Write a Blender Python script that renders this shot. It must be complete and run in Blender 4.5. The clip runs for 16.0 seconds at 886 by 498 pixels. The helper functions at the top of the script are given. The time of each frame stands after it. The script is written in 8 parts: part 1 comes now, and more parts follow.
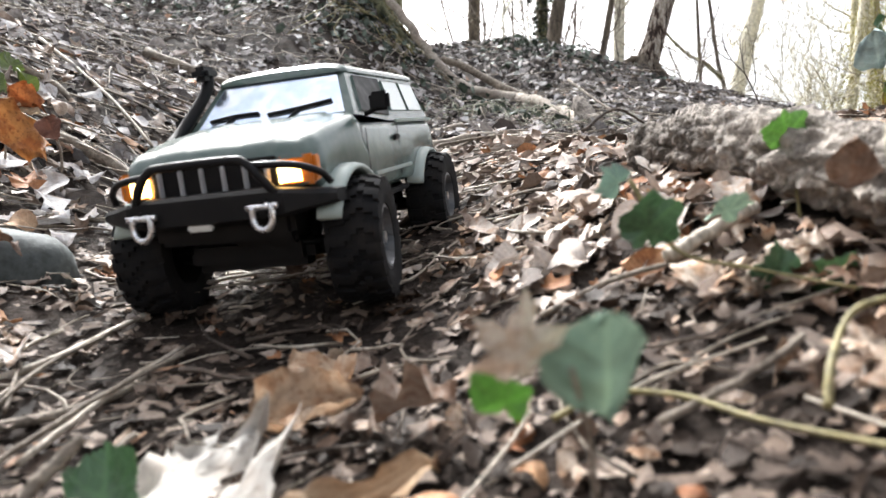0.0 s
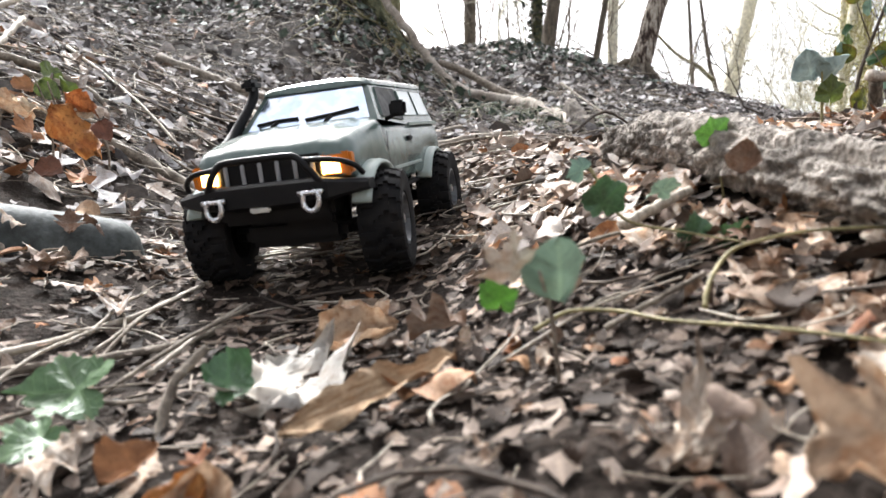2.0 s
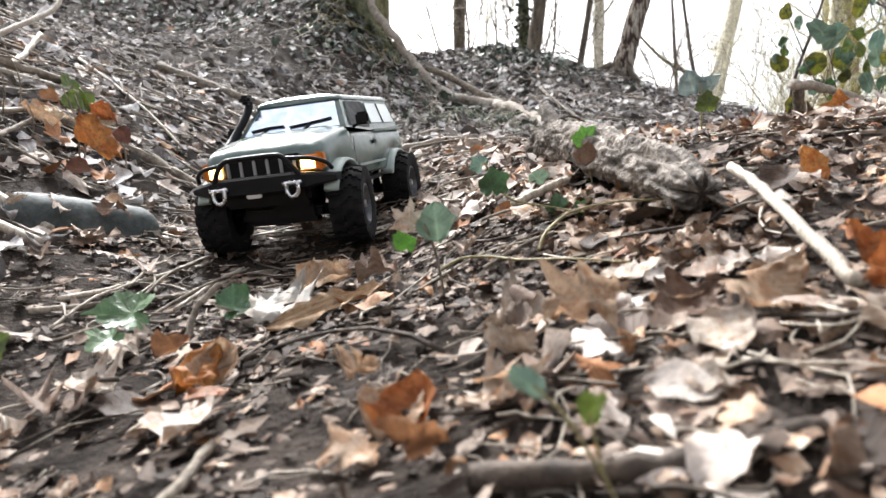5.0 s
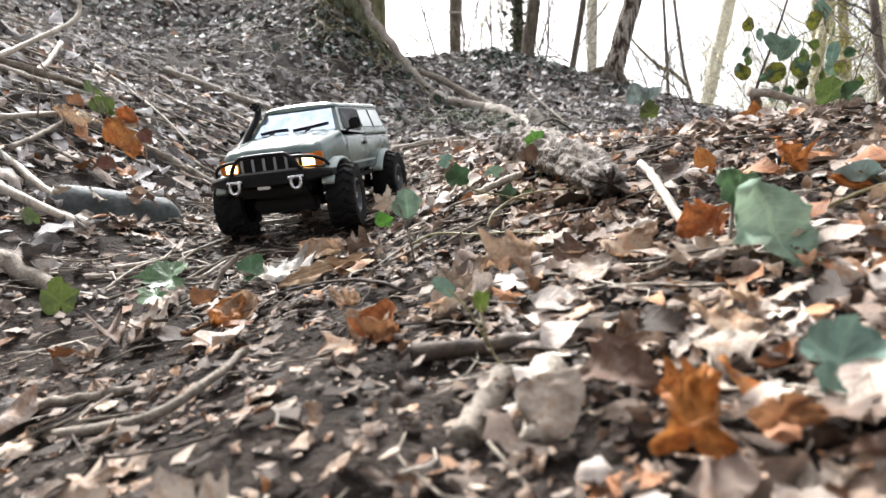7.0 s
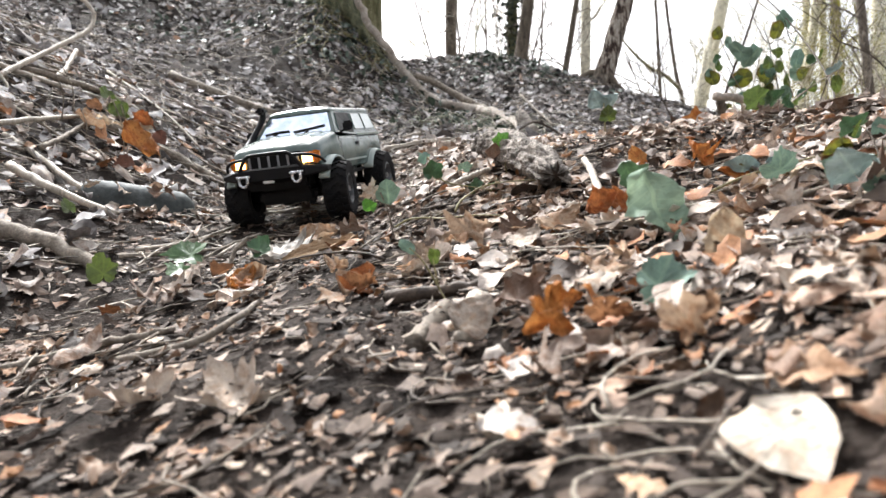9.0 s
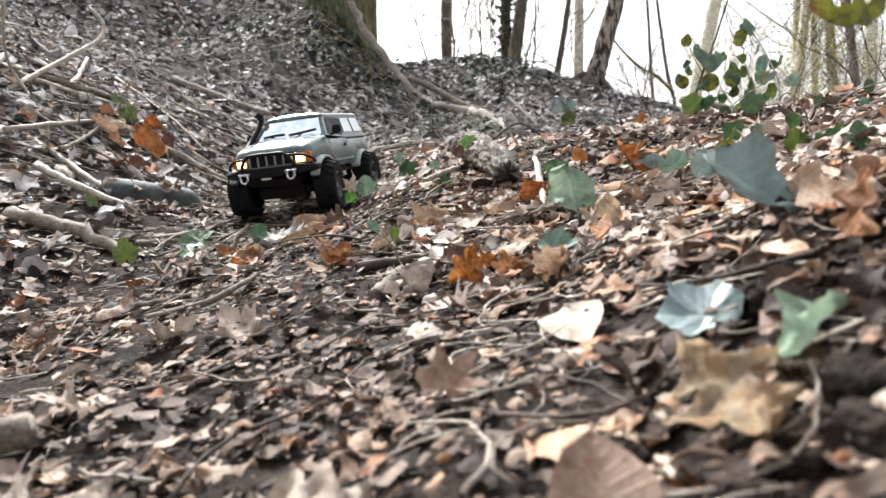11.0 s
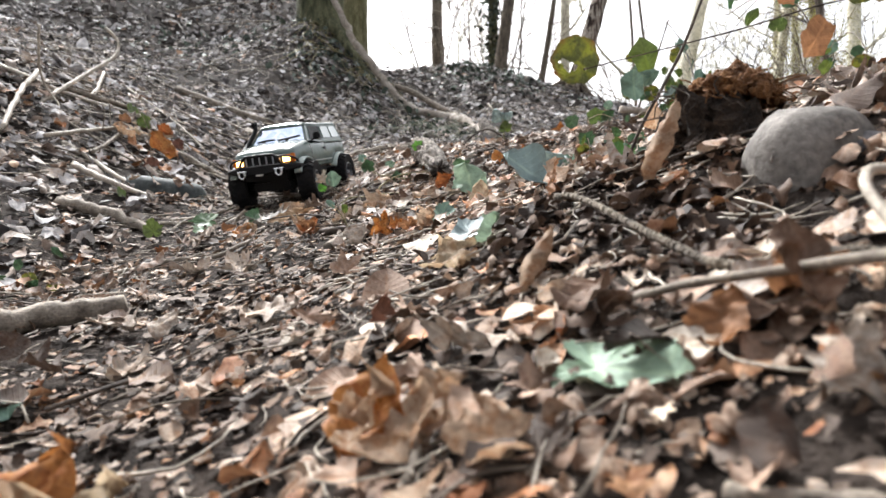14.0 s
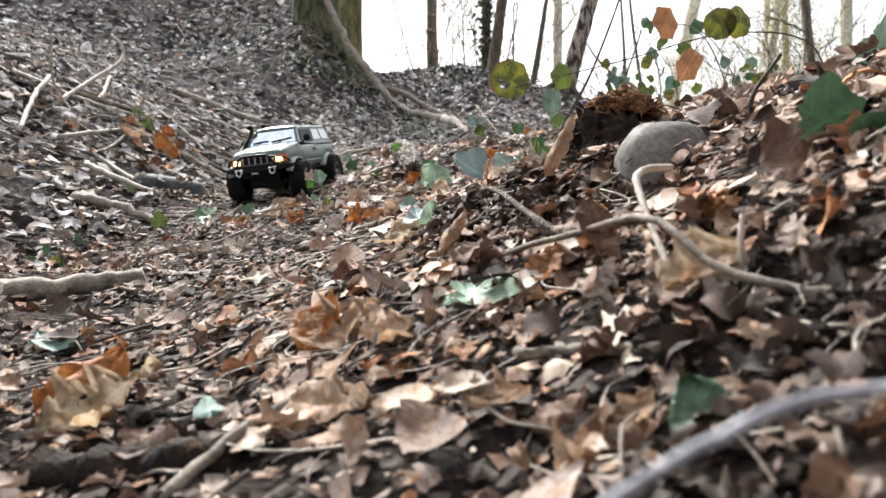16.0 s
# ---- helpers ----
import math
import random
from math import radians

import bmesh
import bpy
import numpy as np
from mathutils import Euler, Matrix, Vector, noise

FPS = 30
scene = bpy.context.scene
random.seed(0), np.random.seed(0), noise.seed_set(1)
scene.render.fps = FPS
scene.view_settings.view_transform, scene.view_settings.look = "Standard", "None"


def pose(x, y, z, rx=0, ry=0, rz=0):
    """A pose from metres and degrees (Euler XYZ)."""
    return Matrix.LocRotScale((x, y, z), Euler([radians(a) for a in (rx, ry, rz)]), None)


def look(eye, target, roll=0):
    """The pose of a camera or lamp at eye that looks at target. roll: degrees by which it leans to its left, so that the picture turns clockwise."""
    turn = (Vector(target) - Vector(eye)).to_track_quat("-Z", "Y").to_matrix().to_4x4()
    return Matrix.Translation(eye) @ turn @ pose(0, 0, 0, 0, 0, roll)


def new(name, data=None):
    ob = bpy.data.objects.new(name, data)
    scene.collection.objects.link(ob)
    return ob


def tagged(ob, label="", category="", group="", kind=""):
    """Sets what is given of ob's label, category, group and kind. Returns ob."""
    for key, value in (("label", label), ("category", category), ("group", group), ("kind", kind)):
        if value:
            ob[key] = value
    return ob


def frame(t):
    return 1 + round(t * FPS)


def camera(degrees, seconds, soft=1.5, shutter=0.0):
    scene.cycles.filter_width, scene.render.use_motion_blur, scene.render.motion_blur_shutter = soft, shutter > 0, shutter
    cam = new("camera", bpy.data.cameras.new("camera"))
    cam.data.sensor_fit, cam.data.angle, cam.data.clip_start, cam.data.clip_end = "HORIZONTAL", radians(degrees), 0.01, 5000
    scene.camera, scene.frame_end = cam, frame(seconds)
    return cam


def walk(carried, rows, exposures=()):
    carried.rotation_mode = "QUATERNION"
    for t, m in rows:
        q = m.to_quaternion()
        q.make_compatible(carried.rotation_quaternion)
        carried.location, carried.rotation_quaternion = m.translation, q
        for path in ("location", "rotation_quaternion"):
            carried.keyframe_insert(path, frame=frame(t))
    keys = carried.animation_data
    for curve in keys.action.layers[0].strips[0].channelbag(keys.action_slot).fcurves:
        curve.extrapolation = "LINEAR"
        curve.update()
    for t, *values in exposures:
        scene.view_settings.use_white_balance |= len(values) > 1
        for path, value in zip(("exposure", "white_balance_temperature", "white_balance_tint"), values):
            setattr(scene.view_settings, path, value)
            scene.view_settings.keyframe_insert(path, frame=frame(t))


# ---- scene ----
cam = camera(64.8, 16.0, soft=1.5)
METRES, EYE, TILT, LEAN, TURN = 1.25, 0.12, 0.0, 0.0, 0.0
ROWS = [
    (0.0, 0.0, 0.0, 0.0, 0.0, 0.0, -0.0),
    (0.5, -0.004, -0.0207, -0.0027, -0.09, 0.02, 0.01),
    (1.0, -0.0073, -0.0435, -0.0062, -0.17, 0.04, 0.05),
    (1.5, -0.0095, -0.0682, -0.0108, -0.26, 0.07, 0.06),
    (2.0, -0.0084, -0.0945, -0.0155, -0.34, 0.1, 0.1),
    (2.5, -0.0052, -0.1212, -0.0202, -0.41, 0.11, 0.18),
    (3.0, 0.0009, -0.1486, -0.0238, -0.51, 0.15, 0.2),
    (3.5, 0.0085, -0.1726, -0.0289, -0.59, 0.18, 0.22),
    (4.0, 0.0158, -0.193, -0.0317, -0.66, 0.19, 0.31),
    (6.5, 0.0437, -0.3286, -0.0509, -0.93, 0.31, 0.21),
    (7.0, 0.0474, -0.361, -0.0566, -0.97, 0.34, 0.17),
    (7.5, 0.0516, -0.3926, -0.0625, -1.02, 0.38, 0.16),
    (8.0, 0.0564, -0.4202, -0.0678, -1.05, 0.42, 0.18),
    (8.5, 0.0612, -0.4465, -0.072, -1.09, 0.44, 0.21),
    (9.0, 0.066, -0.4721, -0.076, -1.12, 0.46, 0.19),
    (11.5, 0.1039, -0.6274, -0.0977, -1.2, 0.52, 0.4),
    (12.0, 0.1144, -0.6701, -0.1022, -1.23, 0.58, 0.38),
    (12.5, 0.1253, -0.7125, -0.1091, -1.29, 0.64, 0.33),
    (13.0, 0.1355, -0.752, -0.1175, -1.3, 0.66, 0.43),
    (13.5, 0.1457, -0.7937, -0.1255, -1.36, 0.73, 0.36),
    (14.0, 0.158, -0.8353, -0.1324, -1.41, 0.76, 0.38),
    (14.5, 0.1705, -0.8727, -0.1388, -1.47, 0.78, 0.4),
    (15.0, 0.1805, -0.9053, -0.1443, -1.53, 0.8, 0.33),
    (15.5, 0.1868, -0.9345, -0.1487, -1.56, 0.77, 0.25),
    (16.0, 0.1925, -0.9631, -0.15, -1.61, 0.76, 0.22),
]
walk(cam, [(t, pose(0, 0, EYE, TILT, LEAN, TURN) @ pose(METRES * x, METRES * y, METRES * z, 90 + pitch, roll, yaw)) for t, x, y, z, yaw, pitch, roll in ROWS],
     exposures=((0.0, 1.78), (3.0, 1.77), (7.0, 1.70), (9.0, 1.67), (12.0, 1.54), (16.0, 1.53)))
cam.data.dof.use_dof = True
cam.data.dof.focus_distance = 0.95
cam.data.dof.aperture_fstop = 10.5

# ---------------------------------------------------------------- light: a bright, thinly overcast winter sky
SUN_ELEV, SUN_AZ = radians(48), radians(-25)
world = bpy.data.worlds.new("sky")
scene.world = world
world.use_nodes = True
wn, wl = world.node_tree.nodes, world.node_tree.links
sky = wn.new("ShaderNodeTexSky")
sky.sky_type = "NISHITA"
sky.sun_disc = False
sky.sun_elevation, sky.sun_rotation = SUN_ELEV, SUN_AZ
sky.air_density, sky.dust_density, sky.ozone_density = 1.0, 6.0, 1.0
pale = wn.new("ShaderNodeHueSaturation")
pale.inputs["Saturation"].default_value = 0.30
wl.new(sky.outputs["Color"], pale.inputs["Color"])
wl.new(pale.outputs["Color"], wn["Background"].inputs["Color"])
wn["Background"].inputs["Strength"].default_value = 0.135

sun = new("sun", bpy.data.lights.new("sun", "SUN"))
sun.data.energy, sun.data.angle, sun.data.color = 2.25, radians(10), (0.94, 0.975, 1.0)
sun.matrix_world = look((math.sin(SUN_AZ) * math.cos(SUN_ELEV) * 30, math.cos(SUN_AZ) * math.cos(SUN_ELEV) * 30, math.sin(SUN_ELEV) * 30), (0, 0, 0))


# ---------------------------------------------------------------- materials
def shader(name, rough=0.8, metal=0.0, spec=0.4):
    m = bpy.data.materials.new(name)
    m.use_nodes = True
    b = m.node_tree.nodes["Principled BSDF"]
    b.inputs["Roughness"].default_value = rough
    b.inputs["Metallic"].default_value = metal
    b.inputs["Specular IOR Level"].default_value = spec
    return m, m.node_tree.nodes, m.node_tree.links, b


def ramp(nodes, stops, hard=False):
    r = nodes.new("ShaderNodeValToRGB")
    if hard:
        r.color_ramp.interpolation = "CONSTANT"
    el = r.color_ramp.elements
    while len(el) < len(stops):
        el.new(0.5)
    for e, (p, c) in zip(el, stops):
        e.position, e.color = p, (*c, 1)
    return r


def noise_node(nodes, links, scale, detail=4.0, coords="Object", rough=0.6, stretch=None):
    tc = nodes.new("ShaderNodeTexCoord")
    n = nodes.new("ShaderNodeTexNoise")
    n.inputs["Scale"].default_value, n.inputs["Detail"].default_value, n.inputs["Roughness"].default_value = scale, detail, rough
    if stretch:
        mp = nodes.new("ShaderNodeMapping")
        mp.inputs["Scale"].default_value = stretch
        links.new(tc.outputs[coords], mp.inputs["Vector"])
        links.new(mp.outputs["Vector"], n.inputs["Vector"])
    else:
        links.new(tc.outputs[coords], n.inputs["Vector"])
    return n


def bump(nodes, links, height, b, strength=0.5, dist=0.002):
    bp = nodes.new("ShaderNodeBump")
    bp.inputs["Strength"].default_value, bp.inputs["Distance"].default_value = strength, dist
    links.new(height, bp.inputs["Height"])
    links.new(bp.outputs["Normal"], b.inputs["Normal"])


def mix(nodes, links, fac, a, c, mode="MIX"):
    m = nodes.new("ShaderNodeMix")
    m.data_type, m.blend_type = "RGBA", mode
    for sock, v in ((m.inputs["Factor"], fac), (m.inputs["A"], a), (m.inputs["B"], c)):
        if isinstance(v, (int, float)):
            sock.default_value = v
        elif isinstance(v, tuple):
            sock.default_value = (*v, 1)
        else:
            links.new(v, sock)
    return m.outputs["Result"]


def grainy(name, dark, light, scale=40, rough=0.8, metal=0.0, spec=0.4, relief=0.3, dist=0.002, stretch=None, fine=6.0):
    """Two scales of noise between two colours, with a fine relief."""
    m, n, l, b = shader(name, rough, metal, spec)
    big = noise_node(n, l, scale, 5, stretch=stretch)
    small = noise_node(n, l, scale * fine, 3, stretch=stretch)
    r1 = ramp(n, ((0.32, dark), (0.68, light)))
    l.new(big.outputs["Fac"], r1.inputs["Fac"])
    r2 = ramp(n, ((0.3, (0.6, 0.6, 0.6)), (0.7, (1.25, 1.25, 1.25))))
    l.new(small.outputs["Fac"], r2.inputs["Fac"])
    l.new(mix(n, l, 1.0, r1.outputs["Color"], r2.outputs["Color"], "MULTIPLY"), b.inputs["Base Color"])
    add = n.new("ShaderNodeMath")
    add.operation = "ADD"
    l.new(big.outputs["Fac"], add.inputs[0])
    l.new(small.outputs["Fac"], add.inputs[1])
    bump(n, l, add.outputs[0], b, relief, dist)
    return m


def leaf_material(name, palette, by_object=False, rough=0.7, spec=0.25, through_light=0.07, hard=False, spots=0.5, rusty=0.0, relief=0.55, veins=None):
    """Dry or green leaves: a palette picked leaf by leaf, veins and midrib along the leaf's own map, blotches and spots."""
    m, n, l, b = shader(name, rough, 0, spec)
    if by_object:
        pick = n.new("ShaderNodeObjectInfo").outputs["Random"]
    else:
        pick = n.new("ShaderNodeNewGeometry").outputs["Random Per Island"]
    r = ramp(n, palette, hard)
    l.new(pick, r.inputs["Fac"])
    uv = n.new("ShaderNodeUVMap")
    sep = n.new("ShaderNodeSeparateXYZ")
    l.new(uv.outputs["UV"], sep.inputs["Vector"])

    def op(kind, a, c=None):
        k = n.new("ShaderNodeMath")
        k.operation = kind
        for i, v in enumerate((a, c)):
            if v is None:
                continue
            if isinstance(v, (int, float)):
                k.inputs[i].default_value = v
            else:
                l.new(v, k.inputs[i])
        return k.outputs[0]

    across = op("ABSOLUTE", op("SUBTRACT", sep.outputs["X"], 0.5))
    rib = op("LESS_THAN", across, 0.022)
    wave = op("SINE", op("MULTIPLY", op("SUBTRACT", sep.outputs["Y"], op("MULTIPLY", across, 0.7)), 55.0))
    vein = op("MULTIPLY", op("POWER", op("ABSOLUTE", op("MAXIMUM", wave, 0.0)), 6.0), 0.55)
    lines = op("MAXIMUM", rib, vein)
    size = 0.045 if by_object else 1.0
    big = noise_node(n, l, 45 * size, 4)
    fine = noise_node(n, l, 420 * size, 3)
    blot = ramp(n, ((0.3, (0.55, 0.52, 0.5)), (0.5, (0.95, 0.95, 0.95)), (0.72, (1.3, 1.26, 1.2))))
    l.new(big.outputs["Fac"], blot.inputs["Fac"])
    speck = ramp(n, ((0.34, (0.45, 0.4, 0.36)), (0.46, (1, 1, 1))))
    l.new(fine.outputs["Fac"], speck.inputs["Fac"])
    col = mix(n, l, 1.0, r.outputs["Color"], blot.outputs["Color"], "MULTIPLY")
    col = mix(n, l, spots, col, speck.outputs["Color"], "MULTIPLY")
    if rusty:
        mid = noise_node(n, l, 130 * size, 4)
        patch = ramp(n, ((0.47, (0, 0, 0)), (0.60, (rusty, rusty, rusty))))
        l.new(mid.outputs["Fac"], patch.inputs["Fac"])
        col = mix(n, l, patch.outputs["Color"], col, mix(n, l, 1.0, col, (0.62, 0.42, 0.28), "MULTIPLY"))
    veined = mix(n, l, 1.0, col, (1.9, 1.8, 1.6) if veins else (1.35, 1.32, 1.25), "MULTIPLY")
    col = mix(n, l, op("MULTIPLY", lines, veins if veins else 0.3 if by_object else 0.5), col, veined)
    l.new(col, b.inputs["Base Color"])
    bump(n, l, op("ADD", op("MULTIPLY", lines, 0.8), op("ADD", big.outputs["Fac"], op("MULTIPLY", fine.outputs["Fac"], 0.3))), b, relief, 0.0012)
    tr = n.new("ShaderNodeBsdfTranslucent")
    l.new(col, tr.inputs["Color"])
    ms = n.new("ShaderNodeMixShader")
    ms.inputs["Fac"].default_value = through_light
    l.new(b.outputs["BSDF"], ms.inputs[1])
    l.new(tr.outputs["BSDF"], ms.inputs[2])
    l.new(ms.outputs["Shader"], n["Material Output"].inputs["Surface"])
    return m


def plain(name, color, rough=0.5, metal=0.0, spec=0.5, glow=0.0, dust_or_sheen=0.25, dust_or_sheen_color=(0.3, 0.25, 0.2)):
    """Painted, moulded or metal surface with a thin, uneven dusty film or painted sheen, and fine grain."""
    m, n, l, b = shader(name, rough, metal, spec)
    d = noise_node(n, l, 60, 5)
    r = ramp(n, ((0.42, (0, 0, 0)), (0.75, (dust_or_sheen, dust_or_sheen, dust_or_sheen))))
    l.new(d.outputs["Fac"], r.inputs["Fac"])
    l.new(mix(n, l, r.outputs["Color"], color, dust_or_sheen_color), b.inputs["Base Color"])
    f = noise_node(n, l, 900, 2)
    rr = ramp(n, ((0.3, (rough * 0.8,) * 3), (0.7, (min(1, rough * 1.25),) * 3)))
    l.new(d.outputs["Fac"], rr.inputs["Fac"])
    l.new(rr.outputs["Color"], b.inputs["Roughness"])
    bump(n, l, f.outputs["Fac"], b, 0.12, 0.0006)
    if glow:
        b.inputs["Emission Color"].default_value = (*color, 1)
        b.inputs["Emission Strength"].default_value = glow
    return m


DRY = ((0.0, (0.034, 0.024, 0.018)), (0.10, (0.085, 0.058, 0.044)), (0.22, (0.170, 0.118, 0.089)), (0.36, (0.256, 0.184, 0.141)), (0.49, (0.355, 0.272, 0.218)),
       (0.63, (0.455, 0.372, 0.312)), (0.82, (0.545, 0.472, 0.415)), (0.89, (0.400, 0.262, 0.168)), (0.95, (0.370, 0.170, 0.078)), (1.0, (0.230, 0.095, 0.042)))
FAR = ((0.0, (0.034, 0.030, 0.029)), (0.20, (0.105, 0.094, 0.088)), (0.48, (0.235, 0.213, 0.198)), (0.70, (0.445, 0.418, 0.398)), (0.93, (0.62, 0.60, 0.575)), (1.0, (0.34, 0.21, 0.135)))
DRY = tuple((p, (r * 1.0, g * 1.06, b * 1.12)) for p, (r, g, b) in DRY)
MAT_DRY = leaf_material("dry_leaf", DRY, rusty=0.4)
CRUMB = ((0.0, (0.025, 0.018, 0.014)), (0.25, (0.060, 0.043, 0.034)), (0.5, (0.125, 0.092, 0.073)), (0.75, (0.205, 0.158, 0.129)), (0.93, (0.34, 0.28, 0.24)), (1.0, (0.215, 0.11, 0.058)))
# Darker leaf browns: the shade on the right bank is put into colour.
SHADE_LEAF = ((0.0, (0.022, 0.014, 0.010)), (0.4, (0.065, 0.040, 0.028)), (0.8, (0.14, 0.088, 0.060)), (1.0, (0.19, 0.095, 0.05)))
MAT_SHADE_LEAF = leaf_material("shade_dark_leaf", SHADE_LEAF, spec=0.3)
LITTER = ((0.0, (0.026, 0.018, 0.013)), (0.16, (0.066, 0.043, 0.030)), (0.34, (0.150, 0.100, 0.071)), (0.52, (0.250, 0.175, 0.128)), (0.68, (0.370, 0.280, 0.215)), (0.86, (0.52, 0.435, 0.36)), (0.93, (0.36, 0.195, 0.095)), (1.0, (0.22, 0.088, 0.040)))
MAT_LITTER = leaf_material("trodden_leaf", LITTER, rusty=0.8, spots=0.7)
MAT_CRUMB = leaf_material("leaf_crumbs", CRUMB, spec=0.15, through_light=0.05)
# The dry palette at about 1.3 times its brightness.
MAT_DRY_LIGHT = leaf_material("bleached_litter", tuple((p, (min(0.66, r * 1.28), min(0.6, g * 1.30), min(0.55, b * 1.32))) for p, (r, g, b) in DRY), rusty=0.2)
# Tan copy of the dry palette, brightened and warmed: sunlight put into colour.
MAT_SUNLIT_TAN_MANY = leaf_material("tan_litter", tuple((p, (min(0.6, r * 1.22), g * 1.08, b * 0.98)) for p, (r, g, b) in DRY), rusty=0.5)
MAT_DRY_ONE = leaf_material("dry_leaf_single", DRY, by_object=True, rusty=0.75)
FAR = tuple((p, (r * 1.03, g * 1.06, b * 1.12)) for p, (r, g, b) in FAR)
MAT_FAR = leaf_material("weathered_leaf", FAR, rough=0.92, spec=0.12, rusty=0.25)
MAT_ORANGE = leaf_material("rust_leaf", ((0.0, (0.36, 0.13, 0.035)), (0.5, (0.45, 0.20, 0.06)), (1.0, (0.30, 0.10, 0.035))), by_object=True, rough=0.6, through_light=0.25, rusty=0.8, spots=0.7)
MAT_RUST = leaf_material("dull_rust_leaf", ((0.0, (0.24, 0.115, 0.055)), (1.0, (0.30, 0.15, 0.075))), by_object=True, through_light=0.28)
MAT_PALE = leaf_material("bleached_leaf", ((0.0, (0.36, 0.300, 0.248)), (1.0, (0.45, 0.385, 0.325))), by_object=True, rusty=0.5)
MAT_TAN = leaf_material("tan_leaf", ((0.0, (0.35, 0.245, 0.165)), (1.0, (0.45, 0.33, 0.235))), by_object=True, through_light=0.36, rusty=0.7)
MAT_BONE = leaf_material("bone_leaf", ((0.0, (0.44, 0.415, 0.38)), (1.0, (0.48, 0.45, 0.415))), by_object=True, rusty=0.25)
MAT_CREAM = leaf_material("cream_leaf", ((0.0, (0.46, 0.36, 0.245)), (1.0, (0.54, 0.44, 0.32))), by_object=True, through_light=0.45, rusty=0.6)
MAT_UMBER = leaf_material("umber_leaf", ((0.0, (0.12, 0.076, 0.055)), (1.0, (0.20, 0.13, 0.092))), by_object=True, rusty=0.6)
MAT_BROWN = leaf_material("brown_leaf", ((0.0, (0.14, 0.06, 0.04)), (1.0, (0.19, 0.09, 0.055))), by_object=True)
MAT_IVY = leaf_material("ivy_leaf", ((0.0, (0.035, 0.085, 0.035)), (0.5, (0.05, 0.105, 0.055)), (1.0, (0.045, 0.115, 0.035))), by_object=True, rough=0.32, spec=0.6, through_light=0.15, spots=0.2, veins=0.32)
MAT_SAGE = leaf_material("sage_leaf", ((0.0, (0.27, 0.38, 0.28)), (1.0, (0.31, 0.43, 0.31))), by_object=True, rough=0.6, spec=0.3, through_light=0.2, spots=0.25, relief=0.2, veins=0.32)
# Pale teal holds the sky's reflection on green ivy as leaf colour.
MAT_IVY_PALE_SHEEN = leaf_material("ivy_leaf_pale_sheen", ((0.0, (0.135, 0.215, 0.175)), (1.0, (0.165, 0.25, 0.185))), by_object=True, rough=0.6, spec=0.3, through_light=0.15, spots=0.25, relief=0.2, veins=0.32)
MAT_IVY_MID = leaf_material("ivy_leaf_mid", ((0.0, (0.085, 0.155, 0.07)), (1.0, (0.12, 0.20, 0.10))), by_object=True, rough=0.45, spec=0.4, through_light=0.2, spots=0.3, veins=0.32)
MAT_GREEN = leaf_material("bright_ivy_leaf", ((0.0, (0.05, 0.14, 0.02)), (1.0, (0.07, 0.17, 0.03))), by_object=True, rough=0.3, spec=0.6, through_light=0.3, spots=0.2, veins=0.32)
# Bluish base colour carries the sky sheen of glossy green leaves.
MAT_BLUE_SHEEN = leaf_material("ivy_leaf_bluish_sheen", ((0.0, (0.17, 0.235, 0.245)), (1.0, (0.22, 0.30, 0.29))), by_object=True, rough=0.45, spec=0.55, through_light=0.1, spots=0.25, relief=0.2, veins=0.32)
MAT_IVY_MANY = leaf_material("ivy_cover", ((0.0, (0.025, 0.034, 0.026)), (0.5, (0.05, 0.066, 0.048)), (0.8, (0.09, 0.115, 0.09)), (1.0, (0.19, 0.22, 0.19))), rough=0.6, spec=0.25, through_light=0.1, spots=0.2)
MAT_BRAMBLE = leaf_material("bramble_leaf", ((0.0, (0.065, 0.095, 0.018)), (0.6, (0.085, 0.115, 0.024)), (1.0, (0.05, 0.08, 0.025))), by_object=True, rough=0.35, spec=0.5, through_light=0.35, spots=0.3, veins=0.32)
def blotched(name, green, bright, rust):
    """A half-withered leaf: dark olive, yellow-green islands and a rusty rim."""
    m, n, l, b = shader(name, 0.4, 0, 0.5)
    big, small = noise_node(n, l, 3.0, 4), noise_node(n, l, 16, 3)
    tc, ln = n.new("ShaderNodeTexCoord"), n.new("ShaderNodeVectorMath")
    ln.operation = "LENGTH"
    l.new(tc.outputs["Object"], ln.inputs[0])
    add = n.new("ShaderNodeMath")
    add.operation = "MULTIPLY_ADD"
    l.new(big.outputs["Fac"], add.inputs[0])
    add.inputs[1].default_value = 0.55
    l.new(ln.outputs["Value"], add.inputs[2])
    rim = ramp(n, ((0.68, (0, 0, 0)), (0.80, (1, 1, 1))))
    l.new(add.outputs[0], rim.inputs["Fac"])
    r = ramp(n, ((0.44, green), (0.58, bright)))
    l.new(big.outputs["Fac"], r.inputs["Fac"])
    s = ramp(n, ((0.30, (0.2, 0.14, 0.08)), (0.42, (1, 1, 1))))
    l.new(small.outputs["Fac"], s.inputs["Fac"])
    col = mix(n, l, 0.7, mix(n, l, rim.outputs["Color"], r.outputs["Color"], rust), s.outputs["Color"], "MULTIPLY")
    l.new(col, b.inputs["Base Color"])
    bump(n, l, small.outputs["Fac"], b, 0.4, 0.03)
    tr = n.new("ShaderNodeBsdfTranslucent")
    l.new(col, tr.inputs["Color"])
    ms = n.new("ShaderNodeMixShader")
    ms.inputs["Fac"].default_value = 0.45
    l.new(b.outputs["BSDF"], ms.inputs[1])
    l.new(tr.outputs["BSDF"], ms.inputs[2])
    l.new(ms.outputs["Shader"], n["Material Output"].inputs["Surface"])
    return m


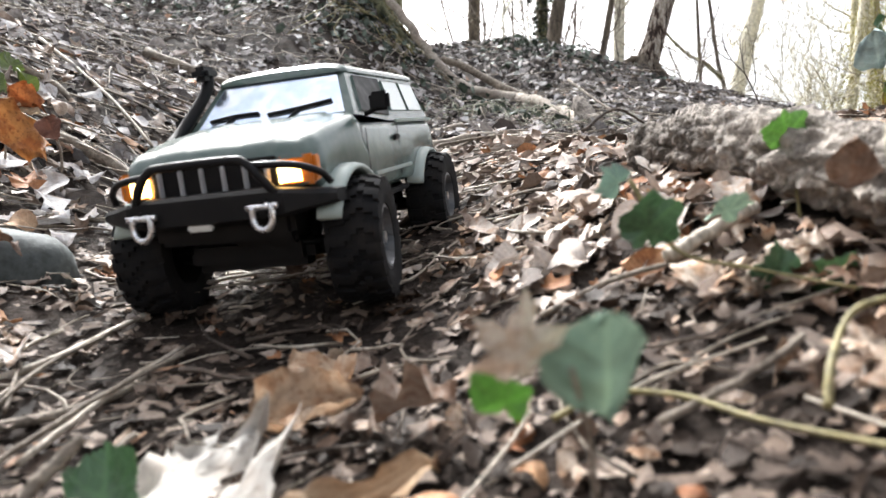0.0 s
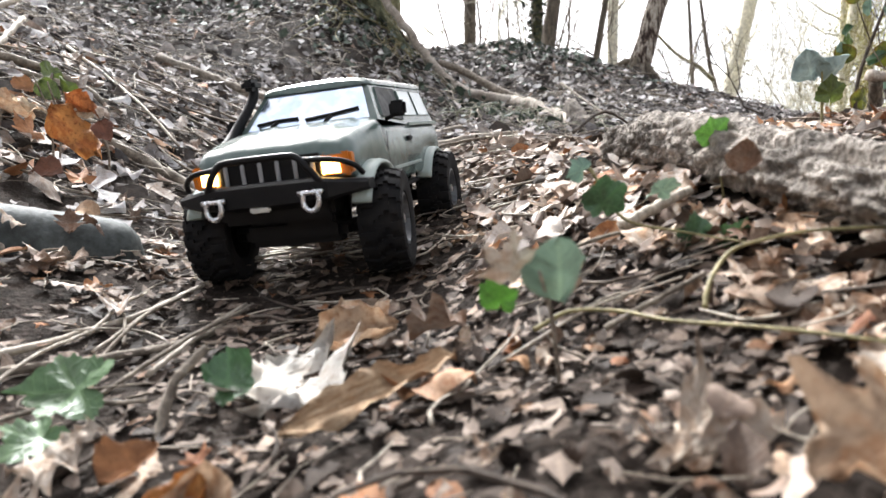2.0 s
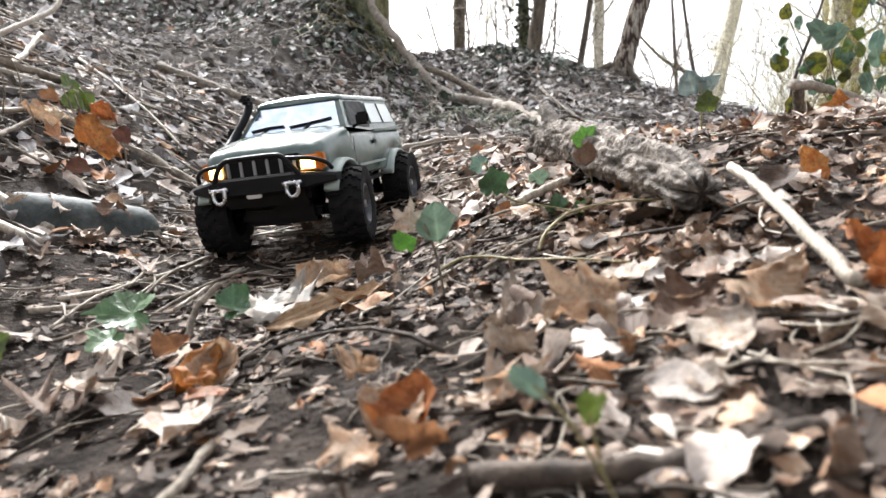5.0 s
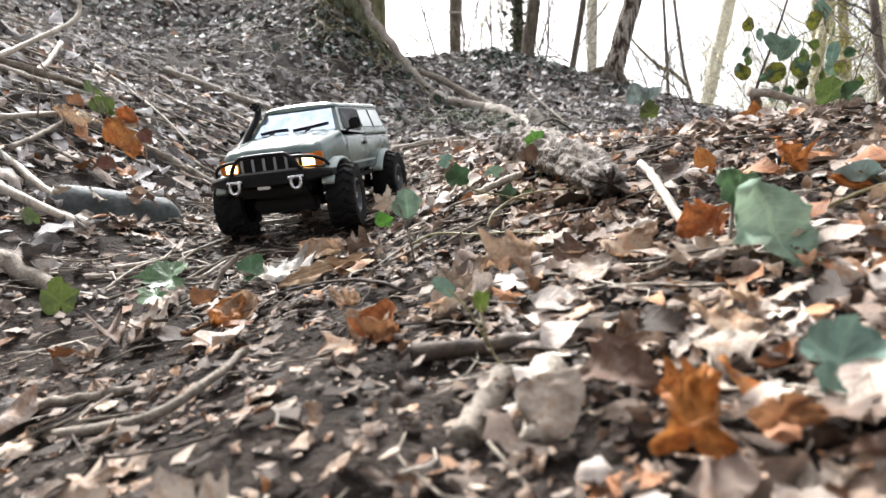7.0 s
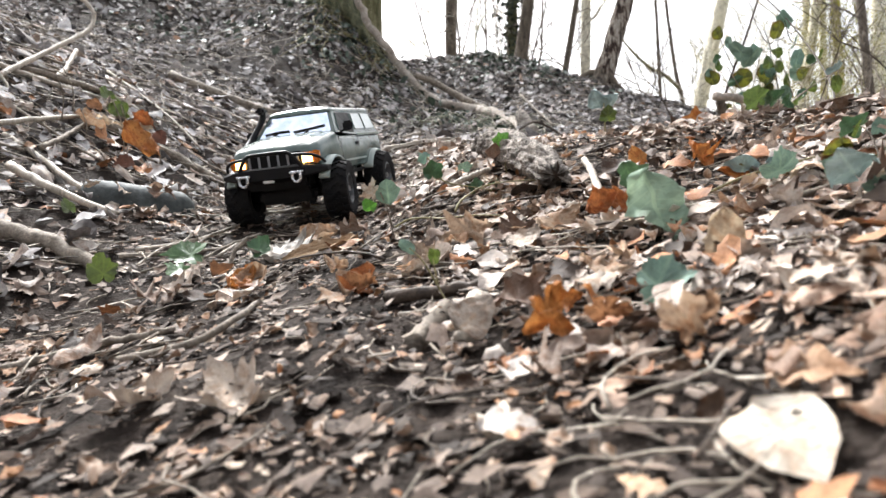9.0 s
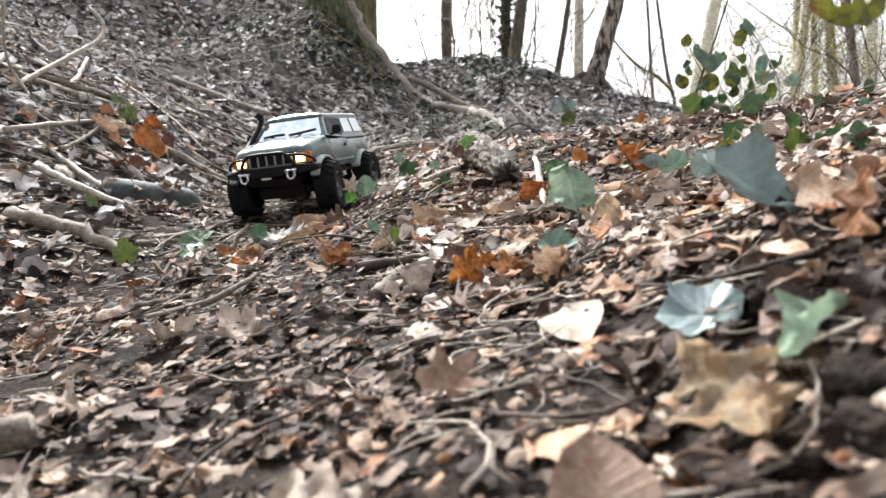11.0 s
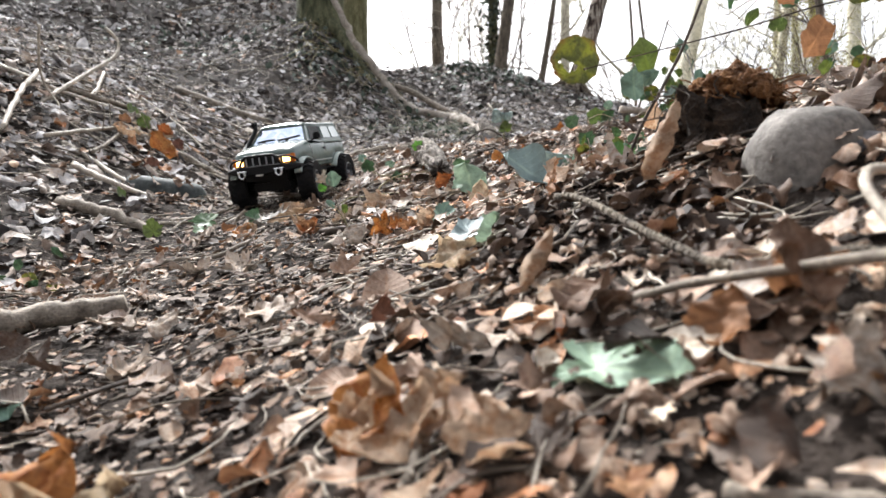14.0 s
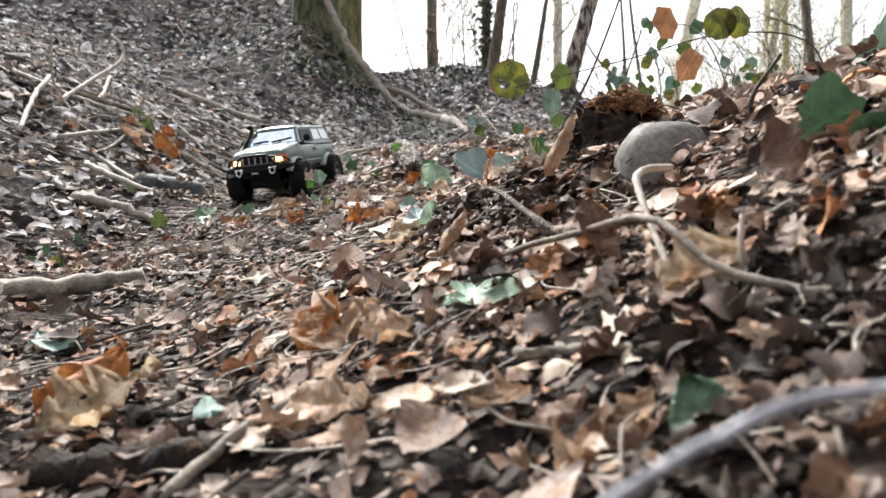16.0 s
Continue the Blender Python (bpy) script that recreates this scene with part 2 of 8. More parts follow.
MAT_BLOTCH = blotched("blotched_leaf", (0.042, 0.046, 0.012), (0.125, 0.13, 0.016), (0.10, 0.042, 0.014))
MAT_YELLOW = leaf_material("young_leaf", ((0.0, (0.17, 0.165, 0.025)), (0.6, (0.30, 0.275, 0.050)), (1.0, (0.42, 0.38, 0.12))), through_light=0.4, spots=0.2)
MAT_SOIL = grainy("soil", (0.012, 0.0092, 0.0076), (0.064, 0.050, 0.042), 22, 0.95, spec=0.08, relief=0.9, dist=0.006, fine=9)
MAT_TWIG = grainy("twig_bark", (0.10, 0.078, 0.060), (0.33, 0.28, 0.225), 60, 0.85, relief=0.5)
MAT_TWIG_PALE = grainy("bare_wood", (0.30, 0.255, 0.20), (0.52, 0.455, 0.38), 50, 0.7, relief=0.4, stretch=(1, 1, 0.3))
MAT_TWIG_DARK = grainy("dark_twig", (0.03, 0.022, 0.017), (0.11, 0.08, 0.06), 60, 0.8, relief=0.5)
MAT_BRANCH = grainy("branch_bark", (0.26, 0.215, 0.175), (0.50, 0.44, 0.375), 14, 0.85, relief=0.7, dist=0.006)
MAT_LOG = grainy("rough_bark", (0.045, 0.036, 0.029), (0.45, 0.395, 0.345), 34, 0.95, relief=1.0, dist=0.008, fine=5)
MAT_GREYLOG = grainy("algae_wood", (0.03, 0.035, 0.034), (0.085, 0.096, 0.094), 26, 0.75, relief=0.3, dist=0.002)
MAT_TRUNK = grainy("tree_bark", (0.08, 0.063, 0.048), (0.28, 0.23, 0.175), 26, 0.95, relief=1.0, dist=0.02, stretch=(1, 1, 0.25))
MAT_TRUNK_MOSS = grainy("mossy_bark", (0.035, 0.042, 0.018), (0.23, 0.225, 0.125), 26, 0.95, relief=1.0, dist=0.03, stretch=(1, 1, 0.3))
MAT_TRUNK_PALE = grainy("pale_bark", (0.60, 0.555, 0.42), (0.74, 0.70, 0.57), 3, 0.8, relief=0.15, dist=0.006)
MAT_TRUNK_OLIVE = grainy("olive_bark", (0.12, 0.11, 0.045), (0.36, 0.33, 0.19), 22, 0.95, relief=1.0, dist=0.02, stretch=(1, 1, 0.3))


def peeling(name):
    m, n, l, b = shader(name, 0.9, 0, 0.2)
    big = noise_node(n, l, 38, 6, stretch=(1, 1, 0.12))
    cells = n.new("ShaderNodeTexVoronoi")
    tc, mp = n.new("ShaderNodeTexCoord"), n.new("ShaderNodeMapping")
    mp.inputs["Scale"].default_value = (40, 40, 4.5)
    l.new(tc.outputs["Object"], mp.inputs["Vector"])
    l.new(mp.outputs["Vector"], cells.inputs["Vector"])
    r = ramp(n, ((0.43, (0.045, 0.030, 0.025)), (0.49, (0.24, 0.175, 0.14)), (0.53, (0.62, 0.56, 0.48))))
    l.new(big.outputs["Fac"], r.inputs["Fac"])
    e = ramp(n, ((0.30, (1, 1, 1)), (0.62, (0.42, 0.38, 0.35))))
    l.new(cells.outputs["Distance"], e.inputs["Fac"])
    l.new(mix(n, l, 0.8, r.outputs["Color"], e.outputs["Color"], "MULTIPLY"), b.inputs["Base Color"])
    bump(n, l, big.outputs["Fac"], b, 1.0, 0.04)
    return m


MAT_GREYTWIG = grainy("grey_twig", (0.20, 0.20, 0.22), (0.36, 0.36, 0.39), 40, 0.6, relief=0.3)
MAT_TRUNK_RED = peeling("peeling_bark")
MAT_STONE = grainy("sandy_stone", (0.15, 0.135, 0.12), (0.235, 0.212, 0.19), 30, 0.85, relief=0.5, dist=0.002)
MAT_STAIN = grainy("dark_stain", (0.11, 0.105, 0.11), (0.17, 0.16, 0.165), 40, 0.8, relief=0.3)
MAT_ROT = grainy("rotten_wood", (0.012, 0.009, 0.007), (0.06, 0.038, 0.024), 60, 0.95, relief=1.0, dist=0.006)
MAT_ROT_ORANGE = grainy("crumbling_wood", (0.10, 0.042, 0.015), (0.29, 0.135, 0.05), 60, 0.95, relief=1.0, dist=0.006)
MAT_TORN_BARK = grainy("torn_bark", (0.26, 0.14, 0.065), (0.60, 0.44, 0.29), 60, 0.85, relief=0.6, dist=0.004, stretch=(1, 0.10, 1))
MAT_STEM = grainy("grey_green_stem", (0.13, 0.135, 0.09), (0.33, 0.335, 0.25), 50, 0.7, relief=0.3)
MAT_VINE = grainy("vine_stem", (0.15, 0.125, 0.05), (0.30, 0.255, 0.12), 50, 0.6, relief=0.3)
MAT_PAINT = plain("green_paint", (0.078, 0.113, 0.103), 0.18, 0, 0.5, dust_or_sheen=0.22, dust_or_sheen_color=(0.27, 0.28, 0.26))
MAT_TRIM = plain("pale_green_plastic", (0.30, 0.36, 0.34), 0.45, dust_or_sheen=0.3)
MAT_BLACK = plain("black_plastic", (0.007, 0.007, 0.008), 0.5, 0, 0.18, dust_or_sheen=0.06, dust_or_sheen_color=(0.12, 0.1, 0.08))
MAT_RUBBER = plain("tyre_rubber", (0.010, 0.010, 0.011), 0.85, 0, 0.12, dust_or_sheen=0.18, dust_or_sheen_color=(0.09, 0.075, 0.062))
MAT_RIM = plain("grey_rim", (0.09, 0.095, 0.105), 0.4, 0.3, dust_or_sheen=0.3)
MAT_CHROME = plain("silver_metal", (0.72, 0.72, 0.74), 0.28, 0.9, dust_or_sheen=0.15)
MAT_BAR = plain("silver_plastic", (0.42, 0.43, 0.45), 0.4, 0.2, dust_or_sheen=0.2)
MAT_AMBER = plain("amber_lens", (0.42, 0.12, 0.012), 0.2, glow=0.05, dust_or_sheen=0.05)
MAT_LAMP = plain("lit_lens", (1.0, 0.62, 0.20), 0.2, glow=4.5, dust_or_sheen=0.0)
MAT_WHITE = plain("white_part", (0.7, 0.7, 0.68), 0.4, dust_or_sheen=0.3)
# Pale blue base and whitish film paint the sky's reflection into the pane.
MAT_GLASS = plain("sky_painted_windscreen", (0.58, 0.68, 0.86), 0.03, 0.85, 1.0, dust_or_sheen=0.75, dust_or_sheen_color=(0.93, 0.95, 0.97))
MAT_CAPGLASS = plain("clouded_window", (0.55, 0.60, 0.60), 0.12, 0.3, 0.8, dust_or_sheen=0.3, dust_or_sheen_color=(0.6, 0.6, 0.58))

# ---------------------------------------------------------------- the lie of the land
KNOT_X = np.array([-4, -1.6, -0.7, -0.3, -0.05, 0.15, 0.35, 0.8, 2.2, 5])
KNOT_Y = np.array([-2, -1, -0.5, 0, 0.45, 1.2, 2.6, 3.9, 6.4, 9])
HEIGHTS = np.array([
    [0.745, 0.972, 1.091, 1.218, 1.348, 1.555, 1.828, 2.075, 3.5, 4.3],
    [0.069, 0.206, 0.296, 0.434, 0.589, 0.785, 1.036, 1.421, 3.05, 3.7],
    [-0.297, -0.18, -0.108, 0.022, 0.149, 0.395, 0.73, 1.481, 2.5, 2.6],
    [-0.412, -0.227, -0.126, -0.075, 0.061, 0.189, 0.616, 1.296, 1.798, 1.228],
    [-0.431, -0.22, -0.13, -0.024, 0.063, 0.263, 0.613, 1.126, 1.819, 1.078],
    [-0.398, -0.193, -0.081, 0.015, 0.139, 0.293, 0.6, 0.984, 1.902, 1.088],
    [-0.304, -0.147, 0.004, 0.067, 0.199, 0.286, 0.575, 0.966, 1.935, 1.137],
    [-0.072, 0.155, 0.144, 0.211, 0.263, 0.358, 0.579, 1.007, 1.899, 1.168],
    [0.369, 0.393, 0.401, 0.406, 0.423, 0.465, 0.597, 0.817, 1.448, 0.662],
    [0.698, 0.604, 0.565, 0.541, 0.542, 0.564, 0.603, 0.564, 0.399, 0.453],
])

def knot_weights(knots, v):
    v = np.clip(np.asarray(v, float), knots[0], knots[-1])
    n, rows = len(knots), np.arange(len(v))
    i = np.clip(np.searchsorted(knots, v) - 1, 0, n - 2)
    h = knots[i + 1] - knots[i]
    t = (v - knots[i]) / h
    w = np.zeros((len(v), n))
    w[rows, i] += 2 * t**3 - 3 * t**2 + 1
    w[rows, i + 1] += -2 * t**3 + 3 * t**2
    for k, j in ((t**3 - 2 * t**2 + t, i), (t**3 - t**2, i + 1)):
        a, b = np.clip(j - 1, 0, n - 1), np.clip(j + 1, 0, n - 1)
        w[rows, b] += k * h / (knots[b] - knots[a])
        w[rows, a] -= k * h / (knots[b] - knots[a])
    return w


LATTICE = np.random.RandomState(5).rand(256, 256)


def value_noise(x, y):
    xi, yi = np.floor(x).astype(int), np.floor(y).astype(int)
    u, v = x - xi, y - yi
    u, v = u * u * (3 - 2 * u), v * v * (3 - 2 * v)
    g = lambda a, b: LATTICE[a % 256, b % 256]
    return (g(xi, yi) * (1 - u) + g(xi + 1, yi) * u) * (1 - v) + (g(xi, yi + 1) * (1 - u) + g(xi + 1, yi + 1) * u) * v - 0.5


def height(x, y):
    """Ground height in metres for arrays of places."""
    x, y = np.atleast_1d(np.asarray(x, float)), np.atleast_1d(np.asarray(y, float))
    z = np.einsum("ni,ij,nj->n", knot_weights(KNOT_X, x), HEIGHTS, knot_weights(KNOT_Y, y), optimize=True)
    z = z + 0.14 * np.exp(-((x + 0.55) ** 2 + (y - 4.0) ** 2) / 0.40**2)
    z = z - 0.016 * np.clip((x - 0.28) / 0.12, 0, 1) * np.clip((y - 0.1) / 0.2, 0, 1) * np.clip((2.6 - y) / 0.8, 0, 1)
    z = z - 0.026 * np.exp(-((x - 0.41) ** 2 + (y + 0.64) ** 2) / 0.065**2)
    near = 1 + 2.5 * np.clip((y - 1.5) / 3, 0, 1)
    return z + near * (0.014 * value_noise(x * 9, y * 9) + 0.009 * value_noise(x * 26, y * 26) + 0.005 * value_noise(x * 75, y * 75))


def G(x, y):
    return float(height([x], [y])[0])


g0 = G


def normals(x, y):
    e = 0.03
    n = np.stack([height(x - e, y) - height(x + e, y), height(x, y - e) - height(x, y + e), np.full(len(x), 2 * e)], 1)
    return n / np.linalg.norm(n, axis=1, keepdims=True)


# ---------------------------------------------------------------- mesh helpers
def mesh_of(name, verts, faces, mats, uvs=None, smooth=True, mat_index=None):
    me = bpy.data.meshes.new(name)
    if isinstance(faces, np.ndarray):
        k = faces.shape[1]
        me.vertices.add(len(verts))
        me.vertices.foreach_set("co", np.asarray(verts, np.float32).ravel())
        me.loops.add(faces.size)
        me.loops.foreach_set("vertex_index", faces.ravel().astype(np.int32))
        me.polygons.add(len(faces))
        me.polygons.foreach_set("loop_start", np.arange(0, faces.size, k, dtype=np.int32))
        me.update(calc_edges=True)
    else:
        me.from_pydata([tuple(v) for v in verts], [], [tuple(f) for f in faces])
    if uvs is not None:
        layer = me.uv_layers.new(name="UVMap")
        idx = np.empty(len(me.loops), np.int32)
        me.loops.foreach_get("vertex_index", idx)
        layer.data.foreach_set("uv", np.asarray(uvs, np.float32)[idx].ravel())
    for m in mats if isinstance(mats, (list, tuple)) else [mats]:
        me.materials.append(m)
    if mat_index is not None:
        me.polygons.foreach_set("material_index", np.asarray(mat_index, np.int32))
    me.polygons.foreach_set("use_smooth", [smooth] * len(me.polygons))
    me.update()
    return me


def thing(name, label, category, mesh=None, at=None, group="", kind=""):
    ob = new(name, mesh)
    if at is not None:
        ob.matrix_world = at
    return tagged(ob, label, category, group, kind)


def part(name, mesh, parent, label="", at=None):
    ob = new(name, mesh)
    ob.parent = parent
    if at is not None:
        ob.matrix_basis = at
    if label:
        tagged(ob, label)
    return ob


def spline(points, n):
    """A smooth line through a few points."""
    p = np.array(points, float)
    if len(p) == 2:
        return p[0] + np.linspace(0, 1, n)[:, None] * (p[1] - p[0])
    k = np.linspace(0, len(p) - 1, len(p))
    w = knot_weights(k, np.linspace(0, len(p) - 1, n))
    return w @ p


def tube(points, radii, sides=7, rough=0.0, rng=None, squash=1.0):
    """A tapered, uneven tube with closed ends: vertices and quads (ends are quads too, folded to a point)."""
    p = np.asarray(points, float)
    r = np.broadcast_to(np.asarray(radii, float), (len(p),)).copy()
    d = np.gradient(p, axis=0)
    d /= np.linalg.norm(d, axis=1, keepdims=True) + 1e-12
    ref = np.array([0.0, 0.0, 1.0]) if abs(d[:, 2]).mean() < 0.8 else np.array([1.0, 0.0, 0.0])
    a = np.cross(d, ref)
    a /= np.linalg.norm(a, axis=1, keepdims=True) + 1e-12
    b = np.cross(a, d)
    th = np.linspace(0, 2 * np.pi, sides, endpoint=False)
    rr = r[:, None] * np.ones((1, sides))
    if rough and rng is not None:
        rr = rr * (1 + rough * (rng.rand(len(p), sides) - 0.5) * 2)
    v = p[:, None] + rr[..., None] * (np.cos(th)[None, :, None] * a[:, None] + squash * np.sin(th)[None, :, None] * b[:, None])
    n = len(p)
    verts = np.concatenate([v.reshape(-1, 3), p[:1], p[-1:]])
    i, j = np.meshgrid(np.arange(n - 1), np.arange(sides), indexing="ij")
    j2 = (j + 1) % sides
    q = np.stack([i * sides + j, i * sides + j2, (i + 1) * sides + j2, (i + 1) * sides + j], -1).reshape(-1, 4)
    s = np.arange(sides)
    c0 = np.stack([np.full(sides, n * sides), (s + 1) % sides, s, s], 1)[:, :3]
    c1 = np.stack([np.full(sides, n * sides + 1), (n - 1) * sides + s, (n - 1) * sides + (s + 1) % sides], 1)
    tri = np.concatenate([q[:, [0, 1, 2]], q[:, [0, 2, 3]], c0, c1])
    return verts, tri


def join(pieces):
    vs, fs, us, k = [], [], [], 0
    for pc in pieces:
        vs.append(pc[0])
        fs.append(pc[1] + k)
        us.append(pc[2] if len(pc) > 2 else np.zeros((len(pc[0]), 2)))
        k += len(pc[0])
    return np.concatenate(vs), np.concatenate(fs), np.concatenate(us)


# ---------------------------------------------------------------- leaves
def blade(kind, rng, rows=7, cols=5, curl=None, fold=None):
    """One leaf, 1 long along +y, with its own curl, fold and ragged edge: vertices, triangles, map."""
    u = np.linspace(0, 1, rows)
    if kind == "beech":
        w = 0.30 * np.sin(np.pi * u**0.85) ** 0.75 + 0.008
    elif kind == "oak":
        w = (0.10 + 0.21 * np.sin(np.pi * u**0.8)) * (1 + 0.42 * np.sin(u * 2 * np.pi * 3.4 + 0.6)) * np.clip(u * 6, 0.12, 1) * np.clip((1 - u) * 5, 0.15, 1)
    elif kind == "round":
        w = 0.44 * np.sin(np.pi * u**0.7) ** 0.6 + 0.01
    else:
        w = rng.uniform(0.16, 0.36) * np.clip(np.sin(np.pi * u) * 1.5 + 0.15, 0.15, 1) ** 0.8
    if kind == "strip":
        w = 0.085 * np.clip(np.sin(np.pi * u) * 3 + 0.2, 0.2, 1)
    torn = 0.3 if kind in ("scrap", "strip") else 0.05 if kind == "round" else 0.14
    s = np.linspace(-1, 1, cols)
    ph = rng.uniform(0, 6.28, 4)
    jag = 1 + np.stack([torn * np.sin(9 * u + ph[k]) + 0.6 * torn * np.sin(19 * u + ph[k + 2]) + (0.03 if kind == "round" else 0.07) * rng.randn(rows) for k in (0, 1)], 1)
    x = w[:, None] * s[None, :]
    x[:, 0] *= jag[:, 0]
    x[:, -1] *= jag[:, 1]
    y = np.repeat(u[:, None], cols, 1) - 0.12 * np.abs(x)
    fold = rng.uniform(-0.35, 0.6) if fold is None else fold
    curl = rng.uniform(-1.15, 1.15) if curl is None else curl
    z = fold * np.abs(x) + rng.uniform(-1.6, 1.6) * x**2 + 0.10 * rng.randn() * x * np.sin(6 * y + rng.uniform(0, 6))
    lump = rng.randn(rows, cols)
    lump[1:-1] = 0.5 * lump[1:-1] + 0.25 * (lump[:-2] + lump[2:])
    z = z + rng.uniform(0.025, 0.085) * lump * (0.4 + np.abs(s))[None, :]
    ang = curl * (y - 0.5)
    if abs(curl) > 0.05:
        rad = 1 / curl
        y2 = np.sin(ang) * (rad - z) + 0.5
        z2 = rad - np.cos(ang) * (rad - z)
    else:
        y2, z2 = y, z
    tw = rng.uniform(-0.5, 0.5) * (y2 - 0.5)
    x, z2 = x * np.cos(tw) - z2 * np.sin(tw), x * np.sin(tw) + z2 * np.cos(tw)
    v = np.stack([x, y2 - 0.5, z2 - z2.min() * 0.6], -1).reshape(-1, 3)
    if rows > 6:
        v = crease(v, rng, rng.uniform(0.012, 0.034), (6.0, 13.0))
    i, j = np.meshgrid(np.arange(rows - 1), np.arange(cols - 1), indexing="ij")
    a = (i * cols + j).ravel()
    f = np.concatenate([np.stack([a, a + 1, a + cols + 1], 1), np.stack([a, a + cols + 1, a + cols], 1)])
    uv = np.stack([np.repeat((s[None, :] * 0.5 + 0.5), rows, 0) * 0.6 + 0.2, np.repeat(u[:, None], cols, 1)], -1).reshape(-1, 2)
    return v, f, uv


def crease(v, rng, amp, waves=(7.0, 15.0)):
    """Sharp shallow folds in a few directions, as in a dried leaf."""
    for _ in range(3):
        a, k, ph = rng.uniform(0, np.pi), rng.uniform(*waves), rng.uniform(0, 6.28)
        v[:, 2] += amp * (np.abs(np.sin(k * (np.cos(a) * v[:, 0] + np.sin(a) * v[:, 1]) + ph)) - 0.6)
    return v


def roll_up(v, rng, curl):
    """Bends a flat leaf about a line in its own plane."""
    if abs(curl) < 0.05:
        return v
    a = rng.uniform(0, np.pi)
    c, s = np.cos(a), np.sin(a)
    u, w = c * v[:, 0] + s * v[:, 1], -s * v[:, 0] + c * v[:, 1]
    rad, ang = 1 / curl, curl * u
    u, z = np.sin(ang) * (rad - v[:, 2]), rad - np.cos(ang) * (rad - v[:, 2])
    return np.stack([c * u - s * w, s * u + c * w, z], 1)


IVY_EDGE = ((0, 0.58), (10, 0.52), (22, 0.445), (32, 0.42), (45, 0.44), (55, 0.475), (65, 0.44), (78, 0.395), (90, 0.38), (105, 0.385), (120, 0.39), (140, 0.345), (160, 0.28), (172, 0.17), (180, 0.08))
MAPLE_EDGE = ((0, 0.62), (9, 0.45), (14, 0.47), (26, 0.27), (38, 0.42), (43, 0.43), (50, 0.60), (58, 0.44), (64, 0.45), (77, 0.25), (92, 0.36), (105, 0.45), (118, 0.33), (140, 0.27), (165, 0.20), (180, 0.06))


def lobed(rng, lobes=5, depth=0.35, cup=0.25, n=72, wave=0.05, rings=(0.3, 0.6, 0.84, 1.0), crumple=0.010, curl=0.0, torn=0.03):
    """A leaf with pointed lobes (3: ivy, 5: maple), 1 across, its veins running out along the lobes."""
    edge = np.array(IVY_EDGE if lobes == 3 else MAPLE_EDGE)
    axes = np.radians([-120, -55, 0, 55, 120] if lobes == 3 else [-105, -50, 0, 50, 105])
    th = np.linspace(-np.pi, np.pi, n, endpoint=False)
    sides = [edge[:, 1] * rng.uniform(0.82, 1.1) * (1 + 0.06 * rng.randn(len(edge))) for _ in range(2)]
    r = np.where(th < 0, np.interp(np.abs(th), np.radians(edge[:, 0]), sides[0]), np.interp(np.abs(th), np.radians(edge[:, 0]), sides[1]))
    r = r * (1 + torn * rng.randn(n)) ** 1.0 * (1 + (depth - 0.3) * 0.4 * np.cos(5 * th))
    off = np.abs(th[:, None] - axes[None, :])
    near = off.min(1)
    lobe = off.argmin(1)
    tip = rng.uniform(-0.25, 0.35, 5)[lobe]
    vs, uvs = [np.zeros((1, 3))], [np.array([[0.5, 0.0]])]
    ph = rng.uniform(0, 6)
    skew = rng.uniform(-0.12, 0.12)
    for k in rings:
        q = r * k
        x, y = np.sin(th + skew * k * k) * q, np.cos(th + skew * k * k) * q
        across = q * np.sin(np.minimum(near, 1.2))
        z = cup * (x**2 + 0.3 * y**2) * 1.6 + wave * np.sin(3 * th + ph) * k**2 + 0.22 * across + tip * 1.2 * q**3 + 0.006 * rng.randn(n) * k
        vs.append(np.stack([x, y, z], 1))
        uvs.append(np.stack([0.5 + across * 0.9, q], 1))
    v = roll_up(crease(np.concatenate(vs), rng, crumple), rng, curl)
    s, s2 = np.arange(n), (np.arange(n) + 1) % n
    f = [np.stack([np.zeros(n, int), 1 + s2, 1 + s], 1)]
    for k in range(len(rings) - 1):
        o, p = 1 + k * n, 1 + (k + 1) * n
        f += [np.stack([o + s, o + s2, p + s2], 1), np.stack([o + s, p + s2, p + s], 1)]
    return v, np.concatenate(f), np.concatenate(uvs)


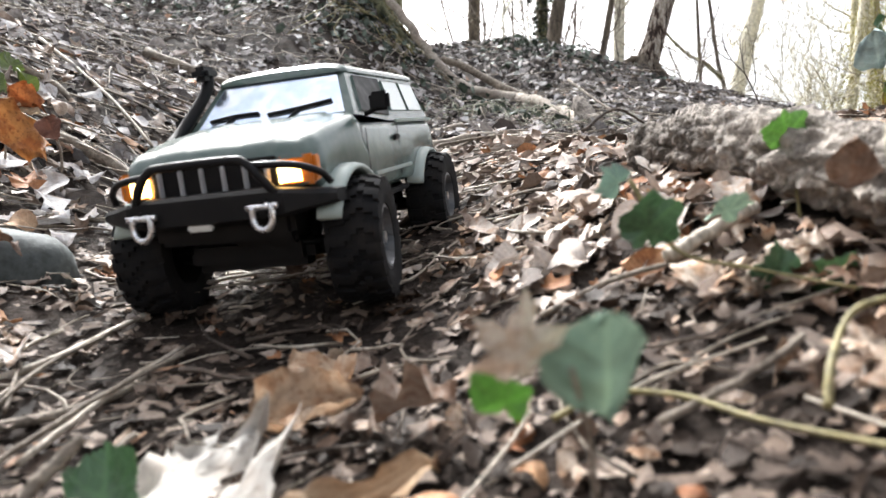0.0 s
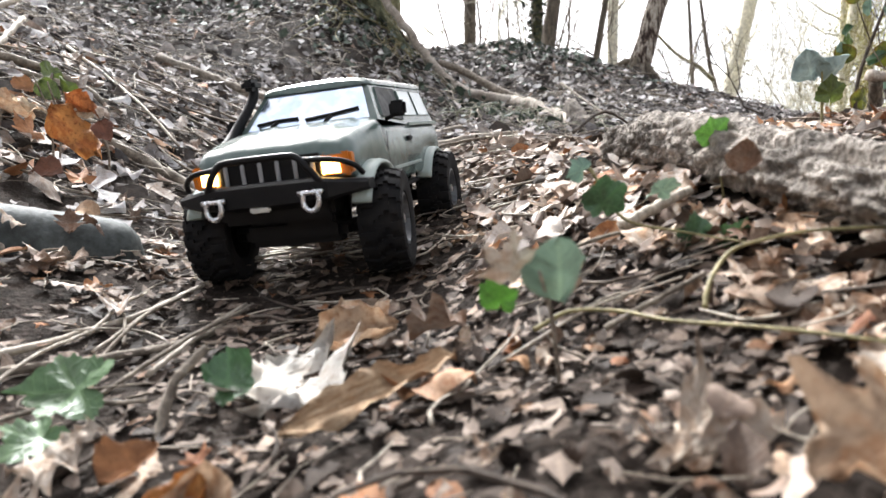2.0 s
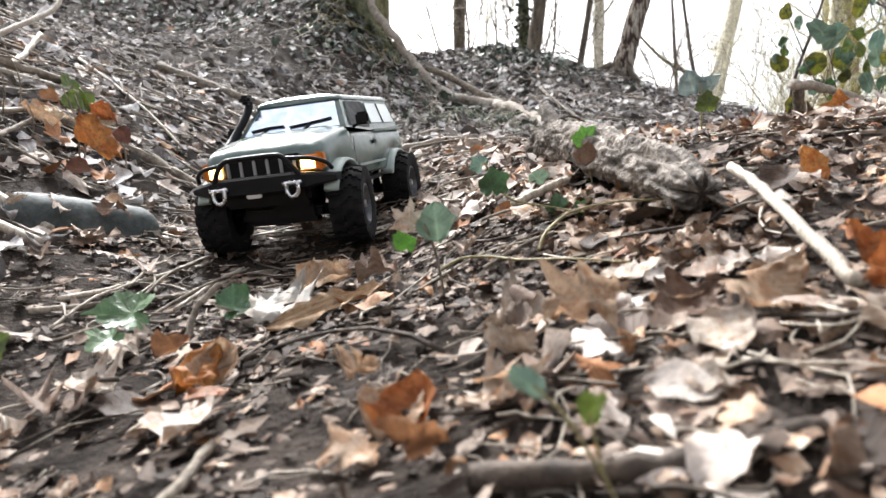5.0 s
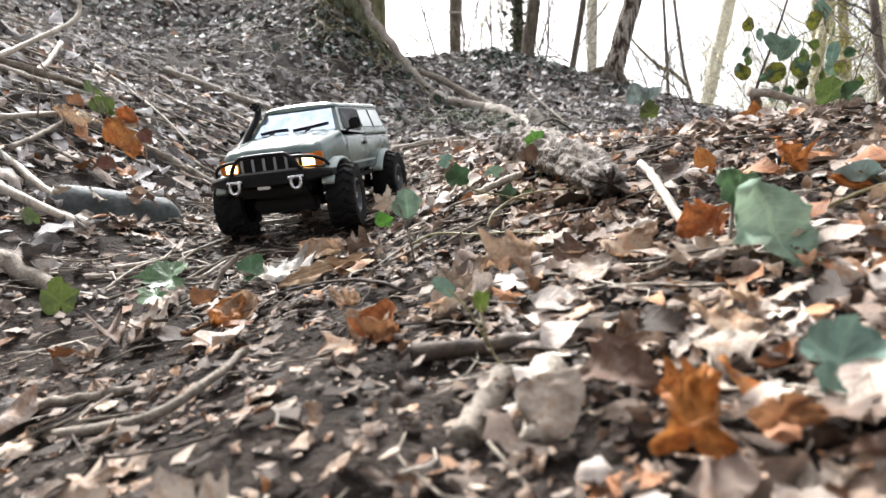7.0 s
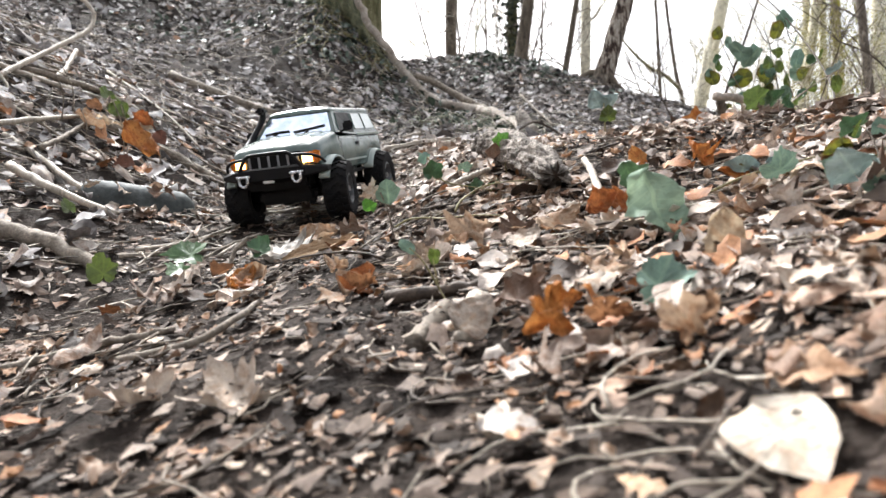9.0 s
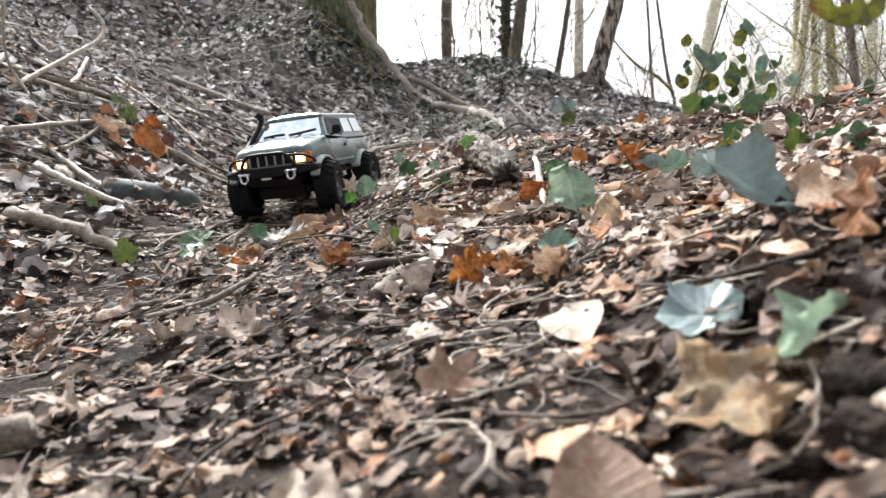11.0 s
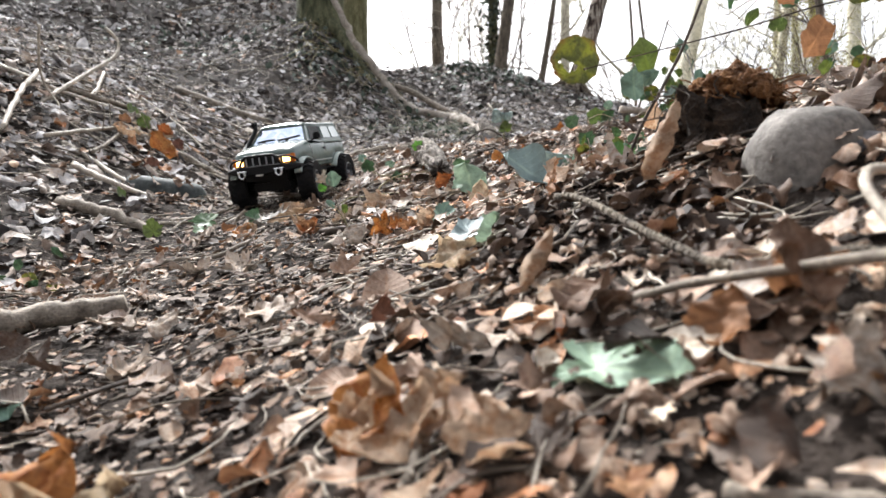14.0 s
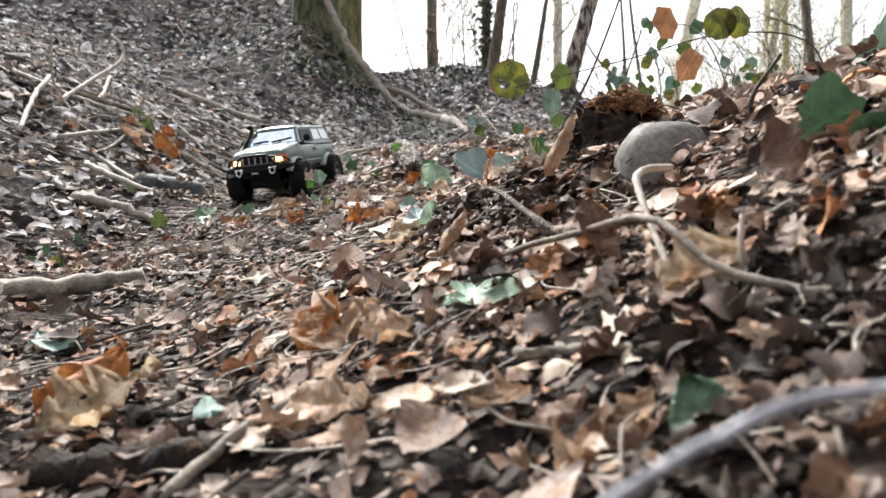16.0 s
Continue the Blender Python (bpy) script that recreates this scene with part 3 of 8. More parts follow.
def bramble_blade(rng, hole=False, n=54, corners=9):
    """A rounded leaf with a faceted, finely toothed rim, 1 across; a hole may be eaten out of it."""
    th = np.linspace(-np.pi, np.pi, n, endpoint=False)
    step = 2 * np.pi / corners
    r = 0.47 * np.cos(step / 2) / np.cos((th + rng.uniform(0, step)) % step - step / 2) * (1 + 0.05 * np.cos(th) + 0.012 * np.where(np.arange(n) % 2, 1, -1) + 0.015 * rng.randn(n))
    rings = np.linspace(0.16, 1.0, 7)
    ph = rng.uniform(0, 6, 2)
    vs = [np.zeros((1, 3))]
    for k in rings:
        x, y = np.sin(th) * r * k, np.cos(th) * r * k
        vs.append(np.stack([x, y, 0.22 * np.abs(x) + 0.05 * np.sin(2 * th + ph[0]) * k**2 + 0.02 * np.sin(5 * th + ph[1]) * k], 1))
    v = crease(np.concatenate(vs), rng, 0.008)
    s, s2 = np.arange(n), (np.arange(n) + 1) % n
    f = [np.stack([np.zeros(n, int), 1 + s2, 1 + s], 1)]
    for k in range(len(rings) - 1):
        o, p = 1 + k * n, 1 + (k + 1) * n
        f += [np.stack([o + s, o + s2, p + s2], 1), np.stack([o + s, p + s2, p + s], 1)]
    f = np.concatenate(f)
    if hole:
        c = v[f].mean(1)
        d = np.hypot((c[:, 0] - 0.16) / 0.13, (c[:, 1] + 0.05 - 0.5 * (c[:, 0] - 0.16)) / 0.10) + 0.25 * np.sin(9 * c[:, 0] + 23 * c[:, 1])
        e = np.hypot(c[:, 0] + 0.14, c[:, 1] + 0.16) / 0.03
        f = f[(d > 1) & (e > 1)]
    return v, f, np.stack([v[:, 0] * 0.6 + 0.5, v[:, 1] + 0.5], 1)


def drooping(rng):
    """A rounded leaf, narrower and rolled, hanging from its stalk."""
    v, f, uv = bramble_blade(rng, False, 48, rng.randint(5, 9))
    v = v * np.array([rng.uniform(0.55, 0.9), 1.0, 1.0])
    return roll_up(v, rng, rng.choice([-1, 1]) * rng.uniform(0.5, 1.8)), f, uv


def dead_lobed(rng, n=72, rings=(0.35, 0.7, 1.0)):
    """A dried maple leaf, creased and curling."""
    return lobed(rng, 5, 0.35, rng.uniform(-0.2, 0.5), n, rng.uniform(0.03, 0.10), rings, rng.uniform(0.02, 0.045), rng.choice([-1, 1]) * rng.uniform(0.4, 2.0), 0.08)


def flake(rng, n=8):
    """A flat torn piece of leaf, 1 long."""
    th = np.sort(rng.uniform(0, 2 * np.pi, n) * 0.5 + np.linspace(0, 2 * np.pi, n, endpoint=False) * 0.75)
    r = 0.5 * rng.uniform(0.55, 1.0, n)
    w = rng.uniform(0.4, 0.9)
    v = np.concatenate([[[0, 0, 0.03]], np.stack([np.cos(th) * r * w, np.sin(th) * r, rng.uniform(-0.05, 0.09, n)], 1)])
    s = np.arange(n)
    return v, np.stack([np.zeros(n, int), 1 + s, 1 + (s + 1) % n], 1), np.stack([v[:, 0] * 0.6 + 0.5, v[:, 1] + 0.5], 1)


def scatter(name, bases, x, y, size, tilt, mat, rng, lift=0.0):
    """Many leaves laid on the slope, joined into one mesh."""
    n = len(x)
    nor = normals(x, y)
    yaw, ta, tt = rng.uniform(0, 2 * np.pi, n), rng.uniform(0, 2 * np.pi, n), np.abs(rng.randn(n)) * tilt
    up = nor + np.stack([np.cos(ta) * np.tan(np.clip(tt, 0, 1.3)), np.sin(ta) * np.tan(np.clip(tt, 0, 1.3)), np.zeros(n)], 1)
    up /= np.linalg.norm(up, axis=1, keepdims=True)
    side = np.stack([np.cos(yaw), np.sin(yaw), np.zeros(n)], 1)
    side -= (side * up).sum(1, keepdims=True) * up
    side /= np.linalg.norm(side, axis=1, keepdims=True)
    fwd = np.cross(up, side)
    flip = np.where(rng.rand(n) < 0.5, -1.0, 1.0)[:, None]
    rot = np.stack([side * flip, fwd, up * flip], 2)
    pos = np.stack([x, y, height(x, y) + lift * rng.rand(n) + 0.12 * size * np.sin(np.clip(tt, 0, 1.3)) + 0.002], 1)
    kind = rng.randint(0, len(bases), n)
    out = []
    for k, (v, f, uv) in enumerate(bases):
        sel = np.where(kind == k)[0]
        if len(sel) == 0:
            continue
        vv = np.einsum("nij,vj->nvi", rot[sel] * size[sel, None, None], v) + pos[sel, None]
        ff = f[None] + (np.arange(len(sel)) * len(v))[:, None, None]
        out.append((vv.reshape(-1, 3), ff.reshape(-1, 3), np.tile(uv, (len(sel), 1))))
    v, f, uv = join(out)
    return mesh_of(name, v, f, mat, uv)


def bare_mask(x, y):
    """Share of leaves kept on the bank's hollows: bare soil, its dark also standing in for shade."""
    out = np.ones_like(x)
    for cx, cy, r, k in ((-0.19, 0.39, 0.09, 0.85), (-0.15, 0.27, 0.06, 0.6), (0.13, 0.17, 0.05, 0.7), (0.43, -0.635, 0.05, 0.9), (-0.30, 0.33, 0.11, 0.75), (-0.27, 0.15, 0.09, 0.6), (0.27, 0.38, 0.07, 0.8), (0.193, -0.315, 0.03, 0.9), (0.215, -0.385, 0.04, 0.9), (0.29, -0.52, 0.085, 0.92), (0.315, -0.44, 0.06, 0.75), (0.345, -0.63, 0.05, 0.8), (0.385, -0.945, 0.075, 0.95), (0.385, -0.80, 0.05, 0.3), (0.42, -0.87, 0.04, 0.5), (0.385, -0.61, 0.06, 0.7), (0.37, -1.03, 0.08, 0.6)):
        out = out - k * np.exp(-((x - cx) ** 2 + (y - cy) ** 2) / r**2)
    return out


def along(p, q, normal, width=None):
    """A pose with +y from p to q and +z as near the normal as it can be; unit size is the distance."""
    p, q, n = Vector(p), Vector(q), Vector(normal)
    d = q - p
    y = d.normalized()
    z = (n - n.dot(y) * y).normalized()
    m = Matrix((y.cross(z), y, z)).transposed().to_4x4()
    k = d.length
    return Matrix.Translation((p + q) / 2) @ m @ Matrix.Diagonal((width or k, k, k, 1))


def fade(x, y, x0, x1, y0, y1, w):
    """1 well inside the rectangle, falling to 0 over w metres beyond it."""
    out = np.maximum(np.maximum(x0 - x, x - x1), np.maximum(y0 - y, y - y1))
    return np.clip(1 - out / w, 0, 1)


def trail_mask(x, y):
    """1 on the trodden middle of the trail, 0 on the banks."""
    c = 0.02 - 0.13 * np.clip(y, -1.4, 1.2) - 0.10 * np.clip(y, 0, 1.2)
    return np.exp(-(((x - c) / 0.22) ** 2))


def clump(x, y, scale=8.0, lo=0.1, base=0.62, swing=1.4):
    """Leaves drift into patches: a share between lo and 1."""
    return np.clip(base + swing * (value_noise(x * scale + 3.1, y * scale) + 0.5 * value_noise(x * scale * 2.4, y * scale * 2.4 + 7.7)), lo, 1)


# ---------------------------------------------------------------- ground
def stretched(lo, hi, step, far, grow):
    mid = np.arange(lo, hi, step)
    out, s, v = [], step, hi
    while v < far:
        out.append(v)
        s *= grow
        v += s
    low, s, v = [], step, lo - step
    while v > -far:
        low.append(v)
        s *= grow
        v -= s
    return np.concatenate([low[::-1], mid, out, [far]])


gx, gy = stretched(-0.7, 0.8, 0.017, 420, 1.06), stretched(-1.4, 1.0, 0.017, 420, 1.06)
mx, my = np.meshgrid(gx, gy, indexing="ij")
mz = height(mx.ravel(), my.ravel())
gi, gj = np.meshgrid(np.arange(len(gx) - 1), np.arange(len(gy) - 1), indexing="ij")
ga = (gi * len(gy) + gj).ravel()
ground = thing("ground", "dark brown woodland soil on a sloping trail between banks", "ground",
               mesh_of("ground", np.stack([mx.ravel(), my.ravel(), mz], 1), np.stack([ga, ga + len(gy), ga + len(gy) + 1, ga + 1], 1), MAT_SOIL), kind="structure")

# ---------------------------------------------------------------- leaf litter
rng = np.random.RandomState(11)
fine_bases = [blade("oak", rng, 16, 6, curl=rng.uniform(-0.9, 0.9)) for _ in range(14)] + [dead_lobed(rng, 48, (0.5, 1.0)) for _ in range(12)] + [blade(k, rng, 9, 5) for k in ("beech",) * 8 + ("scrap",) * 6 + ("round",) * 2] + [blade("beech", rng, 12, 6, curl=rng.choice([-2.8, 2.8])) for _ in range(3)]
near_bases = [blade(k, rng, 6, 4) for k in ("beech",) * 9 + ("round",) * 2 + ("scrap",) * 6] + [dead_lobed(rng, 36, (1.0,)) for _ in range(9)] + [blade("beech", rng, 8, 5, curl=rng.choice([-2.6, 2.6])) for _ in range(5)]
scrap_bases = [flake(rng, 7) for _ in range(24)]
far_bases = [blade(k, rng, 4, 3) for k in ("beech",) * 6 + ("scrap",) * 5] + [flake(rng, 9) for _ in range(14)]


def places(n, x0, x1, y0, y1, keep):
    x, y = rng.uniform(x0, x1, n), rng.uniform(y0, y1, n)
    ok = rng.rand(n) < keep(x, y)
    return x[ok], y[ok]


litter = thing("leaf_litter", "brown and beige fallen leaves covering the woodland floor", "leaf litter", kind="stuff")
# Thinned at the left bank's foot: dark soil also stands for shaded gaps.
x, y = places(28000, -1.7, 1.9, -2.2, 2.2, lambda x, y: fade(x, y, -0.9, 1.1, -1.4, 1.4, 0.75) ** 1.5 * (1 - 0.8 * trail_mask(x, y)) * np.where((x > -0.35) & (x < 0.6) & (y < 0.55) & (y > -1.45), 0, 1) * (1 - 0.85 * np.exp(-((x + 0.50) ** 2 + (y - 0.68) ** 2) / 0.13**2)) * (1 - 0.7 * np.exp(-((x + 0.48) ** 2 + (y - 0.30) ** 2) / 0.12**2)))
left = x < -0.36
part("whole_leaves", scatter("whole_leaves", near_bases, x[~left], y[~left], 0.016 + 0.034 * rng.rand((~left).sum()) ** 1.5, 0.33, MAT_DRY, rng, 0.010), litter)
for nm, mat, pick in (("bank_foot_leaves", MAT_FAR, left & (np.arange(len(x)) % 2 == 0)), ("bank_brown_leaves", MAT_DRY, left & (np.arange(len(x)) % 2 == 1))):
    part(nm, scatter(nm, near_bases, x[pick], y[pick], 0.016 + 0.044 * rng.rand(pick.sum()) ** 1.4, 0.38, mat, rng, 0.014), litter)
x, y = places(8200, -0.35, 0.6, -1.45, 0.55, lambda x, y: (1 - np.where(y > 0.25, 0.72, 0.82) * trail_mask(x, y)) * bare_mask(x, y) * clump(x, y))
crumbled = (x > -0.01) & (x < 0.30) & (y > 0.15) & (y < 0.37) & (rng.rand(len(x)) < 0.93)
x, y = x[~crumbled], y[~crumbled]
fresh = (x > 0.06) & (y > -0.42) & (y < 0.22) | (y > 0.22) & (rng.rand(len(x)) < 0.5)
part("trail_leaves", scatter("trail_leaves", fine_bases, x[~fresh], y[~fresh], 0.008 + 0.024 * rng.rand((~fresh).sum()) ** 2.2, 0.27, MAT_LITTER, rng, 0.010), litter)
part("bank_top_leaves", scatter("bank_top_leaves", fine_bases, x[fresh], y[fresh], 0.011 + 0.023 * rng.rand(fresh.sum()) ** 1.8, 0.27, MAT_DRY, rng, 0.010), litter, "pale dry leaves on the bank")
x, y = places(7800, 0.02, 0.62, -0.88, 0.95, lambda x, y: np.where(y < -0.24, np.where(x > 0.16, 0.5, 0.12), 1) * bare_mask(x, y) * clump(x, y) * np.where((y > 0.12) & (y < 0.38), 0.05, 1) * np.where((x < 0.08) & (y < 0.4), 0, 1) * np.where((x < 0.27) & (y < 0.12) & (y > -0.24), 0.4, 1))
for nm, mat, pick in (("bleached_leaves", MAT_DRY_LIGHT, y > -0.24), ("tan_leaves", MAT_SUNLIT_TAN_MANY, y <= -0.24)):
    part(nm, scatter(nm, near_bases, x[pick], y[pick], 0.012 + 0.028 * rng.rand(pick.sum()) ** 2.0, 0.34, mat, rng, 0.014), litter)
x, y = places(15000, -0.12, 0.42, -1.35, 0.38, lambda x, y: clump(x, y, 11.0, 0.3) * np.where(y > 0.12, 1.0, 0.55) * np.where(y > 0.12, 1.0, bare_mask(x, y)))
for nm, mat, pick in (("broken_leaves", MAT_LITTER, y < 0.12), ("dark_broken_leaves", MAT_CRUMB, y >= 0.12)):
    part(nm, scatter(nm, scrap_bases + near_bases[:12], x[pick], y[pick], 0.005 + 0.012 * rng.rand(pick.sum()) ** 1.6, 0.34, mat, rng, 0.006), litter)
u = rng.rand(380)
x, y = np.interp(u, [0, 1], [0.205, 0.125]) + 0.045 * rng.randn(380) * (0.6 + u), 0.13 + 0.42 * u
for nm, mat, pick in (("drifted_leaves", MAT_LITTER, u < 0.6), ("brown_drifted_leaves", MAT_DRY, u >= 0.6)):
    part(nm, scatter(nm, near_bases, x[pick], y[pick], rng.uniform(0.010, 0.026, pick.sum()), 0.5, mat, rng, 0.012), litter)
x, y = places(32000, -0.45, 0.55, -1.45, 0.75, lambda x, y: (0.15 + 0.85 * trail_mask(x, y)) * clump(x, y, 13.0, 0.22, 0.58, 1.5))
part("crushed_leaves", scatter("crushed_leaves", scrap_bases, x, y, 0.004 + 0.024 * rng.rand(len(x)) ** 2.2, 0.16, MAT_CRUMB, rng, 0.003), litter)
x, y = places(44000, -1.5, 1.65, -1.95, 2.0, lambda x, y: fade(x, y, -0.9, 1.05, -1.4, 1.4, 0.6) ** 1.5 * (0.55 + 0.45 * trail_mask(x, y)) * (1 - 0.6 * np.exp(-((x + 0.50) ** 2 + (y - 0.68) ** 2) / 0.13**2)))
part("leaf_scraps", scatter("leaf_scraps", scrap_bases, x, y, 0.005 + 0.022 * rng.rand(len(x)) ** 1.8, 0.26, MAT_CRUMB, rng, 0.006), litter)
x, y = places(26000, -2.8, 2.6, 1.4, 4.2, lambda x, y: clump(x, y, 3.0, 0.25, 0.72, 1.5))
part("slope_leaves", scatter("slope_leaves", far_bases, x, y, 0.022 + 0.050 * rng.rand(len(x)) ** 1.6, 0.36, MAT_FAR, rng, 0.016), litter)
x, y = places(19000, -4.0, 4.5, 4.1, 7.6, lambda x, y: clump(x, y, 1.6, 0.3, 0.75, 1.4))
part("ridge_leaves", scatter("ridge_leaves", far_bases, x, y, rng.uniform(0.035, 0.085, len(x)), 0.5, MAT_FAR, rng, 0.035), litter)
x, y = places(17000, -6.5, 7.5, -6.5, 10.5, lambda x, y: (1 - 0.75 * fade(x, y, -2.4, 2.2, 1.6, 6.8, 0.6)) * (1 - fade(x, y, -0.8, 1.0, -1.3, 1.5, 0.8)))
part("outer_leaves", scatter("outer_leaves", [blade("beech", rng, 4, 2) for _ in range(8)], x, y, rng.uniform(0.06, 0.13, len(x)), 0.35, MAT_FAR, rng, 0.01), litter)
x, y = places(5000, -2.6, -0.9, -0.6, 1.5, lambda x, y: 0.9 + 0 * x)
part("bank_leaves", scatter("bank_leaves", far_bases, x, y, rng.uniform(0.025, 0.055, len(x)), 0.36, MAT_FAR, rng, 0.012), litter)

# leaves darkened as shade in the bank's hollows, and crumpled bits over it
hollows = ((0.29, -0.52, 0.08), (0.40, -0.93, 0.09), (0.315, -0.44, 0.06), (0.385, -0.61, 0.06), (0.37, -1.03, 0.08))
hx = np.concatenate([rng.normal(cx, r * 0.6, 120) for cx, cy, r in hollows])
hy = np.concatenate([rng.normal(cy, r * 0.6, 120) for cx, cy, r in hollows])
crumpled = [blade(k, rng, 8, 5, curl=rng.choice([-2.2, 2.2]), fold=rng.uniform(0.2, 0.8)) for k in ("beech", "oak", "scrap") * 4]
part("wet_leaves", scatter("wet_leaves", crumpled, hx, hy, rng.uniform(0.010, 0.026, len(hx)), 0.45, MAT_SHADE_LEAF, rng, 0.006), litter, "brown leaves darkened to stand in for shade")
x, y = places(2800, 0.0, 0.62, -1.12, 0.32, lambda x, y: 1 - 0.6 * trail_mask(x, y))
part("crumpled_bits", scatter("crumpled_bits", crumpled, x, y, 0.005 + 0.015 * rng.rand(len(x)) ** 1.5, 0.6, MAT_LITTER, rng, 0.010), litter)


# ---------------------------------------------------------------- twigs
def twig_bunch(n, x0, x1, y0, y1, length, radius, sides=4, flat=0.12, keep=None):
    out = []
    for _ in range(n):
        x, y = rng.uniform(x0, x1), rng.uniform(y0, y1)
        if keep and rng.rand() > keep(x, y):
            continue
        L, a = rng.uniform(*length), rng.uniform(0, 2 * np.pi)
        bend = rng.uniform(-0.45, 0.45) * L
        k = 6
        t = np.linspace(-0.5, 0.5, k)
        px = x + np.cos(a) * L * t - np.sin(a) * bend * (t * t * 4 - 0.5) + 0.02 * L * rng.randn(k)
        py = y + np.sin(a) * L * t + np.cos(a) * bend * (t * t * 4 - 0.5) + 0.02 * L * rng.randn(k)
        r = rng.uniform(*radius)
        g = height(px, py)
        line = np.linspace(max(g[0], g[2]), max(g[-1], g[3]), k)
        pz = 0.5 * np.maximum(g, line) + 0.5 * g + r + rng.rand() * 0.012 + flat * rng.uniform(-0.2, 1) * L * t
        out.append(tube(np.stack([px, py, pz], 1), r * np.linspace(1, 0.45, k), sides))
    return join(out)


twigs = thing("twigs", "thin broken grey-brown twigs strewn over the leaves", "twigs", kind="stuff")
for nm, args, mat in (
    ("near_twigs", (1100, -0.7, 0.9, -1.4, 1.2, (0.015, 0.09), (0.0004, 0.0013)), MAT_TWIG),
    ("pale_twigs", (420, -0.7, 0.9, -1.4, 1.2, (0.015, 0.10), (0.0005, 0.0015)), MAT_TWIG_PALE),
    ("litter_stalks", (420, 0.08, 0.62, -1.12, 0.2, (0.015, 0.07), (0.0005, 0.0013)), MAT_TWIG_PALE),
    ("dark_twigs", (350, -0.9, 1.0, -1.4, 1.4, (0.03, 0.12), (0.0008, 0.002)), MAT_TWIG_DARK),
    ("bank_fine_twigs", (200, -1.3, 0.1, 0.55, 2.1, (0.03, 0.13), (0.0008, 0.002)), MAT_TWIG),
    ("bank_pale_twigs", (330, -1.3, 0.1, 0.5, 2.1, (0.03, 0.14), (0.0008, 0.002)), MAT_TWIG_PALE),
    ("bank_twigs", (60, -1.5, -0.3, 0.3, 2.2, (0.10, 0.36), (0.0018, 0.004)), MAT_TWIG),
    ("slope_twigs", (600, -2.2, 1.6, 1.2, 4.2, (0.06, 0.34), (0.0012, 0.0034)), MAT_TWIG),
    ("slope_pale_twigs", (420, -2.0, 1.4, 1.0, 4.0, (0.05, 0.3), (0.0012, 0.0032)), MAT_TWIG_PALE),
    ("ridge_twigs", (120, -2.5, 3.0, 4.2, 6.6, (0.2, 0.8), (0.003, 0.008)), MAT_TWIG),
):
    v, f, uv = twig_bunch(*args)
    part(nm, mesh_of(nm, v, f, mat), twigs)


# ---------------------------------------------------------------- sticks, branches, log
def stick(name, label, pts, r0, r1, mat, category="stick", sides=8, rough=0.12, n=18, seed=1, group=""):
    rg = np.random.RandomState(seed)
    p = spline(pts, n)
    p = p + rg.randn(n, 3) * min(r0 * 0.12, np.linalg.norm(p[1] - p[0]) * 0.10)
    v, f = tube(p, np.linspace(r0, r1, n), sides, rough, rg)
    return thing(name, label, category, mesh_of(name, v, f, mat), group=group)


def on_ground(pairs, lift=0.005):
    return [(a, b, G(a, b) + (c[0] if c else lift)) for a, b, *c in pairs]


# the long fallen branch that runs down from the oak, with a side limb and a broken stub
def fallen_branch():
    rg = np.random.RandomState(4)
    root = thing("fallen_branch", "long pale bare fallen branch leaning down from the oak", "branch")
    main = spline([(-0.487, 3.66, 1.879), (-0.364, 3.66, 1.602), (-0.266, 3.66, 1.409), (-0.139, 3.66, 1.244), (-0.054, 3.64, 1.112), (0.048, 3.605, 1.003), (0.184, 3.563, 0.919), (0.399, 3.48, 0.866)], 40)
    v, f = tube(main + rg.randn(40, 3) * 0.004, np.linspace(0.021, 0.026, 40), 9, 0.1, rg)
    part("limb", mesh_of("limb", v, f, MAT_BRANCH), root)
    low = spline([(0.38, 3.49, 0.872), (0.462, 3.179, 0.745), (0.508, 2.879, 0.658), (0.534, 2.40, 0.545)], 22)
    low[:, 2] = np.maximum(low[:, 2], height(low[:, 0], low[:, 1]) + 0.03)
    v, f = tube(low + rg.randn(22, 3) * 0.003, np.linspace(0.030, 0.021, 22), 9, 0.12, rg)
    part("limb", mesh_of("lower_limb", v, f, MAT_BRANCH), root)
    side = spline([(-0.002, 3.785, 1.15), (0.136, 3.733, 1.083), (0.307, 3.581, 0.948), (0.421, 3.479, 0.875)], 22)
    v, f = tube(side, np.linspace(0.019, 0.021, 22), 8, 0.12, rg)
    part("side_branch", mesh_of("side_branch", v, f, MAT_TWIG), root)
    stub = spline([(0.50, 2.62, 0.68), (0.515, 2.52, 0.61), (0.535, 2.42, 0.53)], 10)
    v, f = tube(stub, [0.016, 0.026, 0.032, 0.034, 0.034, 0.032, 0.03, 0.028, 0.024, 0.016], 8, 0.3, rg)
    part("broken_stub", mesh_of("broken_stub", v, f, MAT_LOG), root, "dark splintered stub")
    return root


fallen_branch()


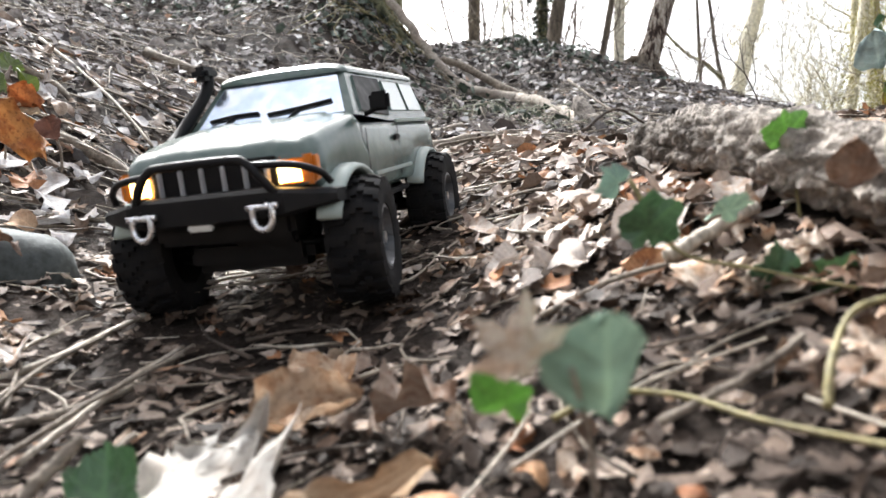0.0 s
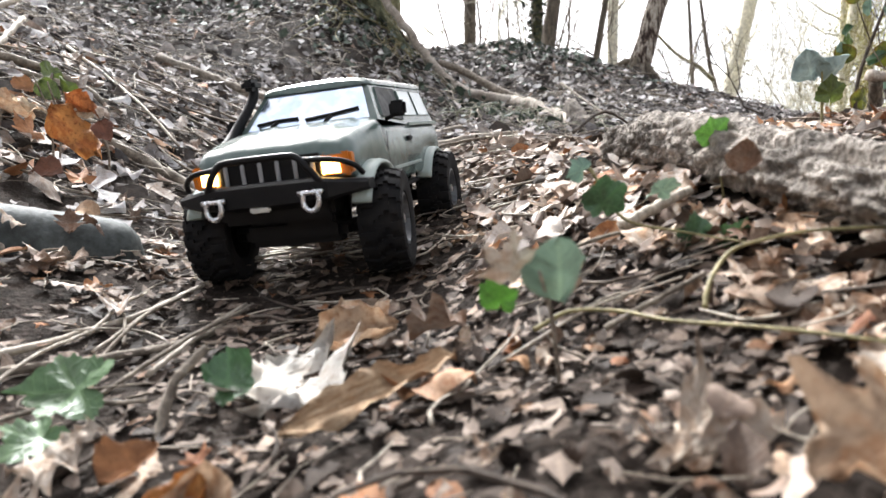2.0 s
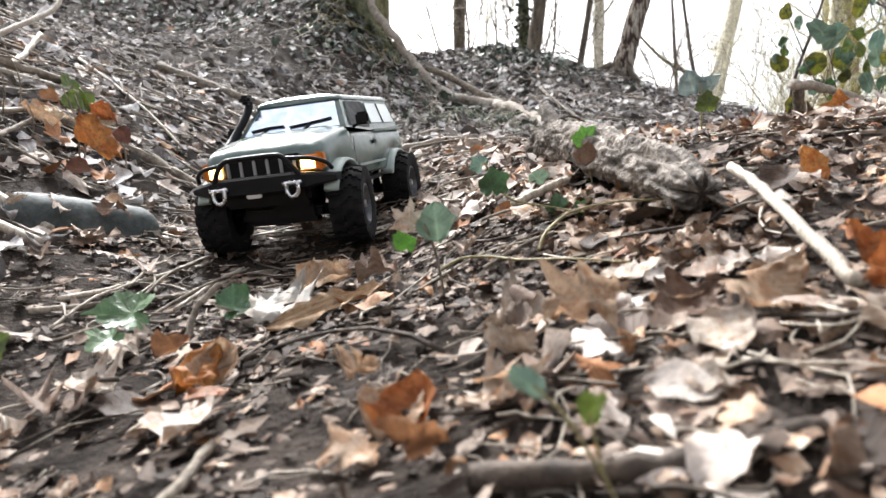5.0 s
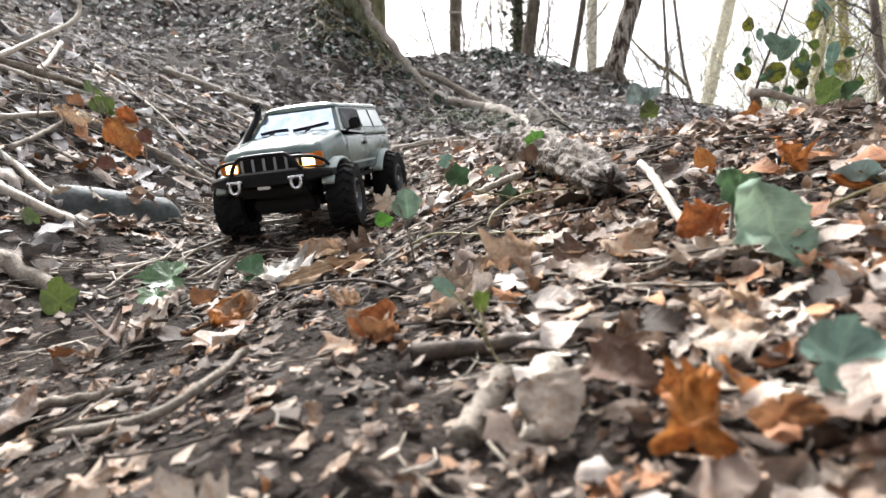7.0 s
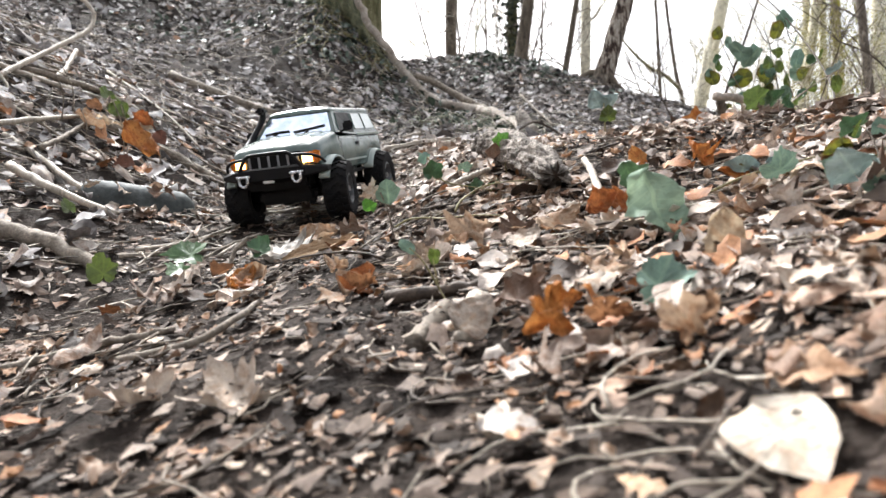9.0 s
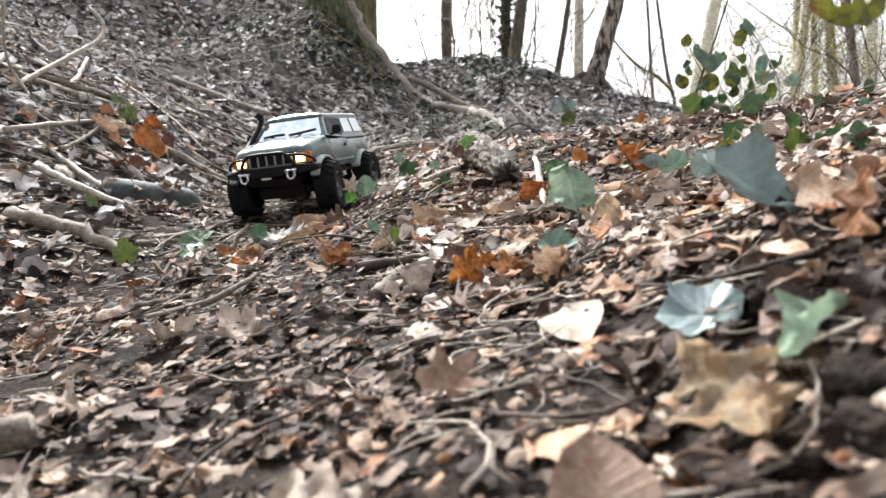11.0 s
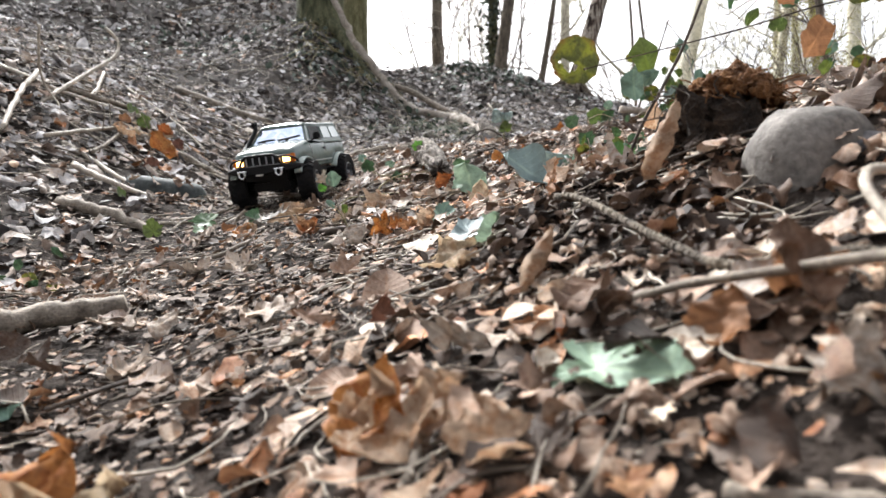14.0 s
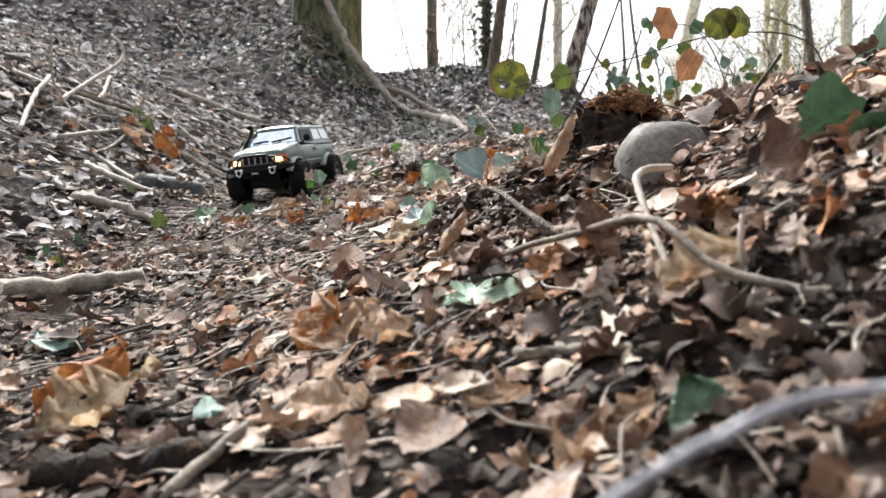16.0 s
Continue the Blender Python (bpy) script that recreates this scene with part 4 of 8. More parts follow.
def rough_log():
    rg = np.random.RandomState(8)
    root = thing("rotten_log", "short rough grey-brown rotten log lying among leaves", "log")
    n, sides = 150, 60
    p = spline([(0.172, 0.60, 0.205), (0.185, 0.50, 0.198), (0.206, 0.35, 0.163), (0.224, 0.185, 0.113)], n)
    r = np.interp(np.linspace(0, 1, n), [0, 0.04, 0.3, 0.6, 0.86, 0.95, 1], [0.010, 0.017, 0.019, 0.021, 0.021, 0.018, 0.014])
    v, f = tube(p, r, sides)
    ring = v[:-2].reshape(n, sides, 3)
    uu, ss = np.meshgrid(np.linspace(0, 1, n), np.linspace(0, 1, sides, endpoint=False), indexing="ij")
    ca, sa = np.cos(2 * np.pi * ss), np.sin(2 * np.pi * ss)
    plates = value_noise(uu * 30 + 4 * ca, 60 + 6 * sa + 3 * ca)
    lump = 0.9 * value_noise(uu * 9, 40 + 3 * ca) + 0.5 * value_noise(uu * 34, 80 + 9 * sa) + 0.35 * np.clip(plates * 4, -0.5, 0.5) + 0.45 * value_noise(uu * 90, 20 + 16 * ca + 5 * sa) + 0.25 * (rg.rand(n, sides) - 0.5)
    ring += (ring - p[:, None]) * lump[..., None] * 0.5
    axis = (p[-1] - p[-4]) / np.linalg.norm(p[-1] - p[-4])
    ring += (np.clip((uu - 0.9) / 0.1, 0, 1) * (0.030 * value_noise(5 + 4 * ca, 9 + 4 * sa) + 0.010 * (rg.rand(1, sides) - 0.5)))[..., None] * axis
    v[:-2] = ring.reshape(-1, 3)
    part("bark", mesh_of("bark", v, f, MAT_LOG), root)
    e = p[-1]
    d = p[-1] - p[-3]
    d /= np.linalg.norm(d)
    # Solid rotten plug; its near-black colour stands in for a hollow's shade.
    hv, hf_ = tube(np.array([e - d * 0.020, e - d * 0.006, e + d * 0.0015]), [0.014, 0.012, 0.007], 18, 0.5, rg)
    part("broken_end", mesh_of("broken_end", hv, hf_, MAT_ROT), root, "rotten end, painted near-black for the hollow's shade")
    return root


rough_log()


def smooth_log():
    rg = np.random.RandomState(3)
    n = 26
    p = spline([(-0.485, 0.546, 0.113), (-0.40, 0.571, 0.104), (-0.312, 0.597, 0.090)], n)
    u = np.linspace(0, 1, n)
    r = 0.038 * np.clip(1 - np.clip((u - 0.80) / 0.20, 0, 1) ** 2.2 - np.clip((0.12 - u) / 0.12, 0, 1) ** 2.4, 0.03, 1) ** 0.5
    v, f = tube(p, r, 20, 0.025, rg)
    return thing("smooth_log", "smooth grey-green log with a rounded end half sunk in soil", "log", mesh_of("smooth_log", v, f, MAT_GREYLOG))


smooth_log()

STICKS = (
    ("stick", "grey knobbly stick pointing down the bank", [(-0.93, 1.02, 0.06), (-0.89, 0.86, 0.04), (-0.80, 0.62, 0.02)], 0.008, 0.006, MAT_TWIG_PALE),
    ("stick", "thin pale stick across the bank", [(-1.05, 1.02, 0.02), (-0.86, 1.08, 0.02), (-0.70, 1.18, 0.02)], 0.008, 0.005, MAT_TWIG_PALE),
    ("stick", "pale straight stick leaning on the lower bank", [(-0.60, 0.56, 0.03), (-0.50, 0.49, 0.03), (-0.37, 0.43, 0.012)], 0.008, 0.005, MAT_TWIG_PALE),
    ("stick", "brown stick lying along the bank foot", [(-0.66, 0.98, 0.02), (-0.52, 1.03, 0.015), (-0.38, 1.0, 0.015)], 0.011, 0.008, MAT_TWIG),
    ("stick", "thick brown stick half buried in leaves", [(-0.52, 0.34, 0.015), (-0.40, 0.30, 0.012), (-0.30, 0.25, 0.004)], 0.013, 0.009, MAT_TWIG),
    ("stick", "thin brown stick on bare soil", [(-0.31, 0.30, 0.006), (-0.195, 0.37, 0.006), (-0.165, 0.46, 0.004)], 0.0035, 0.002, MAT_TWIG),
    ("stick", "thin tan stick on bare soil", [(-0.30, 0.33, 0.006), (-0.245, 0.42, 0.007), (-0.215, 0.53, 0.004)], 0.003, 0.002, MAT_TWIG_PALE),
    ("stick", "short upright grey twig stuck in soil", [(-0.155, 0.24, 0.0), (-0.152, 0.255, 0.02), (-0.14, 0.27, 0.033)], 0.003, 0.0025, MAT_TWIG),
    ("stick", "short pale lichen-covered broken stick", [(0.104, -0.165, 0.004), (0.116, -0.115, 0.006)], 0.0085, 0.0085, MAT_TWIG_PALE),
    ("stick", "short brown broken stick beside leaves", [(0.073, -0.152, 0.004), (0.096, -0.105, 0.006)], 0.0075, 0.007, MAT_TWIG),
    ("stick", "dark stick lying across the trail", [(0.05, -0.05, 0.006), (0.11, -0.065, 0.007), (0.17, -0.06, 0.004)], 0.006, 0.004, MAT_TWIG_DARK),
    ("stick", "bare grey bent stick on the trail", [(-0.17, -0.03, 0.004), (-0.10, -0.06, 0.008), (-0.07, -0.02, 0.012), (-0.068, 0.03, 0.006)], 0.0036, 0.0026, MAT_TWIG),
    ("stick", "grey stick at the trail edge", [(-0.27, -0.02, 0.006), (-0.20, 0.01, 0.008), (-0.13, 0.0, 0.004)], 0.0045, 0.003, MAT_TWIG),
    ("stick", "thick brown stick beside the trail", [(-0.26, -0.47, 0.012), (-0.17, -0.40, 0.014), (-0.09, -0.36, 0.008)], 0.014, 0.011, MAT_TWIG),
    ("stick", "grey stick lying on the leafy bank", [(0.26, -0.02, 0.02), (0.36, -0.06, 0.014), (0.5, -0.07, 0.014)], 0.0025, 0.002, MAT_TWIG),
    ("stick", "brown stick in front of the rotten log", [(0.11, 0.34, 0.018), (0.135, 0.352, 0.022), (0.165, 0.37, 0.018)], 0.0042, 0.0036, MAT_TWIG_PALE),
    ("stick", "thin pale twig over the leafy bank", [(0.05, 0.36, 0.010), (0.09, 0.35, 0.012), (0.13, 0.34, 0.014)], 0.0016, 0.0012, MAT_TWIG),
    ("stick", "grey stick behind the leaves", [(0.075, 0.241, 0.012), (0.096, 0.236, 0.016), (0.116, 0.242, 0.018), (0.132, 0.256, 0.014)], 0.0016, 0.0014, MAT_TWIG),
    ("stick", "pale level stick across the leafy bank", [(-0.72, 0.66, 0.03), (-0.686, 0.82, 0.032), (-0.66, 0.94, 0.03), (-0.625, 0.99, 0.02)], 0.0055, 0.004, MAT_TWIG_PALE),
    ("stick", "grey stick joining a level one on the bank", [(-0.613, 0.674, 0.03), (-0.62, 0.767, 0.03), (-0.654, 0.94, 0.026)], 0.005, 0.004, MAT_TWIG),
    ("stick", "bare brown branch high on the leafy bank", [(-0.90, 1.10, 0.02), (-0.775, 1.171, 0.022), (-0.70, 1.23, 0.02), (-0.641, 1.206, 0.012)], 0.009, 0.005, MAT_TWIG),
    ("stick", "thin long twig on the leafy slope", [(-0.90, 1.56, 0.02), (-0.743, 1.418, 0.024), (-0.601, 1.284, 0.02), (-0.50, 1.20, 0.015)], 0.004, 0.0025, MAT_TWIG_PALE),
    ("stick", "thin grey twig down the leafy bank", [(-0.758, 0.834, 0.02), (-0.677, 0.806, 0.024), (-0.596, 0.77, 0.02), (-0.522, 0.767, 0.012)], 0.0032, 0.0022, MAT_TWIG),
    ("stick", "dark thin stick against the bank", [(0.35, 1.75, 0.03), (0.45, 1.82, 0.10), (0.55, 1.85, 0.03)], 0.0045, 0.003, MAT_TWIG_DARK),
    ("stick", "brown fallen stick on the slope", [(-0.55, 1.9, 0.03), (-0.2, 1.75, 0.03), (0.05, 1.85, 0.02)], 0.018, 0.012, MAT_TWIG),
    ("stick", "brown fallen stick above the trail", [(-0.15, 1.25, 0.02), (0.0, 1.32, 0.02), (0.14, 1.38, 0.015)], 0.013, 0.008, MAT_TWIG),
    ("stick", "brown fallen stick on the hillside", [(-1.0, 2.35, 0.03), (-0.7, 2.3, 0.03), (-0.5, 2.36, 0.02)], 0.02, 0.014, MAT_TWIG),
)
for k, (nm, label, pts, r0, r1, mat) in enumerate(STICKS):
    stick(nm.replace(" ", "_"), label, on_ground(pts), r0, r1, mat, seed=20 + k)
stick("stick", "long pale curved bare stick arching over the bank", [(-0.845, 0.72, 0.29), (-0.86, 0.821, 0.34), (-0.887, 1.03, 0.451), (-0.886, 1.229, 0.561), (-0.871, 1.378, 0.657), (-0.879, 1.428, 0.723), (-0.924, 1.428, 0.774)], 0.0075, 0.0055, MAT_TWIG_PALE, n=36, seed=60)
stick("stick", "thin bent twig hanging down the bank", [(-0.853, 0.878, 0.6), (-0.879, 0.93, 0.49), (-0.856, 0.96, 0.418), (-0.753, 0.899, 0.325), (-0.578, 0.816, 0.211)], 0.004, 0.003, MAT_TWIG_PALE, n=36, seed=61)
stick("stick", "short forked pale stick on the bank", [(-0.846, 1.13, 0.449), (-0.883, 1.28, 0.522), (-0.931, 1.43, 0.616)], 0.008, 0.006, MAT_TWIG_PALE, seed=63)
stick("stick", "thin straight pale stick on the far slope", [(0.588, 3.276, 0.913), (0.62, 2.93, 0.762), (0.652, 2.577, 0.612)], 0.007, 0.004, MAT_TWIG, seed=64)
stick("stick", "pale bare stick lying on the bank", [(-0.705, 0.72, 0.25), (-0.609, 0.672, 0.198), (-0.511, 0.589, 0.146), (-0.41, 0.52, 0.102)], 0.006, 0.005, MAT_TWIG_PALE, seed=62)
stick("stick", "pale broken stick poking out of leaves", [(0.251, 0.05, 0.055), (0.254, 0.088, 0.075), (0.262, 0.17, 0.112), (0.268, 0.239, 0.138)], 0.0046, 0.0038, MAT_TWIG_PALE, seed=70)
stick("stick", "grey-blue smooth twig arching over leaves", [(0.26, -1.1, -0.11), (0.267, -1.099, -0.105), (0.28, -1.098, -0.098), (0.292, -1.096, -0.093), (0.303, -1.094, -0.09), (0.318, -1.092, -0.089), (0.347, -1.081, -0.091), (0.397, -1.061, -0.141)], 0.0010, 0.0013, MAT_GREYTWIG, n=30, seed=71)
stick("stick", "dark wet piece of wood in the mud", [(0.045, -0.845, G(0.045, -0.845) + 0.004), (0.10, -0.858, G(0.10, -0.858) + 0.006), (0.152, -0.868, G(0.152, -0.868) + 0.004)], 0.012, 0.010, MAT_ROT, rough=0.3, seed=65)
stick("stick", "thin curved brown twig on the trail", [(0.105, -0.94, -0.182), (0.131, -0.899, -0.168), (0.147, -0.87, -0.154), (0.17, -0.821, -0.143), (0.19, -0.781, -0.128), (0.196, -0.75, -0.118)], 0.0034, 0.0022, MAT_TWIG, seed=72)
stick("stick", "smooth tan stick lying in leaves", [(0.29, -0.830, -0.119), (0.318, -0.853, -0.114), (0.350, -0.882, -0.110)], 0.0032, 0.0034, MAT_TWIG, seed=73)
stick("stick", "brown stick rising from the leaves", [(0.36, -0.86, -0.115), (0.382, -0.877, -0.109), (0.409, -0.898, -0.102), (0.431, -0.919, -0.091), (0.47, -0.95, -0.07)], 0.0036, 0.0046, MAT_TWIG, seed=74)
stick("stick", "long bent brown twig over the leaves", [(0.300, -0.50, 0.002), (0.311, -0.546, -0.004), (0.336, -0.707, -0.048), (0.359, -0.737, -0.045), (0.383, -0.768, -0.045), (0.403, -0.808, -0.062), (0.414, -0.878, -0.082), (0.44, -0.95, -0.088)], 0.0026, 0.0026, MAT_TRUNK, n=40, seed=75)
stick("stick", "brown twig arching over the leaves", [(0.285, -0.685, -0.078), (0.300, -0.71, -0.064), (0.337, -0.76, -0.052), (0.362, -0.83, -0.046), (0.381, -0.87, -0.071), (0.414, -0.90, -0.083), (0.45, -0.92, -0.078)], 0.0020, 0.0024, MAT_TWIG, seed=91)
stick("stick", "bleached upright twig beside a held leaf", [(0.400, -0.862, -0.112), (0.3985, -0.861, -0.08), (0.400, -0.859, -0.046)], 0.0015, 0.0012, MAT_TWIG_PALE, seed=92)
stick("stick", "bleached white bent twig", [(0.412, -0.725, -0.005), (0.392, -0.745, -0.008), (0.376, -0.765, -0.016), (0.373, -0.782, -0.030), (0.372, -0.832, -0.074), (0.374, -0.85, -0.098)], 0.0026, 0.0020, MAT_TWIG_PALE, seed=76)
stick("stick", "bleached thin upright twig", [(0.409, -0.839, -0.050), (0.408, -0.838, -0.075), (0.406, -0.838, -0.11)], 0.0019, 0.0015, MAT_TWIG_PALE, seed=77)
stick("stick", "bleached thin twig leaning in leaves", [(0.408, -0.918, -0.104), (0.399, -0.922, -0.131), (0.391, -0.927, -0.15)], 0.0016, 0.0016, MAT_TWIG_PALE, seed=78)


# ---------------------------------------------------------------- single leaves that stand out
def laid(x, y, size, yaw=0.0, pitch=0.0, roll=0.0, lift=0.006):
    """A pose on the slope: yaw turns about the ground's normal, pitch and roll tip it."""
    n = Vector(normals(np.array([x]), np.array([y]))[0])
    q = n.to_track_quat("Z", "Y").to_matrix().to_4x4()
    return Matrix.Translation((x, y, G(x, y) + lift)) @ q @ pose(0, 0, 0, pitch, roll, yaw) @ Matrix.Diagonal((size, size, size, 1))


def single(label, shape, x, y, size, mat, yaw=0, pitch=0, roll=0, lift=0.008, name="leaf"):
    v, f, uv = shape
    return thing(name, label, "leaf", mesh_of(name, v, f, mat, uv), laid(x, y, size, yaw, pitch, roll, lift))


rl = np.random.RandomState(77)
single("tan beech leaf with raised edge", blade("beech", rl, 12, 7, 0.9, 0.15), -0.062, 0.352, 0.05, MAT_TAN, 80, 12, 0)
single("orange curled leaf among brown leaves", blade("oak", rl, 14, 7, 1.4, 0.5), 0.262, 0.06, 0.04, MAT_ORANGE, 60, 45, 0, 0.016)
single("orange curled leaf under the bank", blade("beech", rl, 10, 5, 1.2, 0.5), 0.33, 0.24, 0.04, MAT_ORANGE, 20, 40, 0, 0.016)
single("orange leaf lying on the bank", blade("beech", rl, 10, 5, 1.2, 0.5), 0.37, 0.06, 0.035, MAT_ORANGE, 120, 30, 0, 0.014)
def rolled_leaf(rg, rows=14, cols=9):
    """A leaf rolled up along its length like a loose cigar, 1 long along +y."""
    u, w = np.meshgrid(np.linspace(0, 1, rows), np.linspace(-1, 1, cols), indexing="ij")
    a = w * 2.5
    rad = (0.085 * np.sin(np.pi * u**0.8) ** 0.6 + 0.012) * (1 + 0.25 * np.sin(7 * u + 3 * w))
    v = np.stack([np.sin(a) * rad * (1 + 0.15 * np.abs(w)), u - 0.5, np.cos(a) * rad], -1) + rg.randn(rows, cols, 3) * 0.014
    i, j = np.meshgrid(np.arange(rows - 1), np.arange(cols - 1), indexing="ij")
    q = (i * cols + j).ravel()
    f = np.concatenate([np.stack([q, q + 1, q + cols + 1], 1), np.stack([q, q + cols + 1, q + cols], 1)])
    return v.reshape(-1, 3), f, np.stack([w * 0.3 + 0.5, u], -1).reshape(-1, 2)


def rolled(label, base, top, mat, seed):
    d = Vector(top) - Vector(base)
    m = Matrix.Translation((Vector(base) + Vector(top)) / 2) @ d.to_track_quat("Y", "Z").to_matrix().to_4x4() @ Matrix.Diagonal((d.length,) * 3 + (1,))
    v, f, uv = rolled_leaf(np.random.RandomState(seed))
    return thing("leaf", label, "leaf", mesh_of("leaf", v, f, mat, uv), m)


rolled("long curled tan leaf leaning on the rotten stump", (0.360, -0.535, 0.008), (0.388, -0.523, 0.072), MAT_TAN, 8)
rolled("tightly rolled tan leaf leaning on the litter", (0.254, -0.632, -0.066), (0.277, -0.606, -0.026), MAT_TAN, 5)
single("flat tan leaf on the trail edge", blade("round", rl, 10, 5, 0.3, 0.1), 0.272, -0.655, 0.032, MAT_TAN, 80, 6, 0, 0.008)
single("pale lobed leaf at the trail edge", blade("oak", rl, 22, 9, 0.6, 0.1), 0.219, -0.500, 0.052, MAT_CREAM, 70, 18, 0, 0.014)
single("green leaf with painted bluish sheen on the litter", lobed(rl, 3, 0.3), 0.238, -0.437, 0.040, MAT_BLUE_SHEEN, 80, 22, 0, 0.012)
single("green leaf below a pale one", blade("beech", rl, 14, 9, 0.7, 0.35), 0.250, -0.502, 0.038, MAT_SAGE, -62, 35, 0, 0.014)
single("green leaf on the muddy trail", blade("beech", rl, 10, 5, 0.4, 0.2), -0.075, -0.60, 0.05, MAT_IVY_PALE_SHEEN, 75, 8, 0, 0.008)
for k, (dx, dy, sz, yw) in enumerate(((0, 0, 0.038, 20), (0.022, -0.012, 0.034, 95), (-0.018, -0.02, 0.034, 160), (0.03, -0.045, 0.038, 230), (0.0, -0.055, 0.034, 300), (-0.03, 0.012, 0.028, 70))):
    single("curled tan beech leaf in a small heap", blade("beech", rl, 9, 5, 1.3, 0.3), 0.193 + dx, -0.752 + dy, sz, MAT_TAN, yw, 25, 0, 0.014)
single("brown folded leaf on the bank", blade("beech", rl, 12, 7, 0.8, 0.6), -0.64, 0.90, 0.09, MAT_TAN, 100, 20, 0, 0.03)
single("green leaf on the bank", lobed(rl, 3, 0.3), -0.72, 1.16, 0.06, MAT_BRAMBLE, 10, 40, 0, 0.03)
single("dull green leaf on the bank", blade("round", rl, 8, 5, 0.4, 0.2), -0.66, 1.09, 0.055, MAT_BRAMBLE, 60, 50, 0, 0.03)
single("bright green leaf on the lower bank", lobed(rl, 3, 0.25), -0.43, 0.41, 0.03, MAT_BRAMBLE, 30, 45, 0, 0.02)
single("bright green leaf beside the trail", lobed(rl, 3, 0.3), -0.283, 0.20, 0.042, MAT_BRAMBLE, 0, 60, 0, 0.02)
single("rust-brown leaf on the trail", blade("round", rl, 10, 5, 0.9, 0.4), 0.028, 0.015, 0.036, MAT_ORANGE, 30, 40, 0, 0.012)
single("tan leaf on the trail", blade("oak", rl, 12, 5, 0.9, 0.3), 0.0, 0.0, 0.034, MAT_TAN, 90, 20, 0, 0.01)
single("rust-brown leaf by the wheel track", blade("round", rl, 10, 5, 0.9, 0.4), -0.10, 0.15, 0.036, MAT_TAN, 30, 40, 0, 0.012)
single("orange leaf beside the trail", blade("round", rl, 10, 5, 1.0, 0.4), 0.185, -0.17, 0.03, MAT_ORANGE, 130, 40, 0, 0.012)
single("dark brown crumpled leaf standing in the litter", blade("beech", rl, 14, 9, 1.0, 0.7), 0.346, -0.765, 0.046, MAT_UMBER, 60, 40, 35, 0.030)
single("glowing orange curled leaf on the leaf bank", blade("oak", rl, 16, 7, 1.5, 0.5), 0.496, 0.481, 0.048, MAT_ORANGE, 30, 60, 0, 0.018)
single("orange curled leaf on the leaf bank", blade("oak", rl, 16, 7, 1.6, 0.5), 0.373, 0.162, 0.046, MAT_ORANGE, 70, 50, 0, 0.018)
single("dark green leaf low in the litter", blade("round", rl, 14, 9, 0.9, 0.3), 0.346, -0.945, 0.034, MAT_IVY, 60, 30, 0, 0.010)
single("small green leaf in the mud", blade("beech", rl, 10, 5, 0.4, 0.2), 0.118, -0.80, 0.026, MAT_IVY_PALE_SHEEN, 80, 10, 0, 0.010)
single("dark red-brown leaf against the log", blade("round", rl, 10, 7, 0.9, 0.3), 0.166, 0.283, 0.022, MAT_UMBER, 10, 64, 12, 0.058)


BANK_LEAVES = (
    ("tan torn leaf on the litter", "oak", 0.067, 0.023, 0.032, MAT_TAN, 256, 16, 0.010),
    ("pale leaf on the leafy bank", "beech", 0.158, 0.124, 0.042, MAT_PALE, 277, 14, 0.012),
    ("broad tan leaf on the leafy bank", "beech", 0.165, 0.068, 0.048, MAT_TAN, 202, 18, 0.012),
    ("grey-brown weathered leaf on the bank", "oak", 0.174, 0.028, 0.026, MAT_UMBER, 169, 20, 0.010),
    ("tan leaf with curled edge on the bank", "beech", 0.204, 0.058, 0.027, MAT_TAN, 138, 35, 0.014),
    ("small pale leaf on dark soil", "beech", 0.152, -0.009, 0.021, MAT_PALE, 119, 6, 0.008),
    ("pale flat leaf on the litter", "oak", 0.227, -0.022, 0.057, MAT_PALE, 148, 6, 0.010),
    ("pointed tan leaf on the litter", "beech", 0.201, -0.116, 0.037, MAT_TAN, 93, 12, 0.012),
)
LOG_LEAVES = ((-0.36, 0.575, 0.034), (-0.405, 0.552, 0.030), (-0.335, 0.56, 0.026), (-0.44, 0.535, 0.03))
